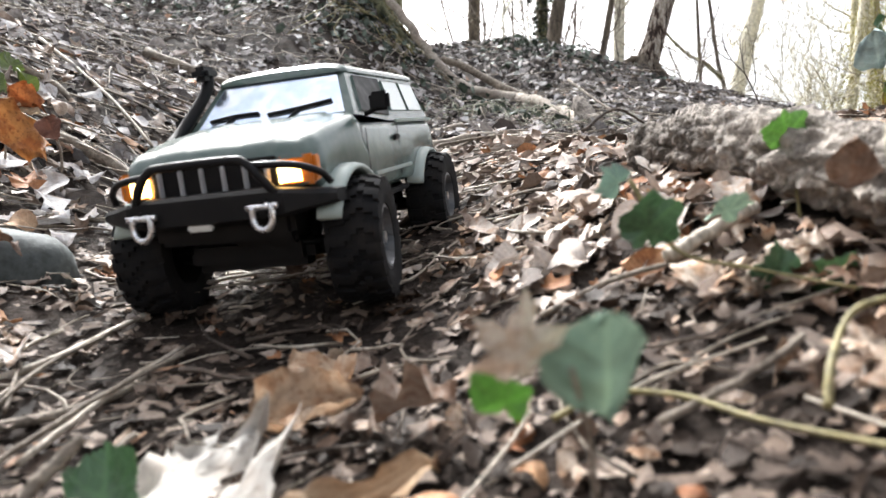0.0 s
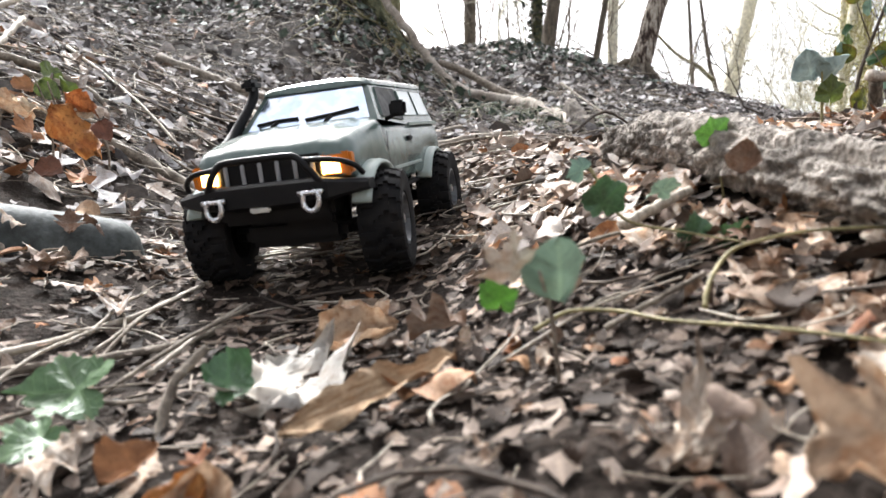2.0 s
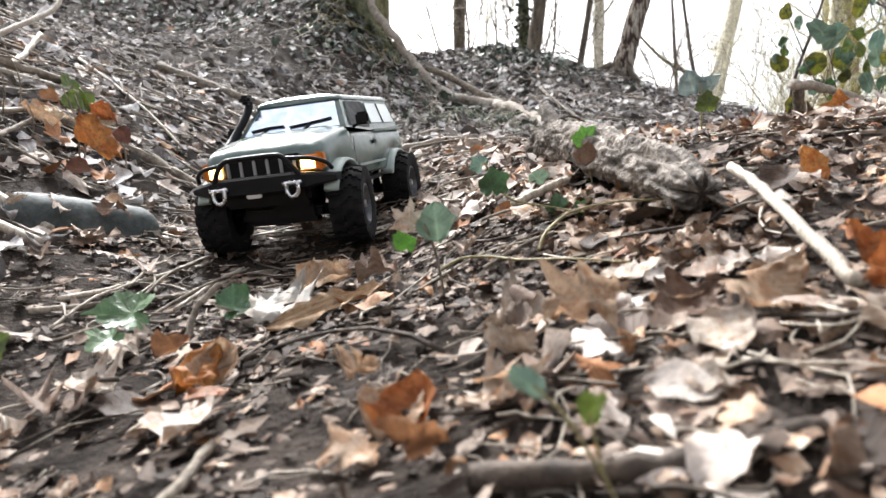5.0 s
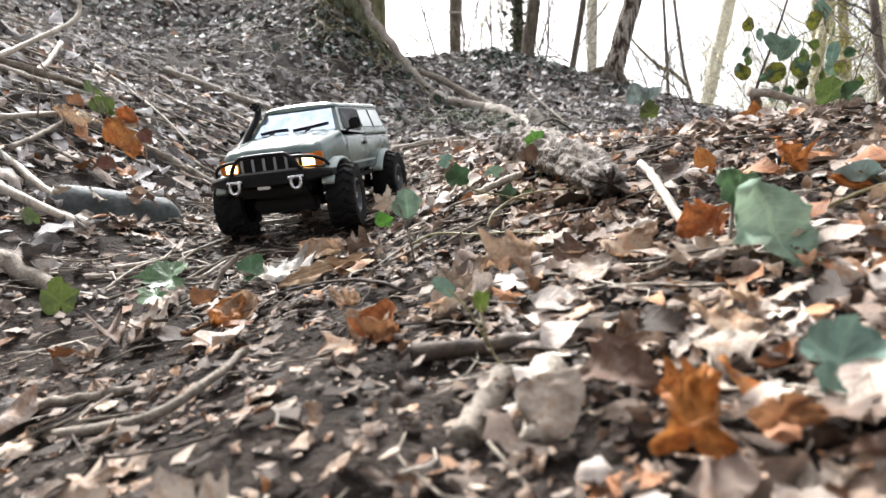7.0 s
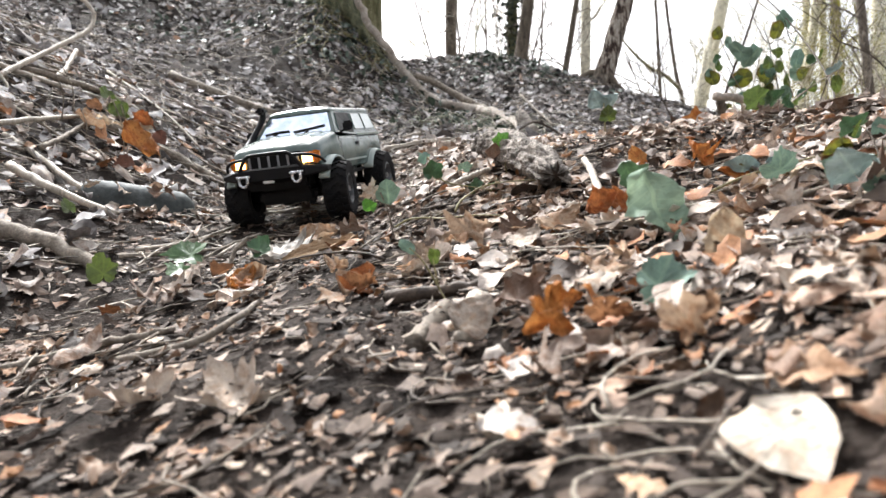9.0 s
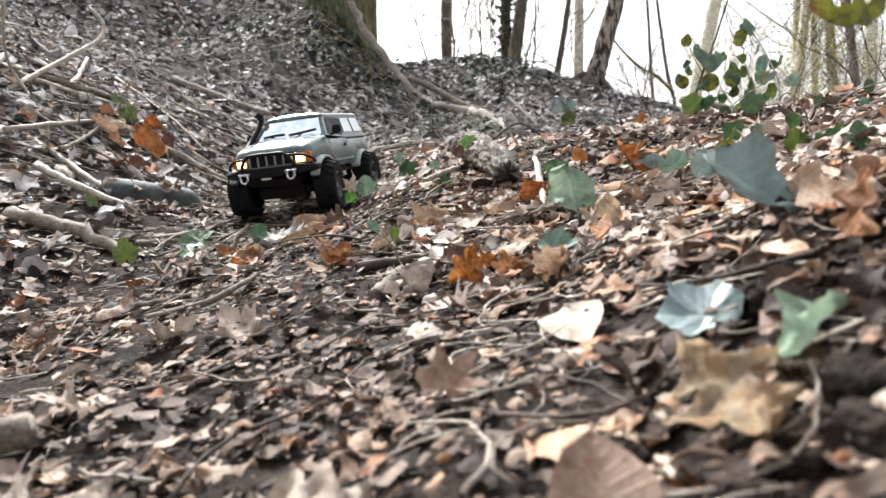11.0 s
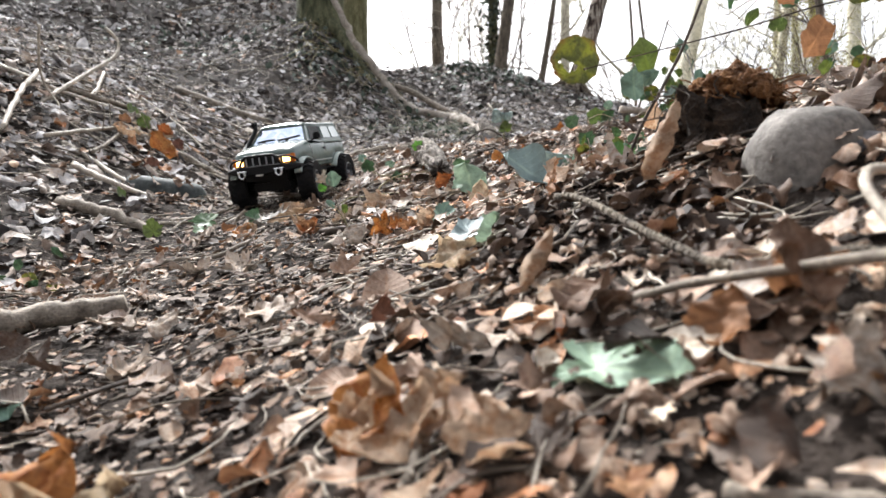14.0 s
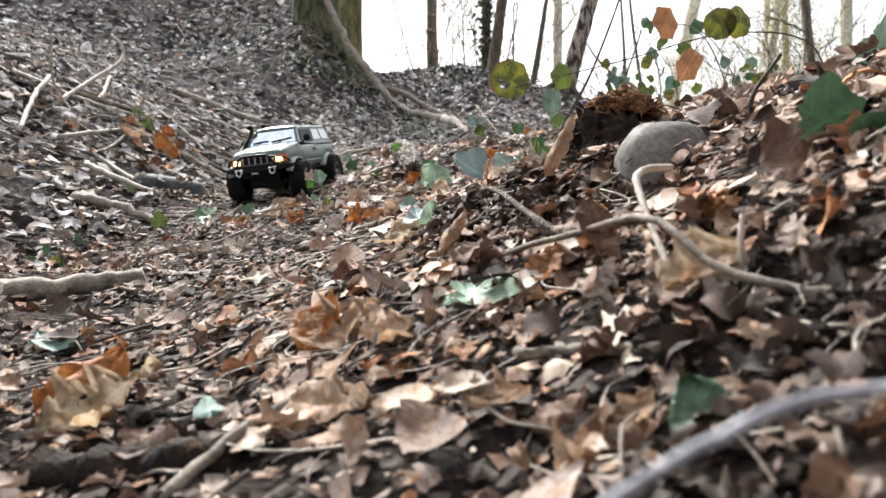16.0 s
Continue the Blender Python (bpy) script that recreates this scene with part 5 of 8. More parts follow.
EDGE_LEAVES = (
    ("pale leaf on dark soil", "beech", 0.179, -0.244, 0.020, MAT_PALE, 337, 8, 0.010),
    ("brown arched leaf on the bank", "beech", 0.198, -0.245, 0.028, MAT_UMBER, 150, 20, 0.012),
    ("dark brown crumpled leaf by the trail", "oak", 0.148, -0.132, 0.035, MAT_UMBER, 322, 30, 0.012),
    ("rust-brown leaf over a dark hollow", "oak", 0.315, -0.426, 0.041, MAT_RUST, 258, 55, 0.024),
    ("pale strip of wood on the litter", "strip", 0.248, -0.587, 0.024, MAT_PALE, 316, 4, 0.008),
    ("orange-brown folded leaf on the bank", "oak", 0.360, -0.740, 0.035, MAT_RUST, 129, 45, 0.016),
    ("bleached crumpled leaf among brown ones", "oak", 0.345, -0.806, 0.027, MAT_PALE, 346, 40, 0.014),
    ("large dark brown leaf on the bank", "beech", 0.451, -0.806, 0.045, MAT_UMBER, 69, 50, 0.026),
    ("pale leaf scrap held by twigs", "oak", 0.421, -0.876, 0.022, MAT_PALE, 110, 30, 0.012),
    ("pale leaf beside the stone", "oak", 0.467, -0.712, 0.034, MAT_PALE, 97, 35, 0.018),
    ("small orange-brown leaf on the bank", "round", 0.324, -0.753, 0.030, MAT_RUST, 106, 30, 0.012),
    ("broad tan leaf at the trail's edge", "oak", 0.275, -0.889, 0.034, MAT_TAN, 152, 15, 0.010),
    ("brown leaf lying flat over paler ones", "beech", 0.278, -0.703, 0.046, MAT_UMBER, 205, 8, 0.018),
    ("brown leaf at the trail's edge", "beech", 0.300, -0.905, 0.030, MAT_UMBER, 318, 15, 0.010),
    ("pale tan leaf at the trail's edge", "oak", 0.326, -0.927, 0.030, MAT_TAN, 7, 15, 0.010),
)
rw = np.random.RandomState(23)
for label, shape, lx, ly, size, mat, yaw, pitch, lift in BANK_LEAVES + EDGE_LEAVES:
    single(label, blade(shape, rw, 20, 7, rw.uniform(0.3, 1.0), rw.uniform(0.1, 0.4)), lx, ly, size, mat, yaw if pitch < 30 else yaw % 80 - 40, pitch, rw.uniform(-8, 8), lift)

for k, (lx, ly, size) in enumerate(LOG_LEAVES):
    single("pale weathered leaf caught against the smooth log", blade("oak", rw, 16, 7, 0.9, 0.3), lx, ly - 0.03, size, MAT_PALE if k % 2 else MAT_UMBER, 70 * k, 35, 0, 0.034)


# leaves laid from stalk to tip, some standing up against their neighbours
def between(label, shape, p, q, mat, name="leaf", lift=0.012, tip=0.0, lean=0.0, width=None):
    """A leaf from p to q on the ground; tip raises its far end, lean tips its face towards -y."""
    a = (p[0], p[1], G(*p) + lift)
    b = (q[0], q[1], G(*q) + lift + tip)
    n = normals(np.array([(p[0] + q[0]) / 2]), np.array([(p[1] + q[1]) / 2]))[0] + np.array([0.0, -lean, 0.0])
    v, f, uv = shape
    v = v - np.array([0, 0, 0.75 * v[:, 2].mean()])
    return thing(name, label, "leaf" if name == "leaf" else "bark", mesh_of(name, v, f, mat, uv), along(a, b, n, width))


def old_leaf(seed, curl=0.6, crumple=0.03, cup=0.2, n=96):
    rg = np.random.RandomState(seed)
    v, f, uv = lobed(rg, 5, 0.3, cup + 0.4, n, 0.12, (0.25, 0.5, 0.75, 1.0), crumple * 1.3, curl * 2.0, 0.07)
    a = np.arctan2(v[:, 0], v[:, 1])
    shrink = 1 + 0.28 * np.sin(2 * a + rg.uniform(0, 6)) * rg.uniform(0.4, 1) + 0.16 * np.sin(5 * a + rg.uniform(0, 6))
    v[:, :2] *= np.clip(shrink, 0.6, 1.15)[:, None]
    return roll_up(v, rg, curl * 1.6), f, uv


def green_leaf(seed, curl=0.3, cup=0.15, n=96, torn=0.035):
    return lobed(np.random.RandomState(seed), 3, 0.25, cup, n, 0.05, (0.25, 0.5, 0.75, 1.0), 0.012, curl, torn)


def oak_leaf(seed, curl=0.5, fold=0.15):
    return blade("oak", np.random.RandomState(seed), 26, 9, curl, fold)


def plain_leaf(seed, curl=0.6, fold=0.2, kind="beech"):
    return blade(kind, np.random.RandomState(seed), 16, 9, curl, fold)


between("torn strip of orange-tan bark", blade("strip", np.random.RandomState(301), 24, 7, 0.12, 0.6), (-0.082, 0.190), (-0.002, 0.240), MAT_TORN_BARK, "bark_strip", 0.012, 0.004, 0.6, 0.10)
between("bleached white lobed oak leaf on dark soil", oak_leaf(380, 0.35, 0.1), (-0.112, 0.288), (-0.058, 0.226), MAT_BONE, lift=0.010, lean=0.3, width=0.105)
between("tan leaf arched over bare soil", plain_leaf(381, -0.8, 0.3), (-0.086, 0.310), (-0.036, 0.314), MAT_TAN, lift=0.014, lean=0.5)
between("crisp orange leaf at the trail's edge", plain_leaf(302, 0.8), (-0.119, 0.122), (-0.104, 0.158), MAT_ORANGE, tip=0.010, lean=0.8)
between("rust-brown leaf in a leafy hollow", plain_leaf(303, 0.9, kind="round"), (-0.154, 0.176), (-0.136, 0.194), MAT_RUST, tip=0.008, lean=0.6)
between("large grey-green ivy leaf low over the soil", green_leaf(304, 0.4), (-0.176, 0.262), (-0.232, 0.252), MAT_IVY_MID, lift=0.020, lean=0.7)
between("broad green ivy leaf half under another", green_leaf(305, 0.5), (-0.196, 0.246), (-0.216, 0.206), MAT_IVY_MID, lift=0.013, lean=0.7)
between("crumpled dark green ivy leaf on the soil", green_leaf(306, 1.6, 0.5), (-0.140, 0.240), (-0.104, 0.256), MAT_IVY, lift=0.014, tip=0.012, lean=0.9)
between("bleached oak leaf in a leafy hollow", oak_leaf(307), (-0.205, 0.168), (-0.163, 0.138), MAT_PALE)
between("bleached oak leaf beside the trail", oak_leaf(308, 0.7), (-0.203, 0.196), (-0.172, 0.216), MAT_PALE, tip=0.006)
between("pale lobed leaf on the trail's litter", old_leaf(309, 0.15, 0.02), (0.042, 0.022), (0.082, 0.002), MAT_PALE, lift=0.008, lean=0.0)
between("large orange-tan lobed leaf standing in the litter", plain_leaf(310, 0.9, 0.4, "round"), (0.010, 0.004), (0.030, 0.026), MAT_TAN, lift=0.010, tip=0.010, lean=0.4)
between("orange-tan curled leaf on the trail", old_leaf(311, 1.3), (-0.012, 0.040), (0.004, 0.070), MAT_TAN, tip=0.010, lean=0.5)
between("small pale oval leaf on dark litter", plain_leaf(312, 0.4), (0.136, -0.012), (0.154, -0.032), MAT_PALE)
between("large curled tan leaf on the leafy bank", oak_leaf(313, 1.6, 0.4), (0.178, 0.020), (0.222, 0.050), MAT_TAN, tip=0.012, lean=0.7)
between("broad bleached leaf with a folded side", old_leaf(314, 0.25), (0.046, 0.130), (0.100, 0.122), MAT_PALE, lift=0.003, lean=0.1)
between("tan leaf bridging a dark gap in the litter", oak_leaf(315, -0.9, 0.2), (0.094, 0.080), (0.146, 0.088), MAT_TAN, lift=0.020, lean=0.8)
between("bleached crumpled leaf beside a dark gap", old_leaf(316, 1.1, 0.05), (0.052, 0.070), (0.090, 0.054), MAT_PALE, lift=0.014, lean=0.4)
between("weathered brown leaf on the leafy bank", oak_leaf(317, 0.9), (0.146, 0.036), (0.186, 0.064), MAT_UMBER, lift=0.016, lean=0.6)
between("grey weathered leaf on the leafy bank", plain_leaf(318, 0.9, kind="round"), (0.150, 0.000), (0.178, 0.009), MAT_PALE, tip=0.006, lean=0.4)
between("flattened pale maple leaf pressed in the mud", old_leaf(319, 0.15, 0.012, 0.05), (-0.036, -0.232), (-0.014, -0.178), MAT_PALE, lift=0.007)
between("flattened grey maple leaf pressed in the mud", old_leaf(320, 0.2, 0.012, 0.05), (-0.112, -0.162), (-0.070, -0.186), MAT_PALE, lift=0.007)
between("cream and orange lobed leaf with raised edges", old_leaf(321, 1.5, 0.03), (0.176, -0.272), (0.216, -0.296), MAT_TAN, lift=0.018, tip=0.008, lean=0.9)
between("glowing orange lobed leaf standing in the litter", old_leaf(322, 1.2, 0.03), (0.142, -0.228), (0.150, -0.212), MAT_ORANGE, lift=0.006, tip=0.040, lean=1.0)
between("tan and rust leaf standing over a hollow", plain_leaf(323, 1.1, 0.4), (0.262, -0.168), (0.270, -0.152), MAT_CREAM, lift=0.004, tip=0.034, lean=1.0)
between("dark brown arched leaf by the trail", plain_leaf(324, -1.3, 0.3), (0.124, -0.140), (0.152, -0.168), MAT_UMBER, lift=0.016, lean=0.5)
between("small bleached leaf by a broken stick", plain_leaf(325, 0.7, kind="round"), (0.100, -0.164), (0.122, -0.156), MAT_PALE, tip=0.012, lean=0.8)
between("tan leaf lying flat on the litter", oak_leaf(326, 0.4), (0.178, -0.134), (0.212, -0.150), MAT_PALE)
between("rust-brown curled leaf at the trail's edge", old_leaf(327, 1.4, 0.04), (0.012, -0.046), (0.044, -0.030), MAT_RUST, tip=0.012, lean=0.7)
between("pale green leaf with a hole on the litter", green_leaf(330, 0.5, 0.2), (0.196, -0.178), (0.236, -0.192), MAT_IVY_PALE_SHEEN, lift=0.014, lean=0.9)
between("broad pale green leaf lying flat on the litter", green_leaf(331, 0.25, 0.05, torn=0.02), (0.243, -0.722), (0.296, -0.778), MAT_SAGE, lift=0.012, lean=0.15, width=0.046)
between("bleached round leaf on the trail", plain_leaf(332, 0.5, kind="round"), (-0.034, -0.454), (-0.010, -0.446), MAT_PALE, tip=0.008, lean=0.5)
between("bleached oak leaf flat on the trail", oak_leaf(333), (-0.092, -0.416), (-0.050, -0.440), MAT_PALE)
between("pale torn leaf flat on the trail", old_leaf(334, 0.3), (-0.042, -0.542), (0.002, -0.534), MAT_PALE)
between("large pale tan lobed leaf curling up", old_leaf(335, 1.2, 0.03), (0.194, -0.692), (0.226, -0.682), MAT_PALE, lift=0.012, tip=0.018, lean=0.9)
between("rust-orange curled leaf beside the trail", old_leaf(336, 1.4, 0.04), (0.168, -0.222), (0.186, -0.214), MAT_RUST, tip=0.022, lean=0.9)
between("orange leaf on dark litter beside the trail", oak_leaf(337, 1.2, 0.4), (0.148, -0.172), (0.174, -0.180), MAT_ORANGE, tip=0.008, lean=0.9)
between("dark rust leaf standing on the trail", plain_leaf(338, 0.9), (0.168, -0.598), (0.172, -0.594), MAT_BROWN, lift=0.002, tip=0.026, lean=1.0)
between("grey-brown flat leaf on the trail", oak_leaf(339, 0.4), (0.048, -0.480), (0.098, -0.492), MAT_PALE)
between("creased tan leaf in a small heap", old_leaf(340, 1.0, 0.04), (0.156, -0.726), (0.190, -0.762), MAT_TAN, lift=0.020, tip=0.010, lean=0.7)
between("curled tan leaf in a small heap", oak_leaf(341, 1.3, 0.4), (0.202, -0.786), (0.238, -0.790), MAT_TAN, lift=0.018, lean=0.7)
between("broad orange-tan leaf at the trail's edge", plain_leaf(342, 0.9, 0.4), (0.172, -0.842), (0.216, -0.856), MAT_TAN, lift=0.014, lean=0.15, width=0.058)
between("grey weathered leaf at the trail's edge", old_leaf(343, 0.6, 0.03), (0.248, -0.884), (0.276, -0.878), MAT_PALE, lean=0.4)
between("white crumpled leaf in the litter", oak_leaf(344, 1.3, 0.5), (0.330, -0.816), (0.350, -0.812), MAT_PALE, tip=0.012, lean=0.8)

between("large cream weathered leaf standing on the trail", oak_leaf(345, 0.7, 0.35), (0.024, -0.806), (0.078, -0.765), MAT_CREAM, lift=0.006, tip=0.022, lean=0.3, width=0.075)
between("orange-brown leaf behind a cream one", plain_leaf(346, 0.8), (0.016, -0.790), (0.048, -0.742), MAT_ORANGE, lift=0.004, tip=0.026, lean=1.0)
between("orange curled leaf rising from a small heap", plain_leaf(347, 1.5, 0.4), (0.160, -0.752), (0.184, -0.728), MAT_ORANGE, lift=0.008, tip=0.026, lean=0.5, width=0.06)
between("orange-tan folded leaf in a small heap", plain_leaf(370, 1.2, 0.5), (0.190, -0.748), (0.214, -0.756), MAT_TAN, lift=0.012, tip=0.014, lean=0.4, width=0.05)
between("broad cream-tan leaf held up by twigs", blade("scrap", np.random.RandomState(348), 18, 11, 0.8, 0.45), (0.362, -0.852), (0.404, -0.850), MAT_CREAM, lift=0.016, lean=0.7, width=0.072)
between("orange underside of a held leaf", plain_leaf(349, 1.1, 0.4), (0.368, -0.846), (0.404, -0.846), MAT_ORANGE, lift=0.003, lean=1.3)
between("dark tan leaf lying in the litter", old_leaf(350, 0.7, 0.03), (0.280, -0.936), (0.308, -0.950), MAT_TAN, lean=0.5)
between("rust-brown crumpled leaf behind twigs", old_leaf(351, 1.5, 0.05), (0.396, -0.795), (0.420, -0.812), MAT_RUST, lift=0.014, tip=0.010, lean=0.9)
between("rust and umber crumpled leaf on the bank", old_leaf(352, 1.6, 0.05), (0.336, -0.738), (0.366, -0.772), MAT_RUST, lift=0.012, tip=0.016, lean=0.9)
between("umber crumpled leaf in the litter", old_leaf(353, 1.6, 0.05), (0.312, -0.860), (0.332, -0.894), MAT_UMBER, lift=0.012, tip=0.010, lean=0.8)
between("umber leaf curling round a stick", old_leaf(354, 1.8, 0.05), (0.350, -0.884), (0.376, -0.900), MAT_UMBER, lift=0.014, tip=0.008, lean=0.9)



def poised(label, shape, p, q, mat, normal=(0, -1, 0.6), width=None, foot=None):
    """A leaf held clear of the soil between two points, on its own stalk."""
    v, f, uv = shape
    ob = thing("leaf", label, "leaf", mesh_of("leaf", v, f, mat, uv), along(p, q, normal, width))
    if foot:
        low = (foot[0], foot[1], G(*foot) - 0.004)
        mid = tuple((a + b) / 2 + 0.006 for a, b in zip(low, p))
        v, f = tube(spline([low, mid, p], 10), np.linspace(0.0016, 0.0011, 10), 6, 0.1, np.random.RandomState(7))
        stalk_ob = part("stalk", mesh_of("stalk", v, f, MAT_TWIG), ob)
        stalk_ob.matrix_world = Matrix.Identity(4)
    return ob


poised("broad pale green wavy leaf standing in brown leaves", plain_leaf(328, 0.9, 0.45), (0.252, -0.024, 0.090), (0.272, -0.054, 0.028), MAT_SAGE, (0.25, -1, 0.5), 0.088)
poised("long green leaf with painted bluish sheen over the bank", plain_leaf(371, 0.9, 0.4), (0.276, -0.330, 0.058), (0.340, -0.338, 0.020), MAT_BLUE_SHEEN, (0.1, -1, 0.7), 0.070)
poised("dark green glossy leaf above the leafy bank", green_leaf(372, 0.8, 0.3), (0.430, -0.205, 0.100), (0.462, -0.215, 0.080), MAT_IVY, (0, -1, 0.7), 0.045)
poised("bright green leaf at the bank's edge", green_leaf(373, 0.7, 0.3), (0.372, -0.350, 0.062), (0.408, -0.360, 0.048), MAT_GREEN, (0, -1, 0.9), 0.040)
poised("green leaf low at the bank's edge", green_leaf(374, 0.7, 0.3), (0.398, -0.320, 0.068), (0.430, -0.330, 0.056), MAT_IVY, (0.1, -1, 0.9), 0.040)
poised("smaller green leaf behind a broad pale one", plain_leaf(329, 0.8, 0.3), (0.244, -0.008, 0.101), (0.262, -0.020, 0.070), MAT_IVY_MID, (-0.2, -1, 0.4), 0.040, (0.25, 0.0))
poised("orange leaf beside a pale green one", plain_leaf(330, 1.2, 0.4), (0.212, -0.016, 0.060), (0.240, -0.022, 0.076), MAT_ORANGE, (0.1, -1, 0.5), 0.035, (0.22, -0.01))
poised("long orange-brown leaf standing on the bank", plain_leaf(361, 0.9, 0.35), (-0.522, 0.812, 0.284), (-0.446, 0.788, 0.212), MAT_ORANGE, (0.1, -1, 0.9), 0.080, (-0.53, 0.85))
poised("curled orange leaf above a broad one on the bank", plain_leaf(362, 1.9, 0.4), (-0.515, 0.832, 0.312), (-0.470, 0.826, 0.276), MAT_ORANGE, (0.2, -1, 0.4), 0.055, (-0.52, 0.87))
poised("white-edged torn leaf across the bank", blade("strip", np.random.RandomState(363), 16, 6, 0.5, 0.4), (-0.592, 0.84, 0.302), (-0.520, 0.815, 0.278), MAT_CREAM, (0, -1, 1), 0.07, (-0.60, 0.86))
poised("pale strip of leaf against an orange one", blade("strip", np.random.RandomState(367), 14, 6, 0.4, 0.4), (-0.503, 0.816, 0.284), (-0.468, 0.812, 0.276), MAT_CREAM, (0, -1, 0.8), 0.07, (-0.50, 0.86))
poised("yellow-green round leaf on the bank", plain_leaf(368, 0.5, 0.2, "round"), (-0.592, 0.905, 0.345), (-0.560, 0.895, 0.318), MAT_BRAMBLE, (0, -1, 0.5), 0.036, (-0.595, 0.95))
poised("dark wet leaf beside a broad orange one", plain_leaf(369, 0.8, 0.3, "round"), (-0.455, 0.80, 0.270), (-0.436, 0.79, 0.240), MAT_BROWN, (0.2, -1, 0.3), 0.030, (-0.45, 0.84))
# This leaf is added as the dark of a shaded hole.
between("dark brown leaf standing in for a shaded hole in the bank", plain_leaf(364, 0.8, kind="round"), (-0.525, 0.775), (-0.485, 0.765), MAT_BROWN, lift=0.02, tip=0.01, lean=1.0)
between("small dark orange leaf high on the bank", plain_leaf(365, 0.9), (-0.69, 1.0), (-0.65, 0.99), MAT_RUST, lift=0.04, tip=0.0, lean=0.9)

for k, (p, q, r) in enumerate((((-0.235, 0.325), (-0.222, 0.468), 0.0016), ((-0.190, 0.312), (-0.166, 0.446), 0.0019), ((-0.132, 0.258), (-0.143, 0.322), 0.0024), ((-0.258, 0.375), (-0.256, 0.470), 0.0015),
                               ((-0.226, 0.360), (-0.249, 0.412), 0.0014), ((-0.243, 0.353), (-0.212, 0.500), 0.0013), ((-0.205, 0.275), (-0.160, 0.430), 0.0016), ((-0.275, 0.270), (-0.256, 0.372), 0.0015),
                               ((-0.262, 0.250), (-0.170, 0.262), 0.0017), ((-0.000, 0.222), (0.034, 0.268), 0.0008), ((0.078, 0.262), (0.140, 0.280), 0.0009), ((0.015, 0.240), (0.124, 0.268), 0.0009))):
    mid = ((p[0] + q[0]) / 2 + 0.004 * math.sin(k * 2.3), (p[1] + q[1]) / 2)
    stick("stalk", "thin dry tan stalk lying on bare soil" if k < 9 else "thin grey-tan stalk over the leaves", on_ground([(*p, 0.006), (*mid, 0.013), (*q, 0.009)]), r, r * 0.7, MAT_TWIG_PALE if k % 2 else MAT_TWIG, category="stalk", seed=400 + k, group="dry stalks")


# ---------------------------------------------------------------- ivy and brambles
def sprig(name, label, category, stems, leaves, stem_mat, seed, sway=0.0):
    """A plant of thin stems with leaves: leaves as (x, y, z, size, yaw, pitch, roll, shape, material)."""
    rg = np.random.RandomState(seed)
    root = thing(name, label, category)
    for pts, r in stems:
        n = max(8, 6 * len(pts))
        v, f = tube(spline(pts, n), np.linspace(r, r * 0.6, n), 6, 0.1, rg)
        part("stem", mesh_of("stem", v, f, stem_mat), root)
    for x, y, z, size, yaw, pitch, roll, shape, mat in leaves:
        yaw, pitch, roll = yaw + sway * rg.uniform(-1, 1), pitch - sway * rg.rand(), roll + sway * rg.uniform(-1, 1)
        v, f, uv = lobed(rg, 3, 0.28, rg.uniform(0.1, 0.4), 72, 0.07, curl=rg.choice([-1, 1]) * rg.uniform(0.3, 1.3)) if shape == "ivy" else blade("round", rg, 14, 9, rg.uniform(0.5, 1.1), rg.uniform(0.2, 0.45)) if shape == "broad" else dead_lobed(rg, 60, (0.35, 0.7, 1.0)) if shape == "rag" else bramble_blade(rg, shape == "eaten") if shape == "eaten" or mat is MAT_BLOTCH else drooping(rg)
        part("leaf", mesh_of("leaf", v, f, mat, uv), root, at=pose(x, y, z, pitch, roll, yaw) @ Matrix.Diagonal((size, size, size, 1)))
    return root


sprig("ivy_sprig", "small ivy sprig with one pale and one green leaf", "ivy",
      [([(0.045, 0.20, g0(0.045, 0.20)), (0.038, 0.18, 0.07), (0.03, 0.163, 0.092)], 0.0012)],
      [(0.038, 0.160, 0.092, 0.030, 180, 66, 8, "broad", MAT_IVY_PALE_SHEEN), (0.016, 0.190, 0.078, 0.022, 160, 66, -10, "ivy", MAT_GREEN), (0.019, 0.176, 0.092, 0.030, 195, 70, 0, "rag", MAT_PALE)], MAT_TWIG, 1)
sprig("ivy_sprig", "upright bright green ivy leaf before the log", "ivy",
      [([(0.19, 0.37, g0(0.19, 0.37)), (0.186, 0.37, 0.16), (0.183, 0.371, 0.178)], 0.001)], [(0.182, 0.371, 0.181, 0.026, 165, 58, 12, "ivy", MAT_GREEN)], MAT_VINE, 2)
sprig("ivy_vine", "trailing ivy vine with dark glossy leaves", "ivy",
      [([(0.08, 0.30, 0.15), (0.10, 0.30, 0.12), (0.13, 0.295, 0.112), (0.16, 0.27, 0.105)], 0.0012),
       ([(0.040, 0.254, 0.058), (0.059, 0.253, 0.068), (0.083, 0.242, 0.069), (0.100, 0.214, 0.067), (0.128, 0.173, 0.068), (0.16, 0.14, 0.066)], 0.0014),
       ([(0.112, 0.203, 0.074), (0.118, 0.212, 0.086), (0.134, 0.229, 0.099), (0.147, 0.226, 0.105), (0.173, 0.222, 0.110), (0.215, 0.22, 0.112)], 0.0014)],
      [(0.086, 0.294, 0.128, 0.031, 170, 68, 12, "ivy", MAT_IVY), (0.128, 0.315, 0.137, 0.025, 200, 35, 0, "ivy", MAT_IVY_PALE_SHEEN),
       (0.143, 0.300, 0.108, 0.032, 180, 55, 10, "ivy", MAT_IVY), (0.163, 0.294, 0.104, 0.027, 150, 60, -25, "ivy", MAT_IVY), (0.078, 0.31, 0.150, 0.022, 190, 60, 60, "ivy", MAT_IVY_PALE_SHEEN)], MAT_VINE, 3)
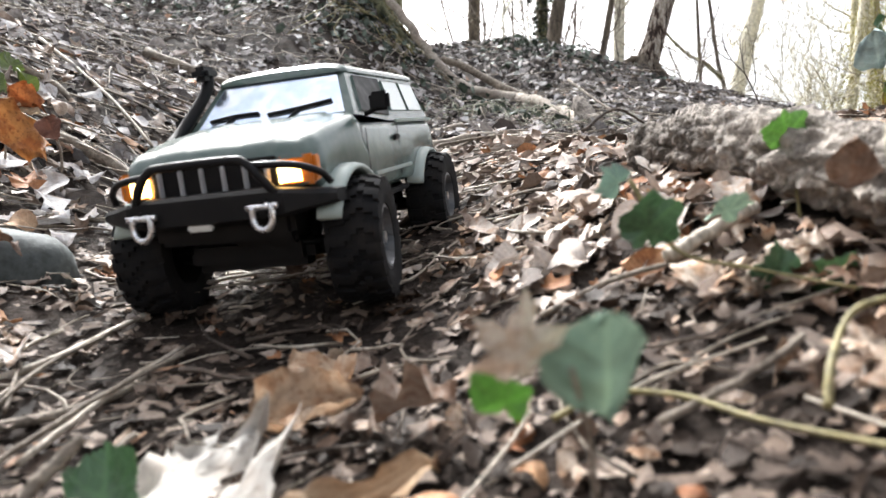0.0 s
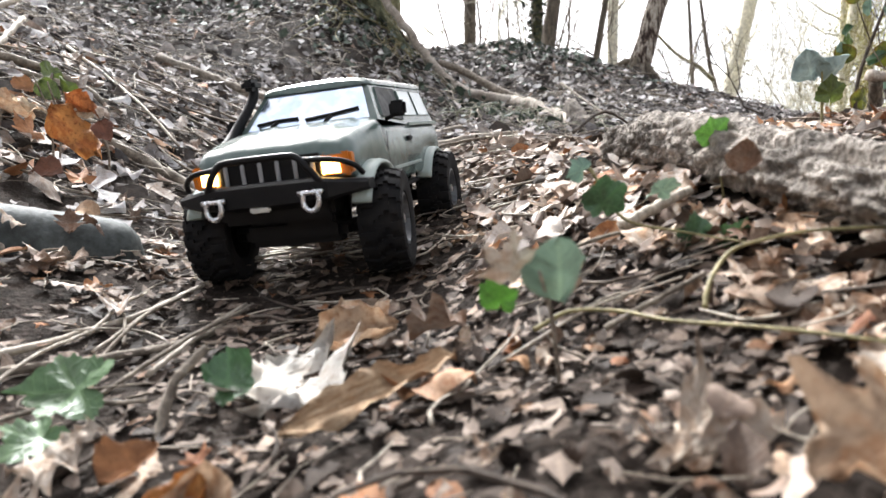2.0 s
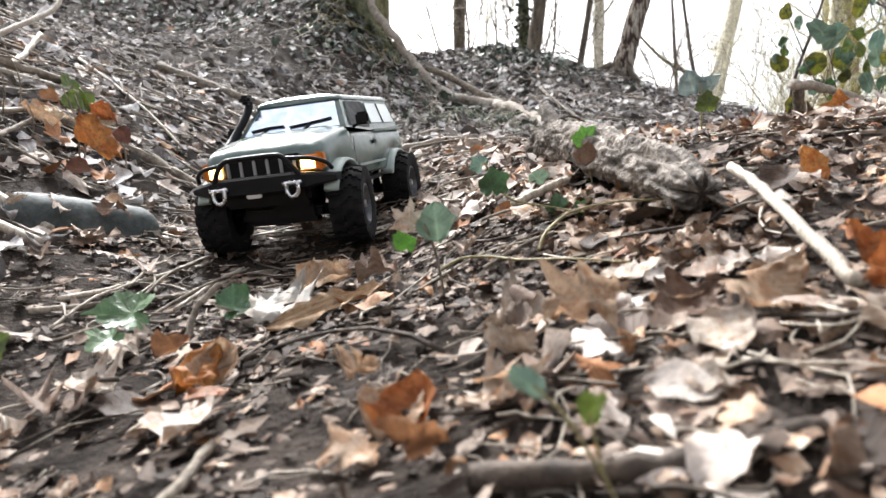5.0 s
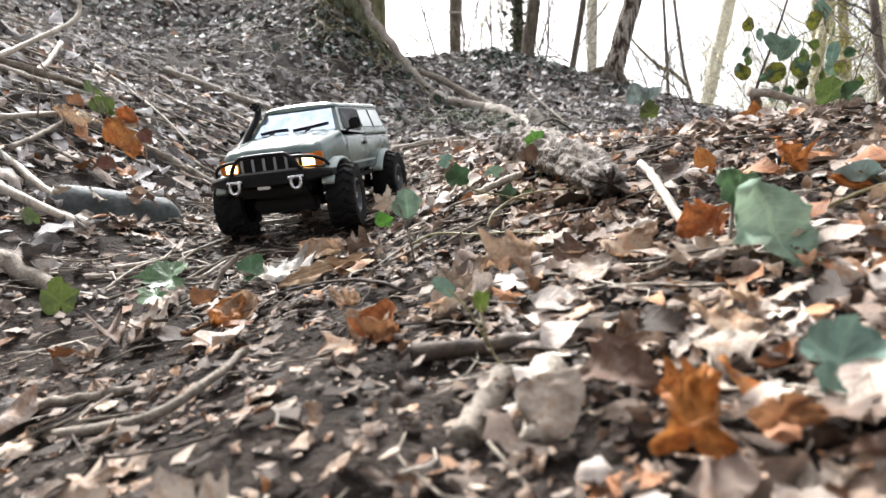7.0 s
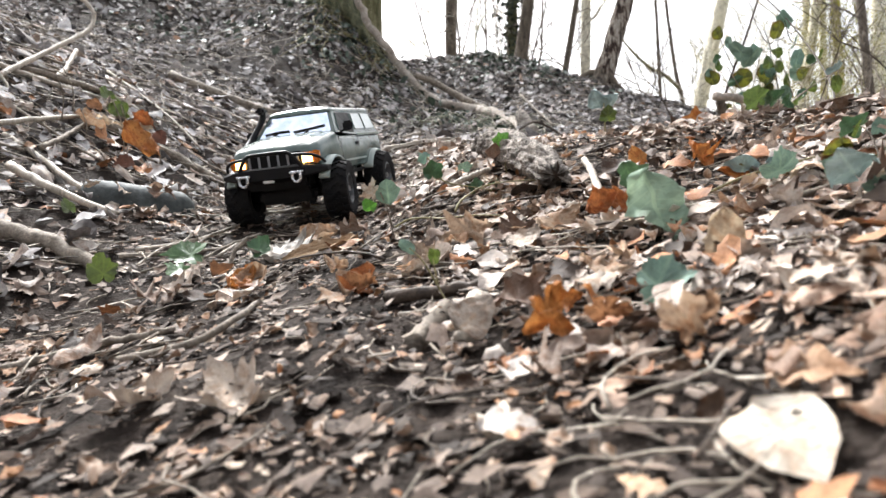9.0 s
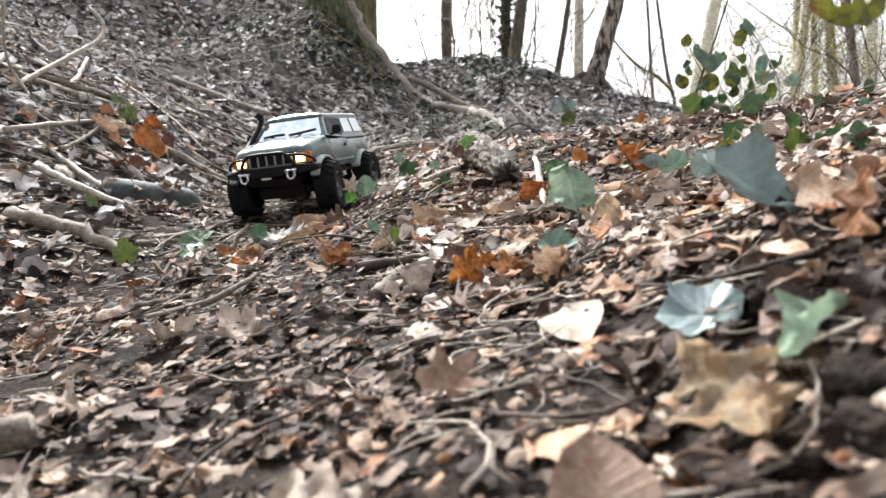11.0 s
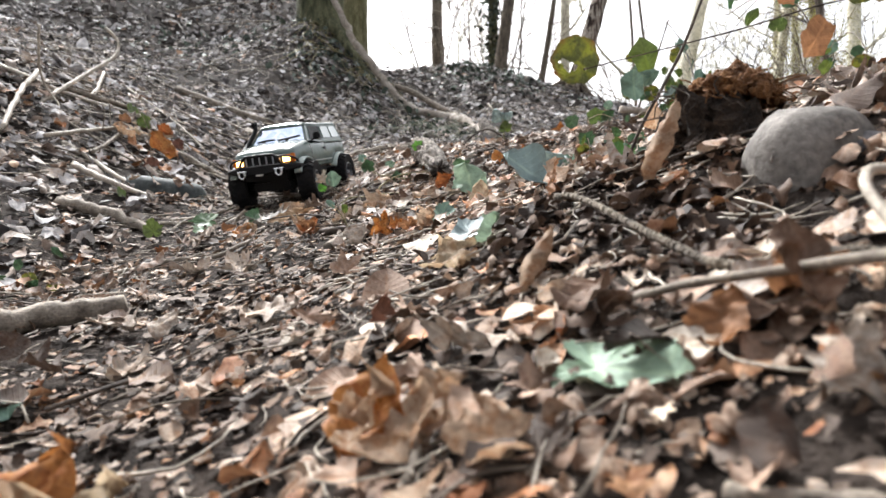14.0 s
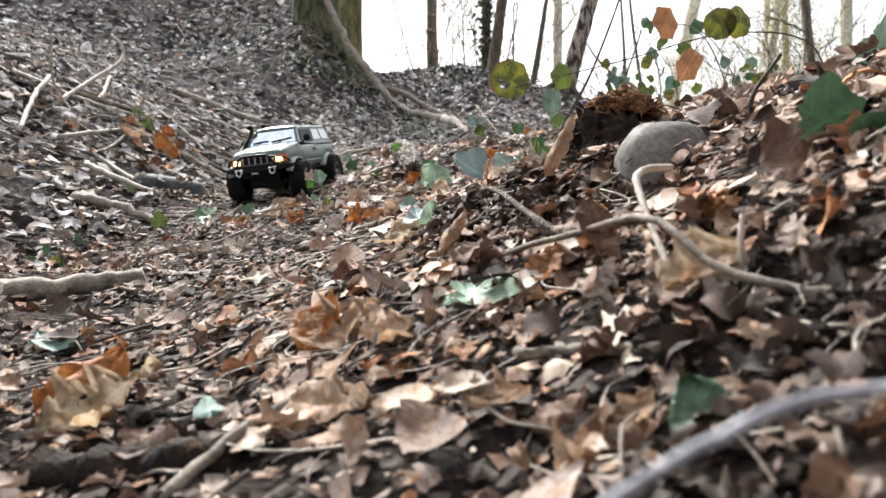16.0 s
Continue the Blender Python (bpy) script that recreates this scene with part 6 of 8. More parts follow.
sprig("seedling", "small seedling with two round green leaves", "seedling",
      [([(0.10, -0.10, g0(0.10, -0.10)), (0.09, -0.085, 0.0), (0.085, -0.08, 0.022)], 0.0008), ([(0.09, -0.085, 0.0), (0.078, -0.08, 0.02), (0.068, -0.075, 0.03)], 0.0008)],
      [(0.086, -0.08, 0.024, 0.017, 180, 60, 0, "round", MAT_BRAMBLE), (0.066, -0.075, 0.030, 0.017, 150, 60, 40, "round", MAT_IVY_PALE_SHEEN)], MAT_VINE, 4)
sprig("ivy_sprig", "ivy leaves low on the leafy bank", "ivy", [([(0.30, 0.05, g0(0.30, 0.05)), (0.36, 0.02, g0(0.36, 0.02) + 0.02), (0.42, 0.0, g0(0.42, 0) + 0.02)], 0.0015)],
      [(0.372, -0.02, g0(0.372, -0.02) + 0.028, 0.036, 170, 40, 10, "ivy", MAT_IVY_PALE_SHEEN), (0.40, -0.05, g0(0.40, -0.05) + 0.02, 0.034, 120, 35, -10, "ivy", MAT_IVY_PALE_SHEEN), (0.44, -0.01, g0(0.44, 0) + 0.03, 0.036, 200, 45, 0, "ivy", MAT_IVY)], MAT_VINE, 5)
sprig("ivy_sprig", "leaves with painted bluish sheen and a bright green one on one stem", "ivy", [([(0.385, 0.60, g0(0.385, 0.60)), (0.384, 0.598, 0.24), (0.380, 0.590, 0.282)], 0.0016)],
      [(0.368, 0.590, 0.286, 0.040, 150, 42, 14, "broad", MAT_BLUE_SHEEN), (0.394, 0.588, 0.284, 0.034, 215, 45, -14, "broad", MAT_BLUE_SHEEN), (0.386, 0.586, 0.258, 0.036, 180, 78, 0, "ivy", MAT_BRAMBLE)], MAT_VINE, 6)
rb = np.random.RandomState(9)
sprig("bramble", "bramble with four blotched green and rust leaves", "bramble",
      [([(0.372, -0.405, 0.01), (0.394, -0.41, 0.07), (0.43, -0.412, 0.137), (0.455, -0.413, 0.198), (0.47, -0.414, 0.24)], 0.0019),
       ([(0.70, -0.44, 0.10), (0.66, -0.46, 0.165), (0.56, -0.48, 0.168), (0.46, -0.44, 0.15), (0.35, -0.38, 0.135)], 0.0010),
       ([(0.535, -0.60, 0.03), (0.53, -0.598, 0.07), (0.55, -0.612, 0.108)], 0.0026)],
      [(0.346, -0.370, 0.146, 0.053, 180, 86, 10, "eaten", MAT_BLOTCH), (0.402, -0.403, 0.142, 0.038, 170, 82, 20, "round", MAT_BRAMBLE), (0.390, -0.408, 0.112, 0.032, 190, 80, 10, "round", MAT_IVY_PALE_SHEEN),
       (0.520, -0.480, 0.134, 0.044, 185, 84, -30, "round", MAT_RUST), (0.545, -0.499, 0.172, 0.036, 165, 84, -30, "round", MAT_BLOTCH), (0.566, -0.499, 0.174, 0.036, 195, 84, 30, "round", MAT_BLOTCH),
       (0.50, -0.47, 0.182, 0.042, 180, 86, 15, "round", MAT_RUST), (0.533, -0.47, 0.112, 0.015, 180, 60, 0, "round", MAT_BRAMBLE)], MAT_TWIG_DARK, 7)


def bramble_patch(cx, cy, spread, n_stems, n_leaves, tall, seed, label, size=(0.022, 0.045)):
    rg = np.random.RandomState(seed)
    stems, leaves = [], []
    for _ in range(n_stems):
        x, y = cx + rg.randn() * spread * 0.4, cy + rg.randn() * spread * 0.4
        a = rg.uniform(0, 6.28)
        L = spread * rg.uniform(0.6, 1.4)
        z = g0(x, y)
        h = tall * rg.uniform(0.6, 1.1)
        pts = [(x, y, z), (x + np.cos(a) * L * 0.35, y + np.sin(a) * L * 0.35, z + h * 0.8), (x + np.cos(a) * L * 0.75, y + np.sin(a) * L * 0.75, z + h), (x + np.cos(a) * L * 1.1, y + np.sin(a) * L * 1.1, z + h * 0.7)]
        stems.append((pts, 0.0009))
        line = spline(pts, 20)
        for _ in range(n_leaves // n_stems):
            p = line[rg.randint(5, 20)] + rg.randn(3) * 0.014
            p[2] = max(p[2], g0(p[0], p[1]) + 0.01)
            mat = (MAT_BRAMBLE, MAT_IVY, MAT_IVY, MAT_IVY_PALE_SHEEN, MAT_BLOTCH)[rg.randint(5)]
            leaves.append((p[0], p[1], p[2], rg.uniform(*size), 180 + rg.uniform(-50, 50), rg.uniform(20, 75), rg.uniform(-40, 40), "round" if rg.rand() < 0.9 else "ivy", mat))
    return sprig("bramble", label, "bramble", stems, leaves, MAT_TWIG, seed)


sprig("bramble", "low bramble with dark lobed leaves on the bank", "bramble",
      [([(0.62, 0.50, g0(0.62, 0.50)), (0.60, 0.46, 0.22), (0.567, 0.412, 0.236)], 0.0014), ([(0.62, 0.50, g0(0.62, 0.50)), (0.70, 0.55, 0.29), (0.775, 0.58, 0.335), (0.80, 0.62, 0.34)], 0.0014),
       ([(0.70, 0.55, 0.29), (0.75, 0.66, 0.31), (0.796, 0.76, 0.315)], 0.001)],
      [(0.560, 0.412, 0.248, 0.046, 175, 62, 8, "ivy", MAT_BRAMBLE), (0.580, 0.41, 0.245, 0.042, 205, 60, -12, "ivy", MAT_IVY), (0.796, 0.76, 0.311, 0.030, 180, 70, 10, "round", MAT_BRAMBLE),
       (0.774, 0.583, 0.338, 0.034, 170, 55, 0, "ivy", MAT_BLUE_SHEEN), (0.776, 0.58, 0.312, 0.034, 185, 75, 20, "round", MAT_BRAMBLE), (0.66, 0.52, 0.262, 0.026, 150, 60, 0, "round", MAT_IVY), (0.72, 0.60, 0.29, 0.024, 200, 65, 0, "round", MAT_BRAMBLE)], MAT_TWIG, 31, 25)
sprig("bramble", "ivy and bramble leaves over the brown leaves", "bramble",
      [([(0.44, -0.06, g0(0.44, -0.06)), (0.47, -0.10, 0.10), (0.50, -0.19, 0.08), (0.47, -0.25, 0.055)], 0.0012), ([(0.40, 0.04, g0(0.40, 0.04)), (0.385, 0.058, 0.105), (0.37, 0.05, 0.108)], 0.0012)],
      [(0.376, 0.056, 0.104, 0.036, 150, 40, 10, "broad", MAT_BLUE_SHEEN), (0.401, 0.054, 0.101, 0.034, 215, 42, -14, "broad", MAT_BLUE_SHEEN), (0.398, 0.030, 0.095, 0.034, 200, 30, -8, "broad", MAT_SAGE), (0.365, -0.13, 0.080, 0.038, 140, 30, 10, "broad", MAT_BLUE_SHEEN), (0.388, -0.125, 0.070, 0.036, 220, 35, -8, "ivy", MAT_IVY_PALE_SHEEN),
       (0.482, -0.112, 0.099, 0.044, 175, 55, 0, "ivy", MAT_IVY), (0.462, -0.092, 0.102, 0.034, 150, 60, 20, "ivy", MAT_BRAMBLE), (0.491, -0.192, 0.080, 0.034, 190, 50, -15, "ivy", MAT_IVY), (0.474, -0.242, 0.064, 0.036, 170, 48, 8, "ivy", MAT_BRAMBLE), (0.443, -0.241, 0.056, 0.026, 200, 45, 0, "ivy", MAT_IVY),
       (0.438, 0.008, 0.112, 0.030, 185, 60, 0, "round", MAT_BLOTCH), (0.537, 0.12, 0.112, 0.044, 170, 40, 0, "broad", MAT_BLUE_SHEEN), (0.556, 0.20, 0.156, 0.048, 130, 35, 0, "round", MAT_BLUE_SHEEN), (0.566, 0.20, 0.142, 0.036, 190, 60, 0, "round", MAT_BLOTCH), (0.447, -0.292, 0.108, 0.040, 190, 70, 10, "round", MAT_TAN)], MAT_VINE, 38, 20)
bramble_patch(0.50, -0.05, 0.09, 3, 12, 0.05, 35, "creeping bramble leaves between the brown leaves", (0.014, 0.022))
bramble_patch(0.74, -0.22, 0.12, 4, 18, 0.10, 32, "creeping ivy and bramble leaves on the bank", (0.016, 0.028))
sprig("bramble", "tall arching bramble with drooping dark green leaves", "bramble",
      [([(0.80, 0.62, g0(0.80, 0.62)), (0.98, 0.956, 0.417), (1.08, 1.25, 0.60), (1.126, 1.50, 0.779), (1.12, 1.66, 0.90)], 0.0028), ([(0.99, 1.555, g0(0.99, 1.555)), (1.0, 1.56, 0.50), (1.03, 1.555, 0.60), (1.067, 1.55, 0.70), (1.12, 1.56, 0.85)], 0.005),
       ([(1.03, 1.555, 0.60), (0.99, 1.52, 0.64), (0.955, 1.50, 0.70)], 0.0016), ([(1.10, 1.38, 0.69), (1.16, 1.45, 0.65), (1.25, 1.46, 0.64)], 0.0014), ([(1.02, 1.05, 0.49), (1.09, 1.25, 0.52), (1.17, 1.45, 0.57)], 0.0016)],
      [(1.108, 1.40, 0.700, 0.076, 175, 50, 10, "round", MAT_IVY_PALE_SHEEN), (1.085, 1.39, 0.665, 0.060, 190, 76, 15, "round", MAT_BLOTCH), (1.108, 1.452, 0.623, 0.062, 165, 60, -10, "round", MAT_BRAMBLE), (1.168, 1.451, 0.647, 0.050, 190, 65, 25, "round", MAT_IVY),
       (0.936, 1.30, 0.575, 0.095, 150, 82, 25, "round", MAT_IVY_PALE_SHEEN), (0.960, 1.29, 0.560, 0.080, 200, 84, 10, "round", MAT_IVY_PALE_SHEEN), (0.961, 1.504, 0.693, 0.045, 175, 70, 30, "round", MAT_BLOTCH), (1.035, 1.504, 0.555, 0.068, 180, 78, 20, "round", MAT_BLOTCH), (1.01, 1.50, 0.547, 0.06, 165, 75, -30, "round", MAT_IVY),
       (1.124, 1.52, 0.540, 0.085, 180, 70, 5, "round", MAT_IVY), (1.118, 1.50, 0.568, 0.070, 180, 40, 0, "round", MAT_IVY_PALE_SHEEN), (1.175, 1.501, 0.549, 0.065, 185, 84, -5, "round", MAT_BRAMBLE), (0.945, 1.52, 0.560, 0.055, 180, 80, -25, "round", MAT_BLOTCH), (0.935, 1.515, 0.575, 0.03, 150, 75, 0, "round", MAT_IVY_PALE_SHEEN),
       (1.189, 1.351, 0.583, 0.050, 180, 70, 40, "round", MAT_BRAMBLE), (0.938, 1.057, 0.391, 0.034, 180, 60, 0, "round", MAT_IVY), (1.054, 1.154, 0.447, 0.04, 170, 70, 20, "round", MAT_BRAMBLE), (0.994, 1.504, 0.664, 0.04, 185, 75, 0, "round", MAT_IVY_PALE_SHEEN), (1.22, 1.46, 0.60, 0.045, 160, 65, 0, "round", MAT_IVY), (1.09, 1.52, 0.47, 0.04, 180, 70, 0, "round", MAT_BRAMBLE)], MAT_TWIG_DARK, 33, 45)
rt = np.random.RandomState(47)
tangle = [(rt.uniform(0.97, 1.26), rt.uniform(1.42, 1.60), rt.uniform(0.46, 0.68), rt.uniform(0.035, 0.07), rt.uniform(140, 220), rt.uniform(55, 85), rt.uniform(-30, 30), "round", (MAT_BRAMBLE, MAT_IVY, MAT_IVY_PALE_SHEEN, MAT_BLOTCH)[k % 4]) for k in range(16)]
sprig("bramble", "low tangle of bramble leaves below a tall stem", "bramble", [([(1.0, 1.5, g0(1.0, 1.5)), (1.06, 1.5, 0.52), (1.10, 1.52, 0.66)], 0.002), ([(1.22, 1.5, g0(1.22, 1.5)), (1.18, 1.5, 0.52), (1.14, 1.5, 0.64)], 0.002), ([(1.10, 1.5, g0(1.10, 1.5)), (1.04, 1.5, 0.50), (0.98, 1.5, 0.60)], 0.002)], tangle, MAT_TWIG, 48)
stick("stump", "dark leaning stub of a cut sapling", [(0.945, 1.42, g0(0.945, 1.42) - 0.02), (0.91, 1.35, 0.39), (0.874, 1.288, 0.440)], 0.015, 0.013, MAT_TRUNK, category="stump", seed=79)
stick("branch", "short pale cut branch resting on a stub", [(0.855, 1.283, 0.452), (0.93, 1.30, 0.448), (1.05, 1.34, 0.428)], 0.012, 0.010, MAT_BRANCH, category="branch", seed=80)
bramble_patch(-0.36, -0.10, 0.06, 3, 10, 0.03, 36, "small green plant beside the trail", (0.018, 0.03))
sprig("ivy_leaf_pair", "large dark green ivy leaves over the leaf bank", "ivy", [([(0.489, -0.762, g0(0.489, -0.762)), (0.489, -0.779, 0.017)], 0.0012), ([(0.50, -0.72, g0(0.50, -0.72)), (0.535, -0.70, 0.03), (0.57, -0.665, 0.045)], 0.0014), ([(0.52, -0.74, g0(0.52, -0.74)), (0.55, -0.70, 0.02), (0.552, -0.68, 0.05)], 0.0012)],
      [(0.489, -0.782, 0.017, 0.046, 172, 52, 15, "ivy", MAT_IVY), (0.498, -0.812, -0.001, 0.036, 200, 55, -10, "ivy", MAT_IVY), (0.64, -0.60, 0.112, 0.045, 190, 50, 0, "ivy", MAT_IVY_PALE_SHEEN), (0.50, -0.70, -0.005, 0.022, 100, 30, 0, "ivy", MAT_IVY_PALE_SHEEN)], MAT_VINE, 8)


# ---------------------------------------------------------------- stone, rotten stump and second log on the right bank
def blob(cx, cy, cz, sx, sy, sz, seed, rough, nu=28, nv=18, power=0.8):
    rg = np.random.RandomState(seed)
    th, ph = np.meshgrid(np.linspace(0, 2 * np.pi, nu, endpoint=False), np.linspace(-np.pi / 2, np.pi / 2, nv), indexing="ij")
    f = lambda c: np.sign(c) * np.abs(c) ** power
    d = np.stack([f(np.cos(ph)) * f(np.cos(th)), f(np.cos(ph)) * f(np.sin(th)), f(np.sin(ph))], -1)
    off = rg.uniform(0, 50, 3)
    k = 1 + rough * (value_noise(d[..., 0] * 2.2 + off[0] + d[..., 2], d[..., 1] * 2.2 + off[1]) + 0.5 * value_noise(d[..., 0] * 6 + off[1], d[..., 2] * 6 + d[..., 1] * 5 + off[2]))
    v = d * k[..., None] * np.array([sx, sy, sz]) + np.array([cx, cy, cz])
    i, j = np.meshgrid(np.arange(nu), np.arange(nv - 1), indexing="ij")
    a, b = i * nv + j, ((i + 1) % nu) * nv + j
    fs = np.concatenate([np.stack([a, b, b + 1], -1).reshape(-1, 3), np.stack([a, b + 1, a + 1], -1).reshape(-1, 3)])
    return v.reshape(-1, 3), fs


def stone():
    root = thing("stone", "rounded sandy grey stone with a dark stain among leaves", "stone")
    v, f = blob(0, 0, 0, 0.043, 0.036, 0.050, 2, 0.07)
    part("stone_body", mesh_of("stone_body", v, f, MAT_STONE), root)
    v, f = blob(0.021, -0.0315, 0.022, 0.014, 0.0052, 0.008, 5, 0.5, 16, 10)
    part("stain", mesh_of("stain", v, f, MAT_STAIN), root, "dark grey stain")
    root.matrix_world = pose(0.460, -0.575, 0.006, 6, -4, 12)


stone()


def rotten_stump():
    rg = np.random.RandomState(6)
    root = thing("rotten_stump", "crumbling dark rotten wood with an orange-brown top", "stump")
    v, f = blob(0.428, -0.485, 0.045, 0.034, 0.03, 0.042, 12, 0.7, 40, 26)
    v = v + rg.randn(*v.shape) * 0.0022
    part("rotten_core", mesh_of("rotten_core", v, f, MAT_ROT, smooth=False), root)
    top = []
    for _ in range(150):
        a, d = rg.uniform(0, 6.28), rg.rand() ** 0.6
        c = np.array([0.447 + np.cos(a) * 0.036 * d, -0.493 + np.sin(a) * 0.028 * d, 0.083 + 0.016 * (1 - d) + rg.uniform(-0.006, 0.006)])
        k = rg.uniform(0.002, 0.0075)
        top.append(blob(*c, k, k * rg.uniform(0.6, 1.3), k * rg.uniform(0.5, 1.1), rg.randint(1000), 1.1, 9, 7))
    for _ in range(170):
        a, d = rg.uniform(0, 6.28), rg.rand() ** 0.5
        p = np.array([0.447 + np.cos(a) * 0.036 * d, -0.493 + np.sin(a) * 0.028 * d, 0.084 + 0.012 * (1 - d)])
        q = p + rg.randn(3) * np.array([0.010, 0.010, 0.006]) + np.array([np.cos(a) * 0.006, np.sin(a) * 0.006, -0.004])
        top.append(tube(spline([p, (p + q) / 2 + rg.randn(3) * 0.003, q], 5), np.linspace(0.0011, 0.0005, 5), 4))
    v, f, _ = join(top)
    part("crumbled_top", mesh_of("crumbled_top", v, f, MAT_ROT_ORANGE), root, "orange-brown crumbling wood fibres")
    out = []
    for _ in range(150):
        a, h = rg.uniform(0, 6.28), rg.uniform(0.0, 0.09)
        p = np.array([0.428 + np.cos(a) * 0.034, -0.487 + np.sin(a) * 0.03, h])
        q = p + np.array([np.cos(a), np.sin(a), 0]) * rg.uniform(0.003, 0.016) + np.array([rg.randn() * 0.008, rg.randn() * 0.008, rg.uniform(-0.02, 0.012)])
        out.append(tube(spline([p, (p + q) / 2 + rg.randn(3) * 0.003, q], 5), np.linspace(0.0009, 0.0004, 5), 4))
    v, f, _ = join(out)
    part("fibre_fringe", mesh_of("fibre_fringe", v, f, MAT_TWIG_DARK), root)


rotten_stump()


def peeling_log():
    rg = np.random.RandomState(16)
    root = thing("peeling_log", "pale fallen log with peeling bark behind the stone", "log")
    n = 30
    p = spline([(0.455, -0.36, 0.052), (0.53, -0.42, 0.062), (0.62, -0.50, 0.066), (0.74, -0.60, 0.085)], n)
    v, f = tube(p, np.full(n, 0.026), 22, 0.06, rg)
    part("wood", mesh_of("wood", v, f, MAT_TWIG_PALE), root)
    for k in range(14):
        b = blade("scrap", rg, 6, 4, rg.uniform(0.5, 2), 0.3)
        q = p[rg.randint(1, n - 1)]
        m = mesh_of("bark_flake", b[0] * rg.uniform(0.025, 0.045), b[1], MAT_BRANCH, b[2])
        part("bark_flake", m, root, at=pose(q[0] + rg.randn() * 0.008, q[1] - 0.012, q[2] + 0.024 + rg.rand() * 0.004, rg.uniform(0, 45), rg.uniform(-30, 30), rg.uniform(0, 360)))


peeling_log()


def soil_clods(n, cx, cy, spread, size, seed):
    rg = np.random.RandomState(seed)
    out = []
    for _ in range(n):
        x, y, s = cx + rg.randn() * spread, cy + rg.randn() * spread, rg.uniform(*size)
        out.append(blob(x, y, g0(x, y) + s * 0.3, s, s * rg.uniform(0.7, 1.2), s * rg.uniform(0.4, 0.8), rg.randint(1000), 0.9, 12, 8))
    return out


# The first three heaps also supply the dark of shade on the bank.
v, f, _ = join(soil_clods(60, 0.31, -0.44, 0.035, (0.004, 0.013), 41) + soil_clods(60, 0.29, -0.56, 0.04, (0.003, 0.010), 42) + soil_clods(80, 0.41, -0.92, 0.05, (0.003, 0.010), 43)
               + soil_clods(110, -0.05, 0.22, 0.10, (0.002, 0.006), 44) + soil_clods(140, 0.02, -0.35, 0.12, (0.002, 0.006), 45) + soil_clods(140, 0.10, -0.70, 0.10, (0.002, 0.006), 46))
thing("soil_crumbs", "dark crumbly soil clods on the trail, and for shade on the bank", "soil", mesh_of("soil_crumbs", v, f, MAT_SOIL, smooth=False), kind="stuff")


# ---------------------------------------------------------------- trees
def limb_points(start, direction, length, n, rg, wander=0.1, rise=0.1):
    p, d = [np.array(start, float)], np.array(direction, float)
    d /= np.linalg.norm(d)
    for _ in range(n - 1):
        d = d + rg.randn(3) * wander + np.array([0, 0, rise])
        d /= np.linalg.norm(d)
        p.append(p[-1] + d * length / (n - 1))
    return np.array(p)


def twiggy(start, direction, length, radius, depth, rg, out, kids=4, wander=0.12):
    p = limb_points(start, direction, length, 8, rg, wander, 0.04)
    out.append(tube(p, np.linspace(radius, radius * 0.35, 8), 5 if depth > 1 else 4))
    ends = [p[-1]]
    if depth:
        for _ in range(kids):
            k = rg.randint(2, 7)
            d = p[k] - p[k - 1]
            d = d / np.linalg.norm(d) + rg.randn(3) * 0.65
            ends += twiggy(p[k], d, length * rg.uniform(0.35, 0.6), radius * 0.5, depth - 1, rg, out, kids, wander)
    return ends


def tree(name, label, foot, top, r0, r1, mat, seed, limbs=5, bend=0.04, flare=1.6, limb_len=0.9, rough=0.06, roots=0, sides=14, height_from=0.35):
    rg = np.random.RandomState(seed)
    root = thing(name, label, "tree")
    foot, top = np.array(foot, float), np.array(top, float)
    n = 26
    u = np.linspace(0, 1, n)
    L = np.linalg.norm(top - foot)
    p = foot + u[:, None] * (top - foot) + bend * L * np.stack([np.sin(u * 3.3 + seed) - np.sin(seed), np.cos(u * 2.7 + seed) - np.cos(seed), 0 * u], 1) * u[:, None] * 0.5
    r = r0 + (r1 - r0) * u
    r = r * (1 + (flare - 1) * np.exp(-u * L / (2.2 * r0)))
    v, f = tube(p, r, sides, rough, rg)
    part("trunk", mesh_of("trunk", v, f, mat), root)
    for k in range(roots):
        a = k * 2 * np.pi / roots + rg.uniform(-0.3, 0.3)
        e = foot + np.array([np.cos(a), np.sin(a), 0]) * r0 * rg.uniform(2.2, 3.6)
        e[2] = g0(e[0], e[1]) - 0.03
        q = spline([foot + np.array([np.cos(a), np.sin(a), 0]) * r0 * 0.7 + np.array([0, 0, r0 * 1.5]), (foot + e) / 2 + np.array([0, 0, r0 * 1.1]), e], 9)
        v, f = tube(q, np.linspace(r0 * 0.5, r0 * 0.2, 9), 8, 0.12, rg)
        part("root", mesh_of("root", v, f, MAT_TRUNK if roots > 3 else mat), root)
    for k in range(limbs):
        j = rg.randint(int(n * height_from), n)
        a = rg.uniform(0, 2 * np.pi)
        out = []
        twiggy(p[j], (np.cos(a), np.sin(a), 0.6), limb_len * rg.uniform(0.6, 1.3), r1 * 0.35, 2, rg, out, 4)
        v, f, _ = join(out)
        part("limb", mesh_of("limb", v, f, mat), root)
    return root


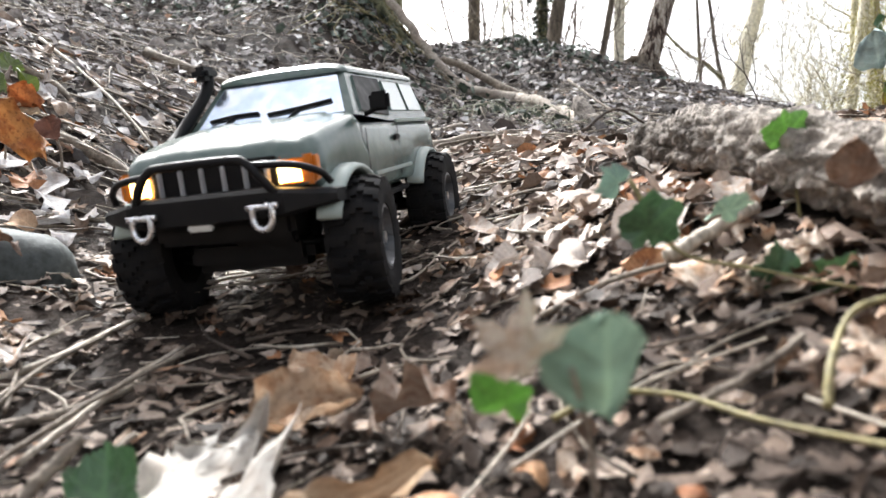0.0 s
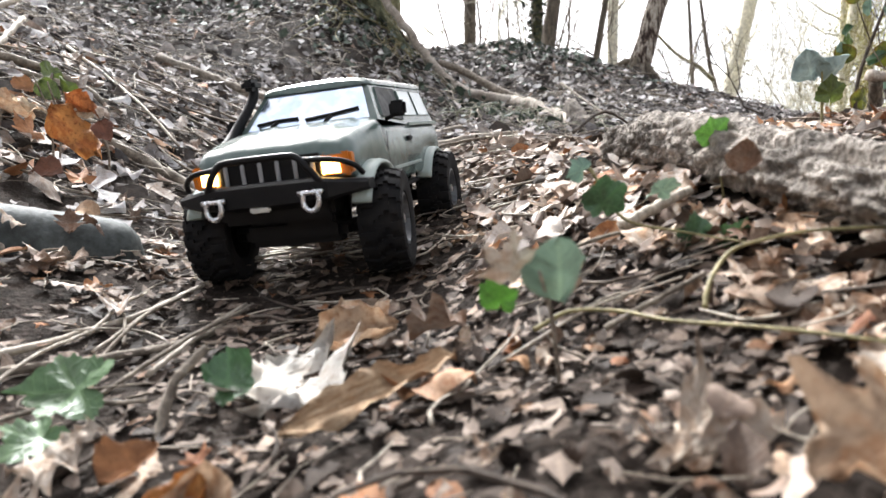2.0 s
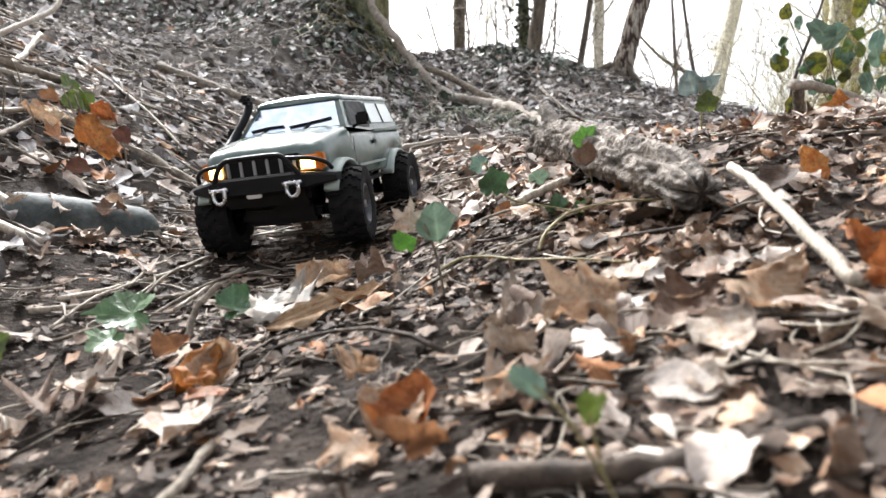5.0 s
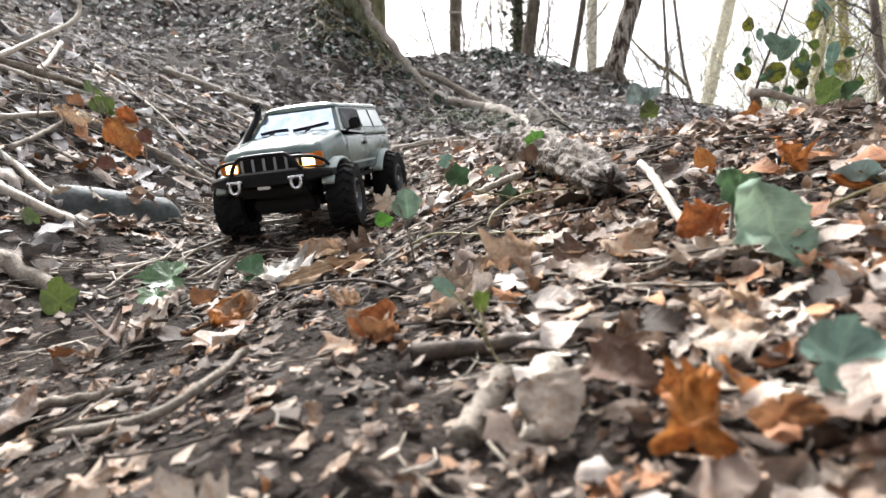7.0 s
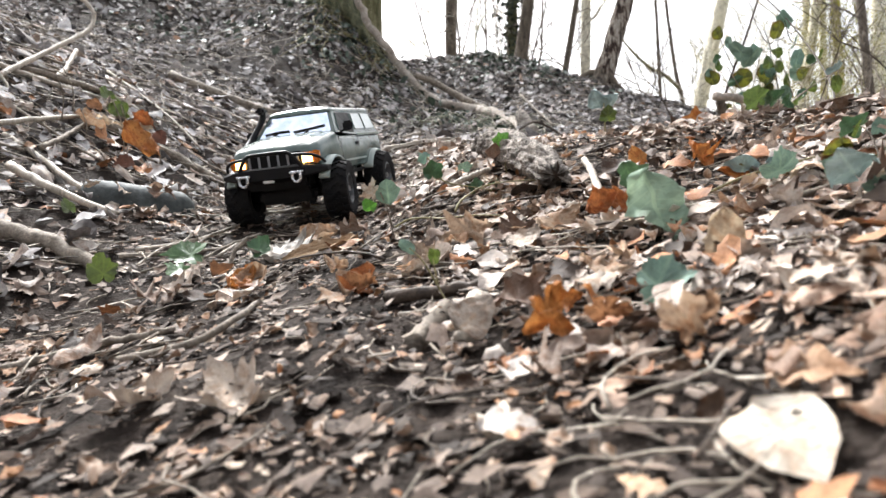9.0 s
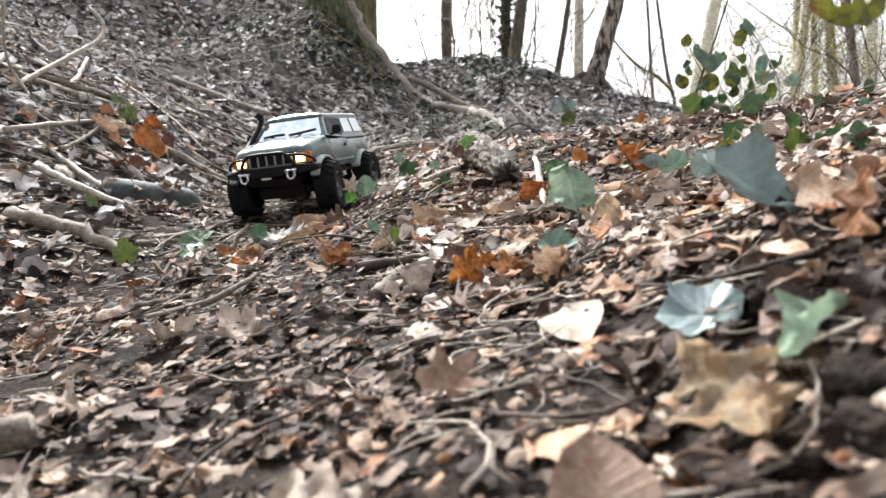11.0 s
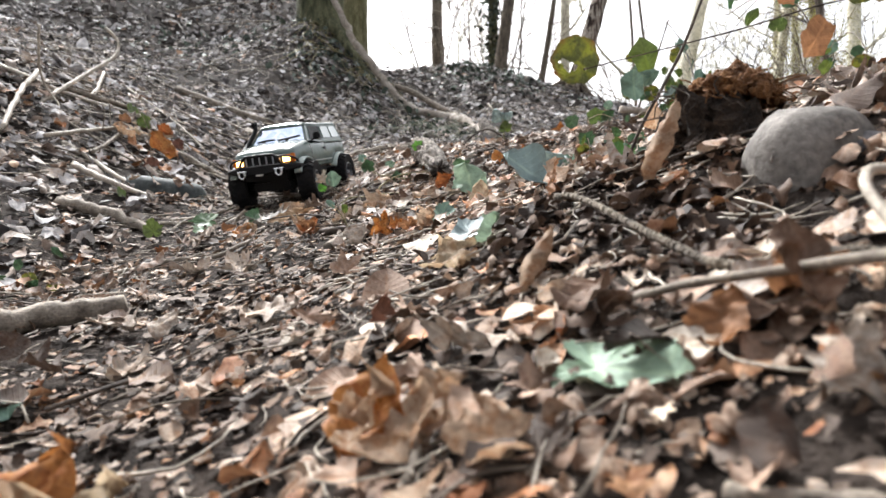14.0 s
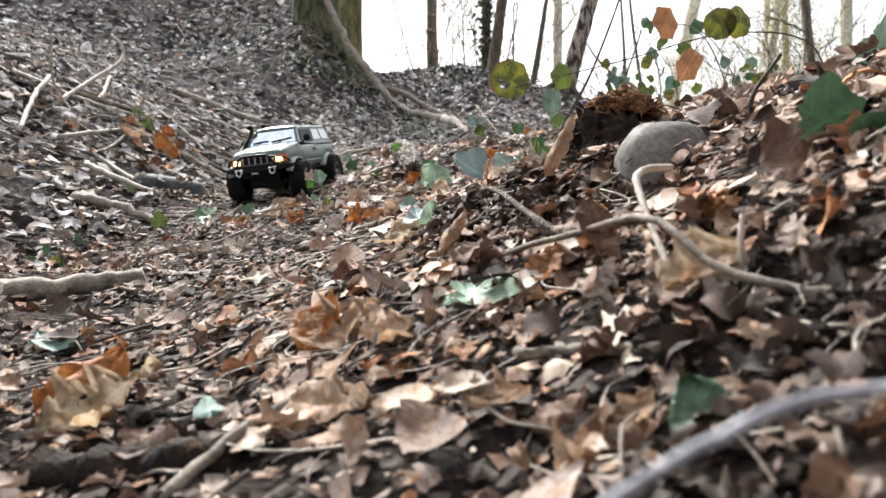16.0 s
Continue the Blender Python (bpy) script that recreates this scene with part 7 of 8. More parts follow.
oak = tree("oak_tree", "broad dark mossy oak trunk with ivy at its foot", (-0.57, 4.12, g0(-0.57, 4.12) - 0.35), (-0.62, 4.3, 5.2), 0.155, 0.13, MAT_TRUNK_MOSS, 3, 3, 0.01, 1.55, 1.2, 0.09, 0, 30, 0.7)
for q, r0 in (([(-0.466, 3.90, 1.63), (-0.379, 3.85, 1.50), (-0.314, 3.80, 1.385), (-0.211, 3.74, 1.235), (-0.136, 3.66, 1.10), (-0.085, 3.56, 1.0)], 0.042), ([(-0.52, 4.0, 1.58), (-0.47, 3.85, 1.40), (-0.40, 3.70, 1.22), (-0.36, 3.55, 1.06)], 0.07), ([(-0.66, 4.0, 1.58), (-0.74, 3.86, 1.42), (-0.82, 3.72, 1.28)], 0.07)):
    v, f = tube(spline(q, 24), np.linspace(r0, 0.02, 24), 12, 0.16, np.random.RandomState(4))
    part("root", mesh_of("root", v, f, MAT_TRUNK_MOSS), oak, "mossy root running down the slope")
tree("tree", "olive-barked tree stem standing behind the oak", (-0.385, 4.72, g0(-0.385, 4.72) - 0.3), (-0.34, 4.85, 5.2), 0.104, 0.09, MAT_TRUNK_OLIVE, 21, 3, 0.008, 1.3, 1.2, 0.07, 0, 20, 0.7)
tree("tree", "slender bare tree with a mossy foot on the ridge", (0.37, 8.2, g0(0.37, 8.2) - 0.1), (0.34, 8.2, 6.5), 0.076, 0.06, MAT_TRUNK, 5, 4, 0.01, 1.3)
tree("tree", "leaning grey-brown tree on the ridge", (0.97, 6.35, g0(0.97, 6.35) - 0.1), (1.35, 6.5, 4.6), 0.066, 0.05, MAT_TRUNK, 6, 4, 0.02, 1.3)
tree("tree", "dark ivy-grown tree on the ridge", (0.985, 6.9, g0(0.985, 6.9) - 0.1), (0.99, 7.1, 5.0), 0.06, 0.04, MAT_TRUNK_MOSS, 7, 4, 0.02, 1.3)
tree("tree", "leaning tree with peeling red-brown bark and bare roots", (1.655, 5.75, g0(1.655, 5.75) + 0.02), (2.50, 6.0, 4.25), 0.078, 0.068, MAT_TRUNK_RED, 8, 4, 0.015, 1.55, 0.9, 0.14, 8, 18, 0.4)
tree("tree", "thin crooked dark tree on the ridge", (1.40, 6.3, g0(1.40, 6.3) - 0.05), (1.78, 6.4, 3.4), 0.034, 0.02, MAT_TRUNK, 9, 7, 0.05, 1.3, 0.7, 0.06, 0, 9, 0.15)
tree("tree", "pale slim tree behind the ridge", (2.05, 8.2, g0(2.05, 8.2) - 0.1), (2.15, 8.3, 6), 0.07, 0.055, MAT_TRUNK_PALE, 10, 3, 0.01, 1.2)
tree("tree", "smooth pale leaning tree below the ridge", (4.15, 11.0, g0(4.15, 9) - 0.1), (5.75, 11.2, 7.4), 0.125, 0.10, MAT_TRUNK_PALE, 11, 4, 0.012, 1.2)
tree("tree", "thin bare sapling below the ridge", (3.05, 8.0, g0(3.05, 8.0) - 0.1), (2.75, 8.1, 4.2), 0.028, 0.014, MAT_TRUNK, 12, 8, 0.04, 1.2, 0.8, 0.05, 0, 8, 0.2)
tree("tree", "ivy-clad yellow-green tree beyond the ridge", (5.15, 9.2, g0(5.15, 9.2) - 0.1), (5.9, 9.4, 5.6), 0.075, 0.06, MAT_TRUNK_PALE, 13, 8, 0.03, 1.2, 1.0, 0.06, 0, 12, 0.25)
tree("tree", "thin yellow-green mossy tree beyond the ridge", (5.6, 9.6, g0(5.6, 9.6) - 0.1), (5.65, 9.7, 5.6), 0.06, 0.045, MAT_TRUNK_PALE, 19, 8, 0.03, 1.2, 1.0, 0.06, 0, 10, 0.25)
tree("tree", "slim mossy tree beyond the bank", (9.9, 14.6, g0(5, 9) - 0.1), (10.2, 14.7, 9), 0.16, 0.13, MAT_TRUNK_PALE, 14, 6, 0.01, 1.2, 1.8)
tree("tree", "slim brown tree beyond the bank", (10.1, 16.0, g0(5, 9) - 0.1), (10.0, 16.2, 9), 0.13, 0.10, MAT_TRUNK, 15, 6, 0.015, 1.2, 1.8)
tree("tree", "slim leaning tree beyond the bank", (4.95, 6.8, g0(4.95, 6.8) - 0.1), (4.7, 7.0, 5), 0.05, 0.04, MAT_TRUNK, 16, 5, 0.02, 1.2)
# The air holds no haze; pale bark colour takes its place here.
tree("tree", "distant tree, its pale bark standing in for haze", (6.5, 10.5, g0(6.5, 10.5) - 0.1), (6.4, 10.6, 7), 0.06, 0.05, MAT_TRUNK_PALE, 17, 5, 0.02, 1.2)

rs = np.random.RandomState(40)
for k in range(76):
    sx = rs.uniform(-0.2, 7.5)
    if 1.7 < sx < 4.2 and k % 2:
        sx += 2.6
    sy = rs.uniform(6.4, 8.6) + 0.25 * sx
    out = []
    twiggy((sx, sy, g0(sx, sy) - 0.05), (rs.randn() * 0.12, rs.randn() * 0.12, 1), rs.uniform(0.7, 2.6), rs.uniform(0.006, 0.016), 2, rs, out, 6, 0.13)
    v, f, _ = join(out)
    root = thing("sapling", "thin bare sapling with fine twigs on the ridge", "sapling", group="saplings on the ridge")
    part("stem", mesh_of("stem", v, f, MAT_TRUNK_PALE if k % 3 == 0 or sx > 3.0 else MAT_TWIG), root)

for k in range(26):
    sx = rs.uniform(4.3, 7.2)
    sy = rs.uniform(8.6, 10.4)
    out = []
    twiggy((sx, sy, g0(sx, sy) - 0.05), (rs.randn() * 0.2, rs.randn() * 0.2, 1), rs.uniform(1.6, 3.6), rs.uniform(0.007, 0.014), 2, rs, out, 7, 0.16)
    v, f, _ = join(out)
    root = thing("sapling", "thin yellow-green sapling beyond the ridge", "sapling", group="saplings on the ridge")
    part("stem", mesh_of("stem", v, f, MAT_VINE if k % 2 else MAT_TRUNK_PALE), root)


# a forked mossy sapling in the gap between the trees
v, f = tube(spline([(3.30, 8.0, 0.5), (3.245, 8.0, 1.81), (3.156, 8.0, 2.23), (3.088, 8.0, 2.69), (3.027, 8.0, 3.18), (2.93, 8.0, 4.2)], 26), np.linspace(0.030, 0.016, 26), 7, 0.12, rs)
forked = thing("sapling", "forked mossy sapling in a gap between trees", "sapling", group="saplings on the ridge")
part("stem", mesh_of("stem", v, f, MAT_TRUNK), forked)
v, f = tube(spline([(3.19, 8.0, 2.08), (3.0, 8.0, 2.25), (2.825, 8.0, 2.336), (2.66, 8.0, 2.48), (2.509, 8.0, 2.651), (2.42, 8.0, 2.80)], 20), np.linspace(0.026, 0.010, 20), 7, 0.15, rs)
part("limb", mesh_of("limb", v, f, MAT_TRUNK_OLIVE), forked)

# bare brambles and dry twigs on the bank's top
for k in range(16):
    sx, sy = rs.uniform(1.25, 2.5), rs.uniform(1.7, 3.0)
    out = []
    twiggy((sx, sy, g0(sx, sy) - 0.02), (rs.randn() * 0.45, rs.randn() * 0.3, 0.7), rs.uniform(0.35, 0.75), rs.uniform(0.003, 0.005), 2, rs, out, 5, 0.2)
    v, f, _ = join(out)
    root = thing("bare_bramble", "thin bare bramble stems on the bank", "bramble", group="bare brambles on the bank")
    part("stem", mesh_of("stem", v, f, MAT_TWIG if k % 2 else MAT_TWIG_DARK), root)


def leafy_cloud(name, label, centres, n, spread, size, mat, seed, bases):
    """Loose leaves about a set of points, each at any angle."""
    rg = np.random.RandomState(seed)
    c = np.array(centres)[rg.randint(0, len(centres), n)]
    pos = c + rg.randn(n, 3) * np.array(spread)
    q, _ = np.linalg.qr(rg.randn(n, 3, 3))
    s = rg.uniform(*size, n)
    out = []
    kind = rg.randint(0, len(bases), n)
    for k, (v, f, uv) in enumerate(bases):
        sel = kind == k
        vv = np.einsum("nij,vj->nvi", q[sel] * s[sel, None, None], v) + pos[sel, None]
        ff = f[None] + (np.arange(sel.sum()) * len(v))[:, None, None]
        out.append((vv.reshape(-1, 3), ff.reshape(-1, 3), np.tile(uv, (sel.sum(), 1))))
    v, f, uv = join(out)
    return thing(name, label, "foliage", mesh_of(name, v, f, mat, uv), kind="stuff")


leafy_cloud("young_foliage", "sparse yellow-green young leaves on trees beyond the ridge",
            [(5.15 + 0.08 * a, 9.2 + 0.02 * a, 0.9 + 0.30 * a) for a in range(13)] + [(5.7 + 0.1 * a, 9.5, 0.9 + 0.3 * a) for a in range(9)] + [(6.5, 9.5, 1.6), (6.8, 9.8, 2.3), (4.6, 9.8, 1.0), (3.9, 9.8, 0.9)], 30000, (0.20, 0.3, 0.34), (0.016, 0.034), MAT_YELLOW, 50, [blade("beech", np.random.RandomState(6), 3, 2)])
leafy_cloud("trunk_ivy", "dark ivy leaves clinging to a trunk on the ridge", [(0.985, 6.9, 1.7 + 0.2 * a) for a in range(12)], 700, (0.07, 0.07, 0.12), (0.04, 0.08), MAT_IVY_MANY, 51, far_bases)


def ivy_cover(label, n, cx, cy, sx, sy, size, seed):
    rg = np.random.RandomState(seed)
    x, y = cx + rg.randn(n) * sx, cy + rg.randn(n) * sy
    me = scatter("ivy_cover", far_bases, x, y, rg.uniform(*size, n), 0.6, MAT_IVY_MANY, rg, 0.06)
    return thing("ivy_cover", label, "ivy", me, kind="stuff")


ivy_cover("dark green ivy round the oak's foot", 200, -0.36, 3.62, 0.20, 0.24, (0.04, 0.075), 60)
ivy_cover("dark green ivy carpet on the ridge", 420, 0.85, 5.2, 0.34, 0.34, (0.04, 0.08), 61)
ivy_cover("ivy patch between the fallen branches", 160, 0.1, 3.0, 0.18, 0.4, (0.03, 0.055), 62)
ivy_cover("ivy patch at the hill's shoulder", 160, -1.2, 4.0, 0.5, 0.3, (0.04, 0.07), 63)

def strands(label, n, x0, x1, y0, y1, length, radius, mat, seed, rise=0.03):
    """Thin stems and dry grass hanging down a slope towards -y."""
    rg = np.random.RandomState(seed)
    out = []
    for _ in range(n):
        x, y, L = rg.uniform(x0, x1), rg.uniform(y0, y1), rg.uniform(*length)
        a = rg.uniform(-0.9, 0.9)
        t = np.linspace(0, 1, 9)
        px = x + np.sin(a) * L * t + 0.12 * L * np.sin(t * rg.uniform(3, 7) + rg.uniform(0, 6))
        py = y - np.cos(a) * L * t
        pz = height(px, py) + rise * rg.uniform(0.3, 1.4) * np.sin(np.pi * np.clip(t * 0.9 + 0.1, 0, 1)) + 0.012
        out.append(tube(np.stack([px, py, pz], 1), rg.uniform(*radius) * np.linspace(1, 0.4, 9), 4))
    v, f, _ = join(out)
    return thing("creepers", label, "creepers", mesh_of("creepers", v, f, mat), kind="stuff")


strands("tangle of tan ivy stems and dry grass over the oak's roots", 70, -0.62, -0.05, 3.55, 4.1, (0.12, 0.4), (0.002, 0.0045), MAT_VINE, 70, 0.05)
strands("pale dry stems trailing over the slope below the oak", 60, -0.4, 0.6, 2.2, 3.6, (0.10, 0.35), (0.0015, 0.0032), MAT_TWIG_PALE, 71, 0.04)
strands("grey-green bare stems trailing beside the fallen branch", 60, 0.0, 0.6, 2.2, 3.2, (0.10, 0.35), (0.0016, 0.003), MAT_STEM, 72, 0.05)
strands("brown roots and stems matted over the hillside", 130, -2.0, -0.2, 1.5, 3.9, (0.15, 0.5), (0.0015, 0.0035), MAT_TWIG, 73, 0.02)

# ---------------------------------------------------------------- the model truck
K, KZ = 0.00137, 0.00137 * 0.915


def mm(points):
    return np.asarray(points, float) * np.array([K, K, KZ])


def rbox(c, s, bevel=1.0, tilt=(0, 0, 0)):
    """A box with rounded edges, in the truck's millimetres, as vertices and faces."""
    bm = bmesh.new()
    bmesh.ops.create_cube(bm, size=1)
    bmesh.ops.scale(bm, vec=s, verts=bm.verts)
    bmesh.ops.bevel(bm, geom=bm.edges[:], offset=min(bevel, min(s) * 0.45), segments=2, affect="EDGES")
    bmesh.ops.transform(bm, matrix=pose(*c, *tilt), verts=bm.verts)
    bm.verts.ensure_lookup_table()
    out = [tuple(v.co) for v in bm.verts], [tuple(v.index for v in f.verts) for f in bm.faces]
    bm.free()
    return out


def box_part(name, c, s, mat, parent, bevel=1.0, tilt=(0, 0, 0), label="", smooth=False):
    v, f = rbox(c, s, bevel, tilt)
    return part(name, mesh_of(name, mm(v), f, mat, smooth=smooth), parent, label)


def pipe_part(name, pts, r, mat, parent, n=14, sides=8, label=""):
    v, f = tube(mm(spline(pts, n)), r * K, sides)
    return part(name, mesh_of(name, v, f, mat), parent, label)


def loft(sections):
    s = np.array(sections)
    n, k = s.shape[:2]
    i, j = np.meshgrid(np.arange(n - 1), np.arange(k - 1), indexing="ij")
    a = (i * k + j).ravel()
    quads = [tuple(q) for q in np.stack([a, a + 1, a + k + 1, a + k], 1)]
    return s.reshape(-1, 3), quads + [tuple(range(k))[::-1], tuple(range((n - 1) * k, n * k))]


def arch(y):
    z = 55.0
    for c in (85.0, -85.0):
        if abs(y - c) < 38:
            z = max(z, 34 + math.sqrt(38**2 - (y - c) ** 2))
    return z


def body_section(y):
    hood = np.interp(y, [-128, 46, 54, 90, 112, 119, 122], [99, 99, 105, 99.5, 94, 90, 84])
    w = np.interp(y, [-128, -120, 0, 60, 110, 122], [51, 53.5, 54, 53, 51, 48])
    zb, crown = max(arch(y), np.interp(y, [108, 112], [50, 68])), np.interp(y, [40, 54, 115, 122], [0, 2.2, 1.6, 0.5])
    half = [(0, zb), (w - 5, zb), (w - 1, zb + 1.5), (w, zb + 4), (w + 1, (zb + hood) / 2), (w - 0.6, hood - 6), (w - 3.4, hood - 1.4), (w - 8, hood), (w - 17, hood + crown * 0.35), (w - 19, hood + crown * 0.95), (w - 33, hood + crown * 1.1), (w - 35, hood + crown * 0.75), (0, hood + crown * 0.95)]
    return [(x, y, z) for x, z in half] + [(-x, y, z) for x, z in half[-2::-1]]


def framed(a, b, c, d, left, right, low, high, depth):
    """A panel with one window opening: corners go round from low left; returns frame vertices and faces, and the pane's corners."""
    a, b, c, d = (np.array(p, float) for p in (a, b, c, d))
    at = lambda u, v: a * (1 - u) * (1 - v) + b * u * (1 - v) + c * u * v + d * (1 - u) * v
    inner = [at(left, low), at(1 - right, low), at(1 - right, 1 - high), at(left, 1 - high)]
    n = np.cross(b - a, d - a)
    n /= np.linalg.norm(n)
    deep = [p - n * depth for p in inner]
    v = [a, b, c, d] + inner + deep
    f = [(0, 1, 5, 4), (1, 2, 6, 5), (2, 3, 7, 6), (3, 0, 4, 7), (4, 5, 9, 8), (5, 6, 10, 9), (6, 7, 11, 10), (7, 4, 8, 11)]
    return v, f, [p + n * 0.4 for p in deep]


def wheel_meshes():
    # tread: a grid of cells, each a raised lug or a groove, closed by their side walls
    W, lugs, steps = 27.0, 20, 80
    xs = [-13.5, -11.0, -6.5, -3.0, 0.0, 3.0, 6.5, 11.0, 13.5]
    crown = lambda x: 30.2 - 1.9 * (abs(x) / 13.5) ** 3

    def raised(c, k):
        off = (0, 0, 0, 1, 2, 3, 2, 2)[c % 8]
        return 1.9 if (k + off) % 4 < (3 if c in (0, 7) else 2) else 0.0

    bm = bmesh.new()
    at = lambda x, k, r: bm.verts.new((x, r * math.cos(2 * math.pi * k / steps), r * math.sin(2 * math.pi * k / steps)))
    for k in range(steps):
        for c in range(8):
            h = raised(c, k)
            x0, x1 = xs[c], xs[c + 1]
            bm.faces.new([at(x0, k, crown(x0) + h), at(x1, k, crown(x1) + h), at(x1, k + 1, crown(x1) + h), at(x0, k + 1, crown(x0) + h)])
            hn = raised(c, (k + 1) % steps)
            if hn != h:
                bm.faces.new([at(x0, k + 1, crown(x0) + h), at(x1, k + 1, crown(x1) + h), at(x1, k + 1, crown(x1) + hn), at(x0, k + 1, crown(x0) + hn)])
            if c < 7 and raised(c + 1, k) != h:
                hc = raised(c + 1, k)
                bm.faces.new([at(x1, k, crown(x1) + h), at(x1, k + 1, crown(x1) + h), at(x1, k + 1, crown(x1) + hc), at(x1, k, crown(x1) + hc)])
        for s in (-1, 1):
            h = raised(0 if s < 0 else 7, k)
            ring = [(13.5, crown(13.5) + h), (13.9, 26.0), (13.5, 21.0), (12.5, 17.0), (0, 16.0)]
            for (xa, ra), (xb, rb) in zip(ring, ring[1:]):
                bm.faces.new([at(s * xa, k, ra), at(s * xb, k, rb), at(s * xb, k + 1, rb), at(s * xa, k + 1, ra)])
    bmesh.ops.remove_doubles(bm, verts=bm.verts[:], dist=0.01)
    bmesh.ops.recalc_face_normals(bm, faces=bm.faces[:])
    bm.verts.ensure_lookup_table()
    tyre = mesh_of("tyre", np.array([tuple(v.co) for v in bm.verts]) * np.array([1.0, 1.03, 1.03]) * K, [tuple(v.index for v in f.verts) for f in bm.faces], MAT_RUBBER, smooth=False)
    bm.free()
    vs, fs = [], []
    rp = [(10, 17.5), (12, 17), (12.3, 15.5), (8, 14), (6, 5), (8.5, 4), (8.5, 0.2)]
    for s in range(30):
        a = 2 * math.pi * s / 30
        cut = 1.0 if (s % 6) < 3 else 0.45
        vs += [(x if 5 < r < 15 and cut == 1.0 else (x - 4 if r in (14, 5) else x), r * math.cos(a), r * math.sin(a)) for x, r in rp]
    k = len(rp)
    for s in range(30):
        for j in range(k - 1):
            a = s * k + j
            d = ((s + 1) % 30) * k + j
            fs.append((a, a + 1, d + 1, d))
    rim = mesh_of("rim", np.array(vs) * K, fs, MAT_RIM, smooth=False)
    v, f = tube(np.array([(5, 0, 0), (11, 0, 0)]) * K, 3.2 * K, 6)
    return tyre, rim, mesh_of("hub", v, f, MAT_CHROME, smooth=False)


def model_truck():
    root = thing("model_truck", "grey-green radio-controlled model pickup with canopy and lit headlights", "toy truck")
    # painted shell
    ys = np.concatenate([np.linspace(-128, 119, 92), [120.5, 122]])
    v, f = loft([body_section(y) for y in ys])
    body = part("body", mesh_of("body", mm(v), f, MAT_PAINT), root, "grey-green painted plastic shell")
    # cab and canopy: panels with openings
    B = lambda s, y: (s * np.interp(y, [-124, 52], [51, 50.5]), y, np.interp(y, [-124, 20, 52], [98.5, 98.5, 103.5]))
    T = lambda s, y: (s * np.interp(y, [-116, 26], [41.5, 38.5]), y, 133.5)
    up = lambda y: np.interp(y, [-124, 52], [-116, 26])

    def panel(a, b, c, d, *m, name="side_window", mat=MAT_CAPGLASS, depth=1.2):
        v, f, p = framed(a, b, c, d, *m, depth)
        fr = part(name + "_frame", mesh_of(name + "_frame", mm(v), f, MAT_PAINT, smooth=False), root)
        part(name, mesh_of(name, mm(p), [(0, 1, 2, 3)], mat, smooth=False), fr)

    panel(B(-1, 52), B(1, 52), T(1, 26), T(-1, 26), 0.05, 0.05, 0.05, 0.07, name="windscreen", mat=MAT_GLASS)
    for s in (-1, 1):
        # Black door panes stand in for the unlit cab behind open windows.
        for y0, y1, mg, nm, mt in ((52, -22, (0.16, 0.06, 0.10, 0.14), "dark_door_opening", MAT_BLACK), (-22, -72, (0.10, 0.05, 0.22, 0.16), "canopy_window", MAT_CAPGLASS), (-72, -124, (0.05, 0.12, 0.22, 0.16), "canopy_window", MAT_CAPGLASS)):
            q = [B(s, y0), B(s, y1), T(s, up(y1)), T(s, up(y0))]
            if s < 0:
                q = [q[1], q[0], q[3], q[2]]
                mg = (mg[1], mg[0], mg[2], mg[3])
            # corners must run so that the face looks outwards
            q = [q[1], q[0], q[3], q[2]] if s < 0 else q
            q = q if s > 0 else [q[1], q[0], q[3], q[2]]
            panel(*q, *mg, name=nm, mat=mt)
    panel(B(1, -124), B(-1, -124), T(-1, -116), T(1, -116), 0.1, 0.1, 0.2, 0.15, name="rear_window")
    secs = []
    for y in (-119, -117, -112, -60, 0, 20, 27, 29.5, 30):
        e = 0.0 if -118 < y < 29 else 2.2
        hw = np.interp(y, [-119, 30], [42.5, 39.5])
        half = [(hw + 0.6 - e, 131.8), (hw + 0.4 - e, 133.4 - e * 0.3), (hw - 1.0 - e, 135.2 - e * 0.6), (hw - 4 - e, 136.8 - e), (hw - 10, 137.8 - e), (hw - 22, 138.6 - e), (0, 139 - e)]
        secs.append([(x, y, z) for x, z in half] + [(-x, y, z) for x, z in half[-2::-1]])
    v, f = loft(secs)
    part("roof", mesh_of("roof", mm(v), f, MAT_PAINT), root)
    for s in (-1, 1):
        box_part("belt_trim", (s * 52.2, -76, 98.5), (2.4, 104, 2.6), MAT_TRIM, root, 0.8)
        box_part("side_moulding", (s * 54.6, -2, 66), (1.6, 84, 2.6), MAT_TRIM, root, 0.6)
        h = box_part("door_handle", (s * 55, -12, 87), (2.4, 11, 4.5), MAT_BLACK, root, 0.9)
        box_part("door_seam", (s * 54.35, -19, 78), (0.5, 0.9, 36), MAT_BLACK, root, 0.2)
        box_part("door_seam", (s * 54.0, 47, 78), (0.5, 0.9, 34), MAT_BLACK, root, 0.2)
        m = box_part("side_mirror", (s * 61, 36, 110), (13, 5, 12), MAT_BLACK, root, 2.0, (0, 0, s * 14))
        v, f = tube(mm([(s * 51, 34, 103), (s * 56, 35, 105), (s * 58, 36, 108)]), 1.5 * K, 6)
        part("mirror_arm", mesh_of("mirror_arm", v, f, MAT_BLACK), m)
        for cy in (85, -85):
            secs = []
            for a in np.linspace(radians(24), radians(158), 18):
                ca, sa = math.cos(a), math.sin(a)
                secs.append([(s * x, cy + r * ca, 34 + r * sa) for x, r in ((49, 42.6), (57, 42.2), (60, 41), (60.5, 39.2), (58.5, 38), (49, 38), (49, 42.6))])
            v, f = loft(secs)
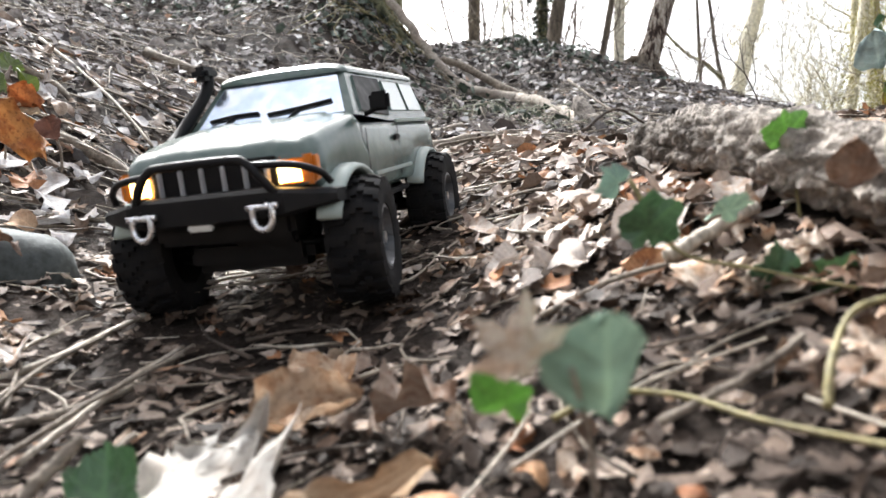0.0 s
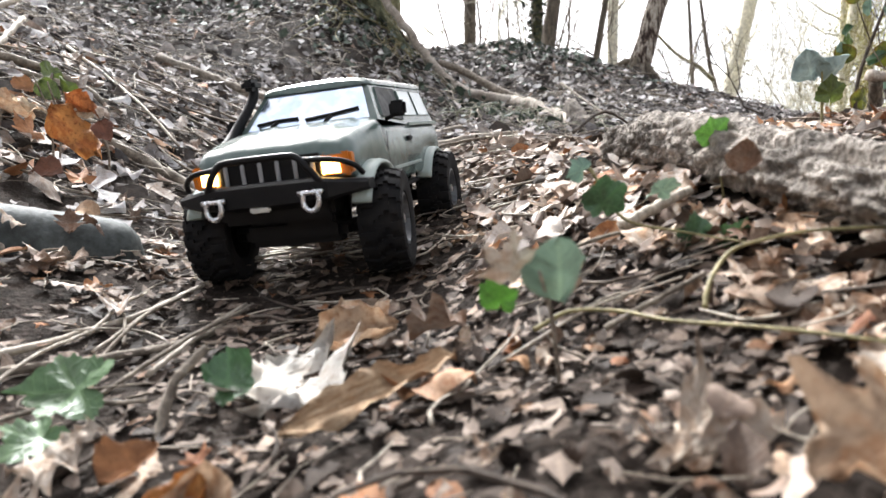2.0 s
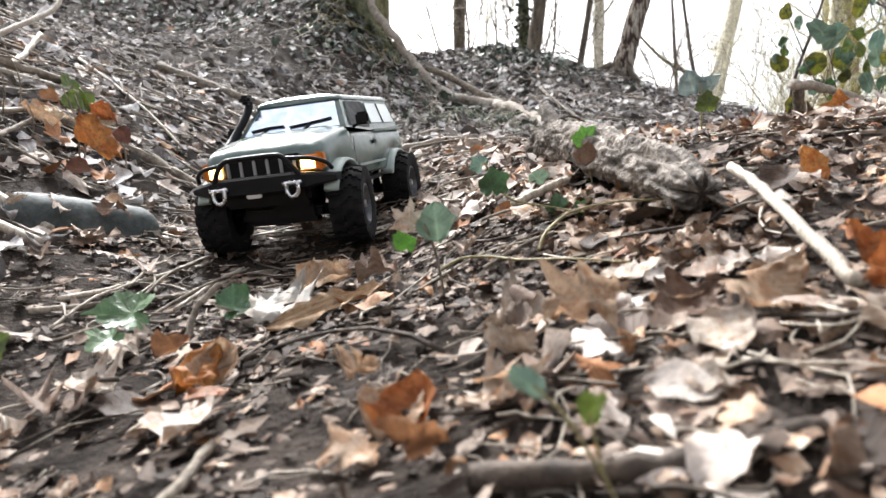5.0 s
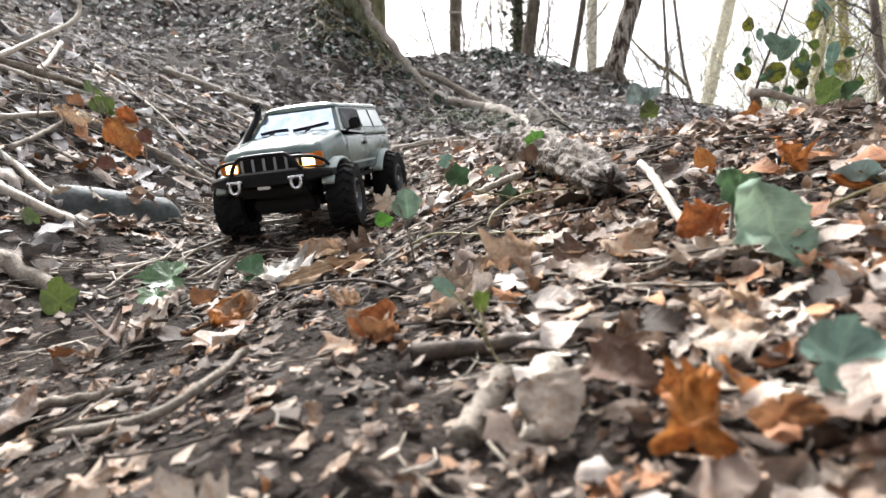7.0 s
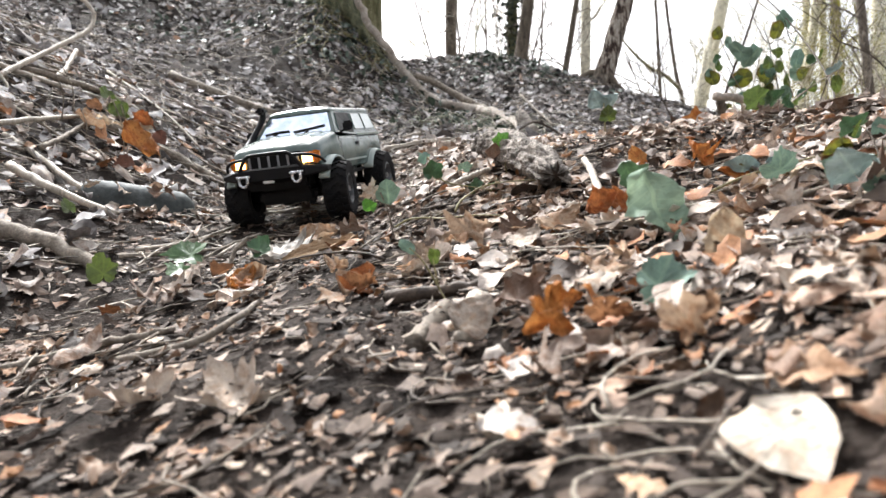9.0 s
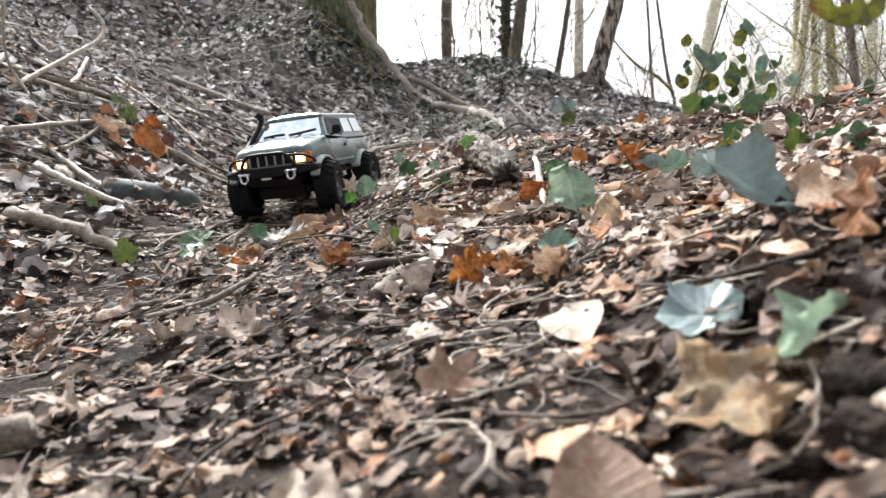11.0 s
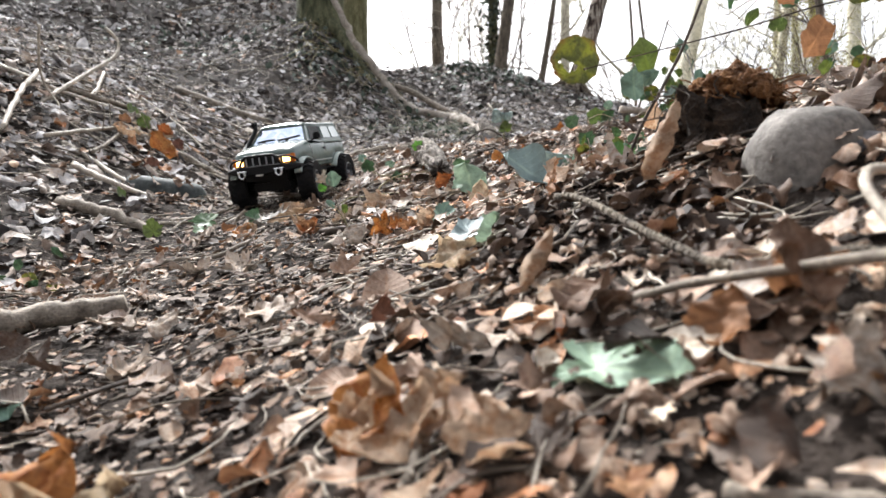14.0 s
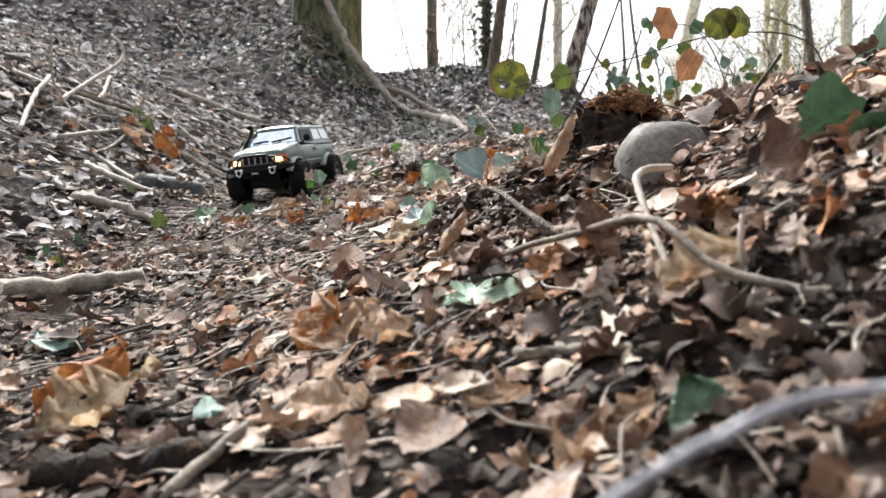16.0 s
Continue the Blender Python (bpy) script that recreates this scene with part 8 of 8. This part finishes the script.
            part("wheel_flare", mesh_of("wheel_flare", mm(v), f, MAT_TRIM), root, "pale grey-green plastic wheel arch")
    # windscreen wipers, lying on the glass
    lean = lambda x, u: (x, 52 - 26 * u + 1.0, 103.5 + 30 * u + 1.6)
    for x0, x1, u1 in ((38, 8, 0.22), (2, -36, 0.30)):
        pipe_part("wiper", [lean(x0, 0.16), lean((x0 + x1) / 2, 0.22), lean(x1, u1)], 1.0, MAT_BLACK, root, 8, 6)
        pipe_part("wiper_arm", [lean((x0 + x1) / 2 + 6, 0.0), lean((x0 + x1) / 2, 0.22)], 0.8, MAT_BLACK, root, 6, 6)
    # nose: grille, lamps
    g = box_part("grille", (0, 120.6, 76), (66, 3.5, 16.5), MAT_BLACK, root, 1.0)
    for x in np.linspace(-28, 28, 6):
        box_part("grille_bar", (x, 122.9, 76.0), (2.4, 2.4, 14.5), MAT_BAR, g, 0.7)
    box_part("grille_rail", (0, 123.0, 84.3), (66, 2.2, 1.8), MAT_BLACK, g, 0.5)
    box_part("grille_rail", (0, 123.0, 68.2), (66, 2.2, 1.8), MAT_BAR, g, 0.5)
    for s in (-1, 1):
        lamp = box_part("headlight", (s * 42, 120.4, 76.5), (18, 4.5, 15.5), MAT_AMBER, root, 1.4, (0, 0, -s * 6), "amber headlight, lit")
        box_part("lens", (s * 39.5, 122.7, 75.8), (12.0, 2.2, 11.0), MAT_LAMP, lamp, 0.9, (0, 0, -s * 6), "glowing warm lens")
        box_part("indicator", (s * 50.5, 118.0, 77), (2.4, 6, 13), MAT_AMBER, lamp, 0.7)
    box_part("front_valance", (0, 119.5, 64.5), (98, 4, 6), MAT_PAINT, root, 1.2)
    # bumper, bull bar, shackles
    bum = []
    for x in (-61, -59, -48, -40, -30, 0, 30, 40, 48, 59, 61):
        fwd = np.interp(abs(x), [0, 40, 61], [137, 136, 124])
        hgt = np.interp(abs(x), [0, 34, 48, 61], [8.2, 8.0, 5.4, 3.4])
        bum.append([(x, fwd - 12, 62 + hgt), (x, fwd - 2, 62 + hgt), (x, fwd, 62 + hgt - 2), (x, fwd, 62 - hgt + 2), (x, fwd - 3, 62 - hgt), (x, fwd - 12, 62 - hgt), (x, fwd - 12, 62 + hgt)])
    v, f = loft(bum)
    bumper = part("bumper", mesh_of("bumper", mm(v), f, MAT_BLACK, smooth=False), root, "black plastic off-road bumper")
    pipe_part("bull_bar", [(-36, 134, 67), (-30, 137, 77), (-24, 137, 84), (-16, 137, 85.5), (16, 137, 85.5), (24, 137, 84), (30, 137, 77), (36, 134, 67)], 2.1, MAT_BLACK, bumper, 40)
    for s in (-1, 1):
        pipe_part("bull_bar_brace", [(s * 26, 136.5, 82), (s * 44, 131, 80), (s * 54, 124, 75), (s * 57, 119, 69)], 1.7, MAT_BLACK, bumper, 16)
        sh = pipe_part("shackle", [(s * 30.5 - 4.6, 139, 62), (s * 30.5 - 4.6, 139.6, 55), (s * 30.5 - 2.6, 139.8, 51.2), (s * 30.5, 140, 50.2), (s * 30.5 + 2.6, 139.8, 51.2), (s * 30.5 + 4.6, 139.6, 55), (s * 30.5 + 4.6, 139, 62)], 1.6, MAT_CHROME, bumper, 26, 8, "silver D-shackle")
        pipe_part("shackle_pin", [(s * 30.5 - 7.5, 139, 61.5), (s * 30.5 + 7.5, 139, 61.5)], 1.5, MAT_CHROME, sh, 4)
        box_part("shackle_mount", (s * 30.5, 136.5, 61), (4, 6, 7), MAT_BLACK, bumper, 0.8)
    box_part("tow_plate", (4, 134, 55), (13, 3, 7), MAT_WHITE, bumper, 1.0, (0, 0, 0), "white plastic tow plate")
    box_part("front_crossmember", (0, 112, 50), (74, 22, 14), MAT_BLACK, root, 3.0)
    # Black block added to fill in the shade between the front wheels.
    box_part("axle_shade_block", (0, 92, 33), (70, 20, 20), MAT_BLACK, root, 5.0)
    box_part("servo", (-14, 100, 48), (34, 16, 22), MAT_BLACK, root, 2.0)
    # Black plate added for the dark shade below the bumper.
    box_part("nose_shade_plate", (0, 124, 54), (52, 18, 3), MAT_BLACK, root, 0.8, (32, 0, 0))
    # snorkel along the windscreen pillar
    sn = pipe_part("snorkel", [(54.0, 76, 92), (54.6, 66, 98), (53.8, 54, 106), (48.5, 37, 124), (46.5, 30, 134), (46.5, 28, 140)], 3.6, MAT_BLACK, root, 26, 10, "black plastic snorkel")
    box_part("snorkel_head", (46.5, 31, 142), (11, 16, 9), MAT_BLACK, sn, 2.8)
    # running gear
    for s in (-1, 1):
        box_part("chassis_rail", (s * 19, 0, 48), (6, 236, 9), MAT_BLACK, root, 1.0)
        box_part("side_step", (s * 47, 0, 50), (9, 88, 4), MAT_BLACK, root, 1.2)
        for cy in (85, -85):
            pipe_part("shock_absorber", [(s * 30, cy, 34), (s * 27, cy - 12, 66)], 4.2, MAT_BLACK, root, 6, 8)
            pipe_part("suspension_link", [(s * 30, cy, 30), (s * 16, cy - math.copysign(52, cy), 45)], 2.2, MAT_BLACK, root, 6, 6)
    for cy in (85, -85):
        ax = pipe_part("axle", [(-46, cy, 32), (46, cy, 32)], 5.0, MAT_BLACK, root, 6, 10)
        v, f = blob(6 * K, cy * K, 32 * KZ, 11 * K, 12 * K, 11 * K, 3, 0.1, 16, 10)
        part("differential", mesh_of("differential", v, f, MAT_BLACK), ax)
    pipe_part("steering_rod", [(-40, 98, 36), (40, 98, 36)], 1.8, MAT_BLACK, root, 4, 6)
    box_part("gearbox", (0, 5, 50), (30, 60, 20), MAT_BLACK, root, 3)
    box_part("underbody", (0, -2, 60), (92, 236, 8), MAT_BLACK, root, 1.0)
    tyre, rim, hub = wheel_meshes()
    for s in (-1, 1):
        for cy, dz, steer in ((85, WHEEL_DROP[0 if s > 0 else 1], 7), (-85, WHEEL_DROP[2 if s > 0 else 3], 0)):
            turn = (0 if s > 0 else 180) + steer
            w = new("wheel", None)
            w.parent = root
            w.matrix_basis = pose(s * 58 * K, cy * K, 32 * K + dz, 0, 0, turn) @ pose(0, 0, 0, 13 * cy % 50, 0, 0)
            part("tyre", tyre, w, "knobbly black rubber tyre")
            part("rim", rim, w)
            part("hub", hub, w)
    root.matrix_world = pose(*TRUCK_AT)
    return root


TRUCK_AT = (-0.1045, 0.631, 0.1027, -10.9, 4.66, 167.5)
WHEEL_DROP = (-0.002, -0.003, -0.002, 0.0)
model_truck()

# ---------------------------------------------------------------- unseen trees added behind and beside the camera, for reflections and soft shadows
for k, (wx, wy, wr) in enumerate(((-2.6, -2.2, 0.14), (-4.6, 0.6, 0.2), (2.9, -1.6, 0.12), (1.0, -4.4, 0.18), (-1.4, -5.6, 0.2), (4.6, 1.8, 0.16), (3.6, -4.8, 0.2), (-5.5, -4.0, 0.2))):
    tree("tree", "unseen bare tree added for reflections and soft shadows", (wx, wy, g0(wx, wy) - 0.1), (wx + 0.4 * math.sin(k * 2.1), wy + 0.3 * math.cos(k * 1.7), 8.5), wr, wr * 0.5, MAT_TRUNK, 80 + k, 9, 0.03, 1.4, 2.4, 0.06, 0, 12, 0.35)

# ---------------------------------------------------------------- single leaves on top of the litter along the trail
rp = np.random.RandomState(90)
piece_meshes = []
for kd in ("beech",) * 9 + ("oak",) * 6 + ("round",) * 3:
    v, f, uv = blade(kd, rp, 7 if kd != "oak" else 14, 4 if kd != "oak" else 3)
    piece_meshes.append(mesh_of("leaf", v, f, MAT_DRY_ONE, uv))
made = 0
while made < 300:
    px, py = rp.uniform(-0.42, 0.62), rp.uniform(-1.1, 0.62)
    if rp.rand() > bare_mask(px, py):
        continue
    if rp.rand() < 0.97 * float(trail_mask(np.array([px]), np.array([py]))[0]):
        continue
    part("leaf", piece_meshes[rp.randint(len(piece_meshes))], litter, at=laid(px, py, rp.uniform(0.022, 0.044), rp.uniform(0, 360), rp.randn() * 14, rp.randn() * 14, 0.011))
    made += 1
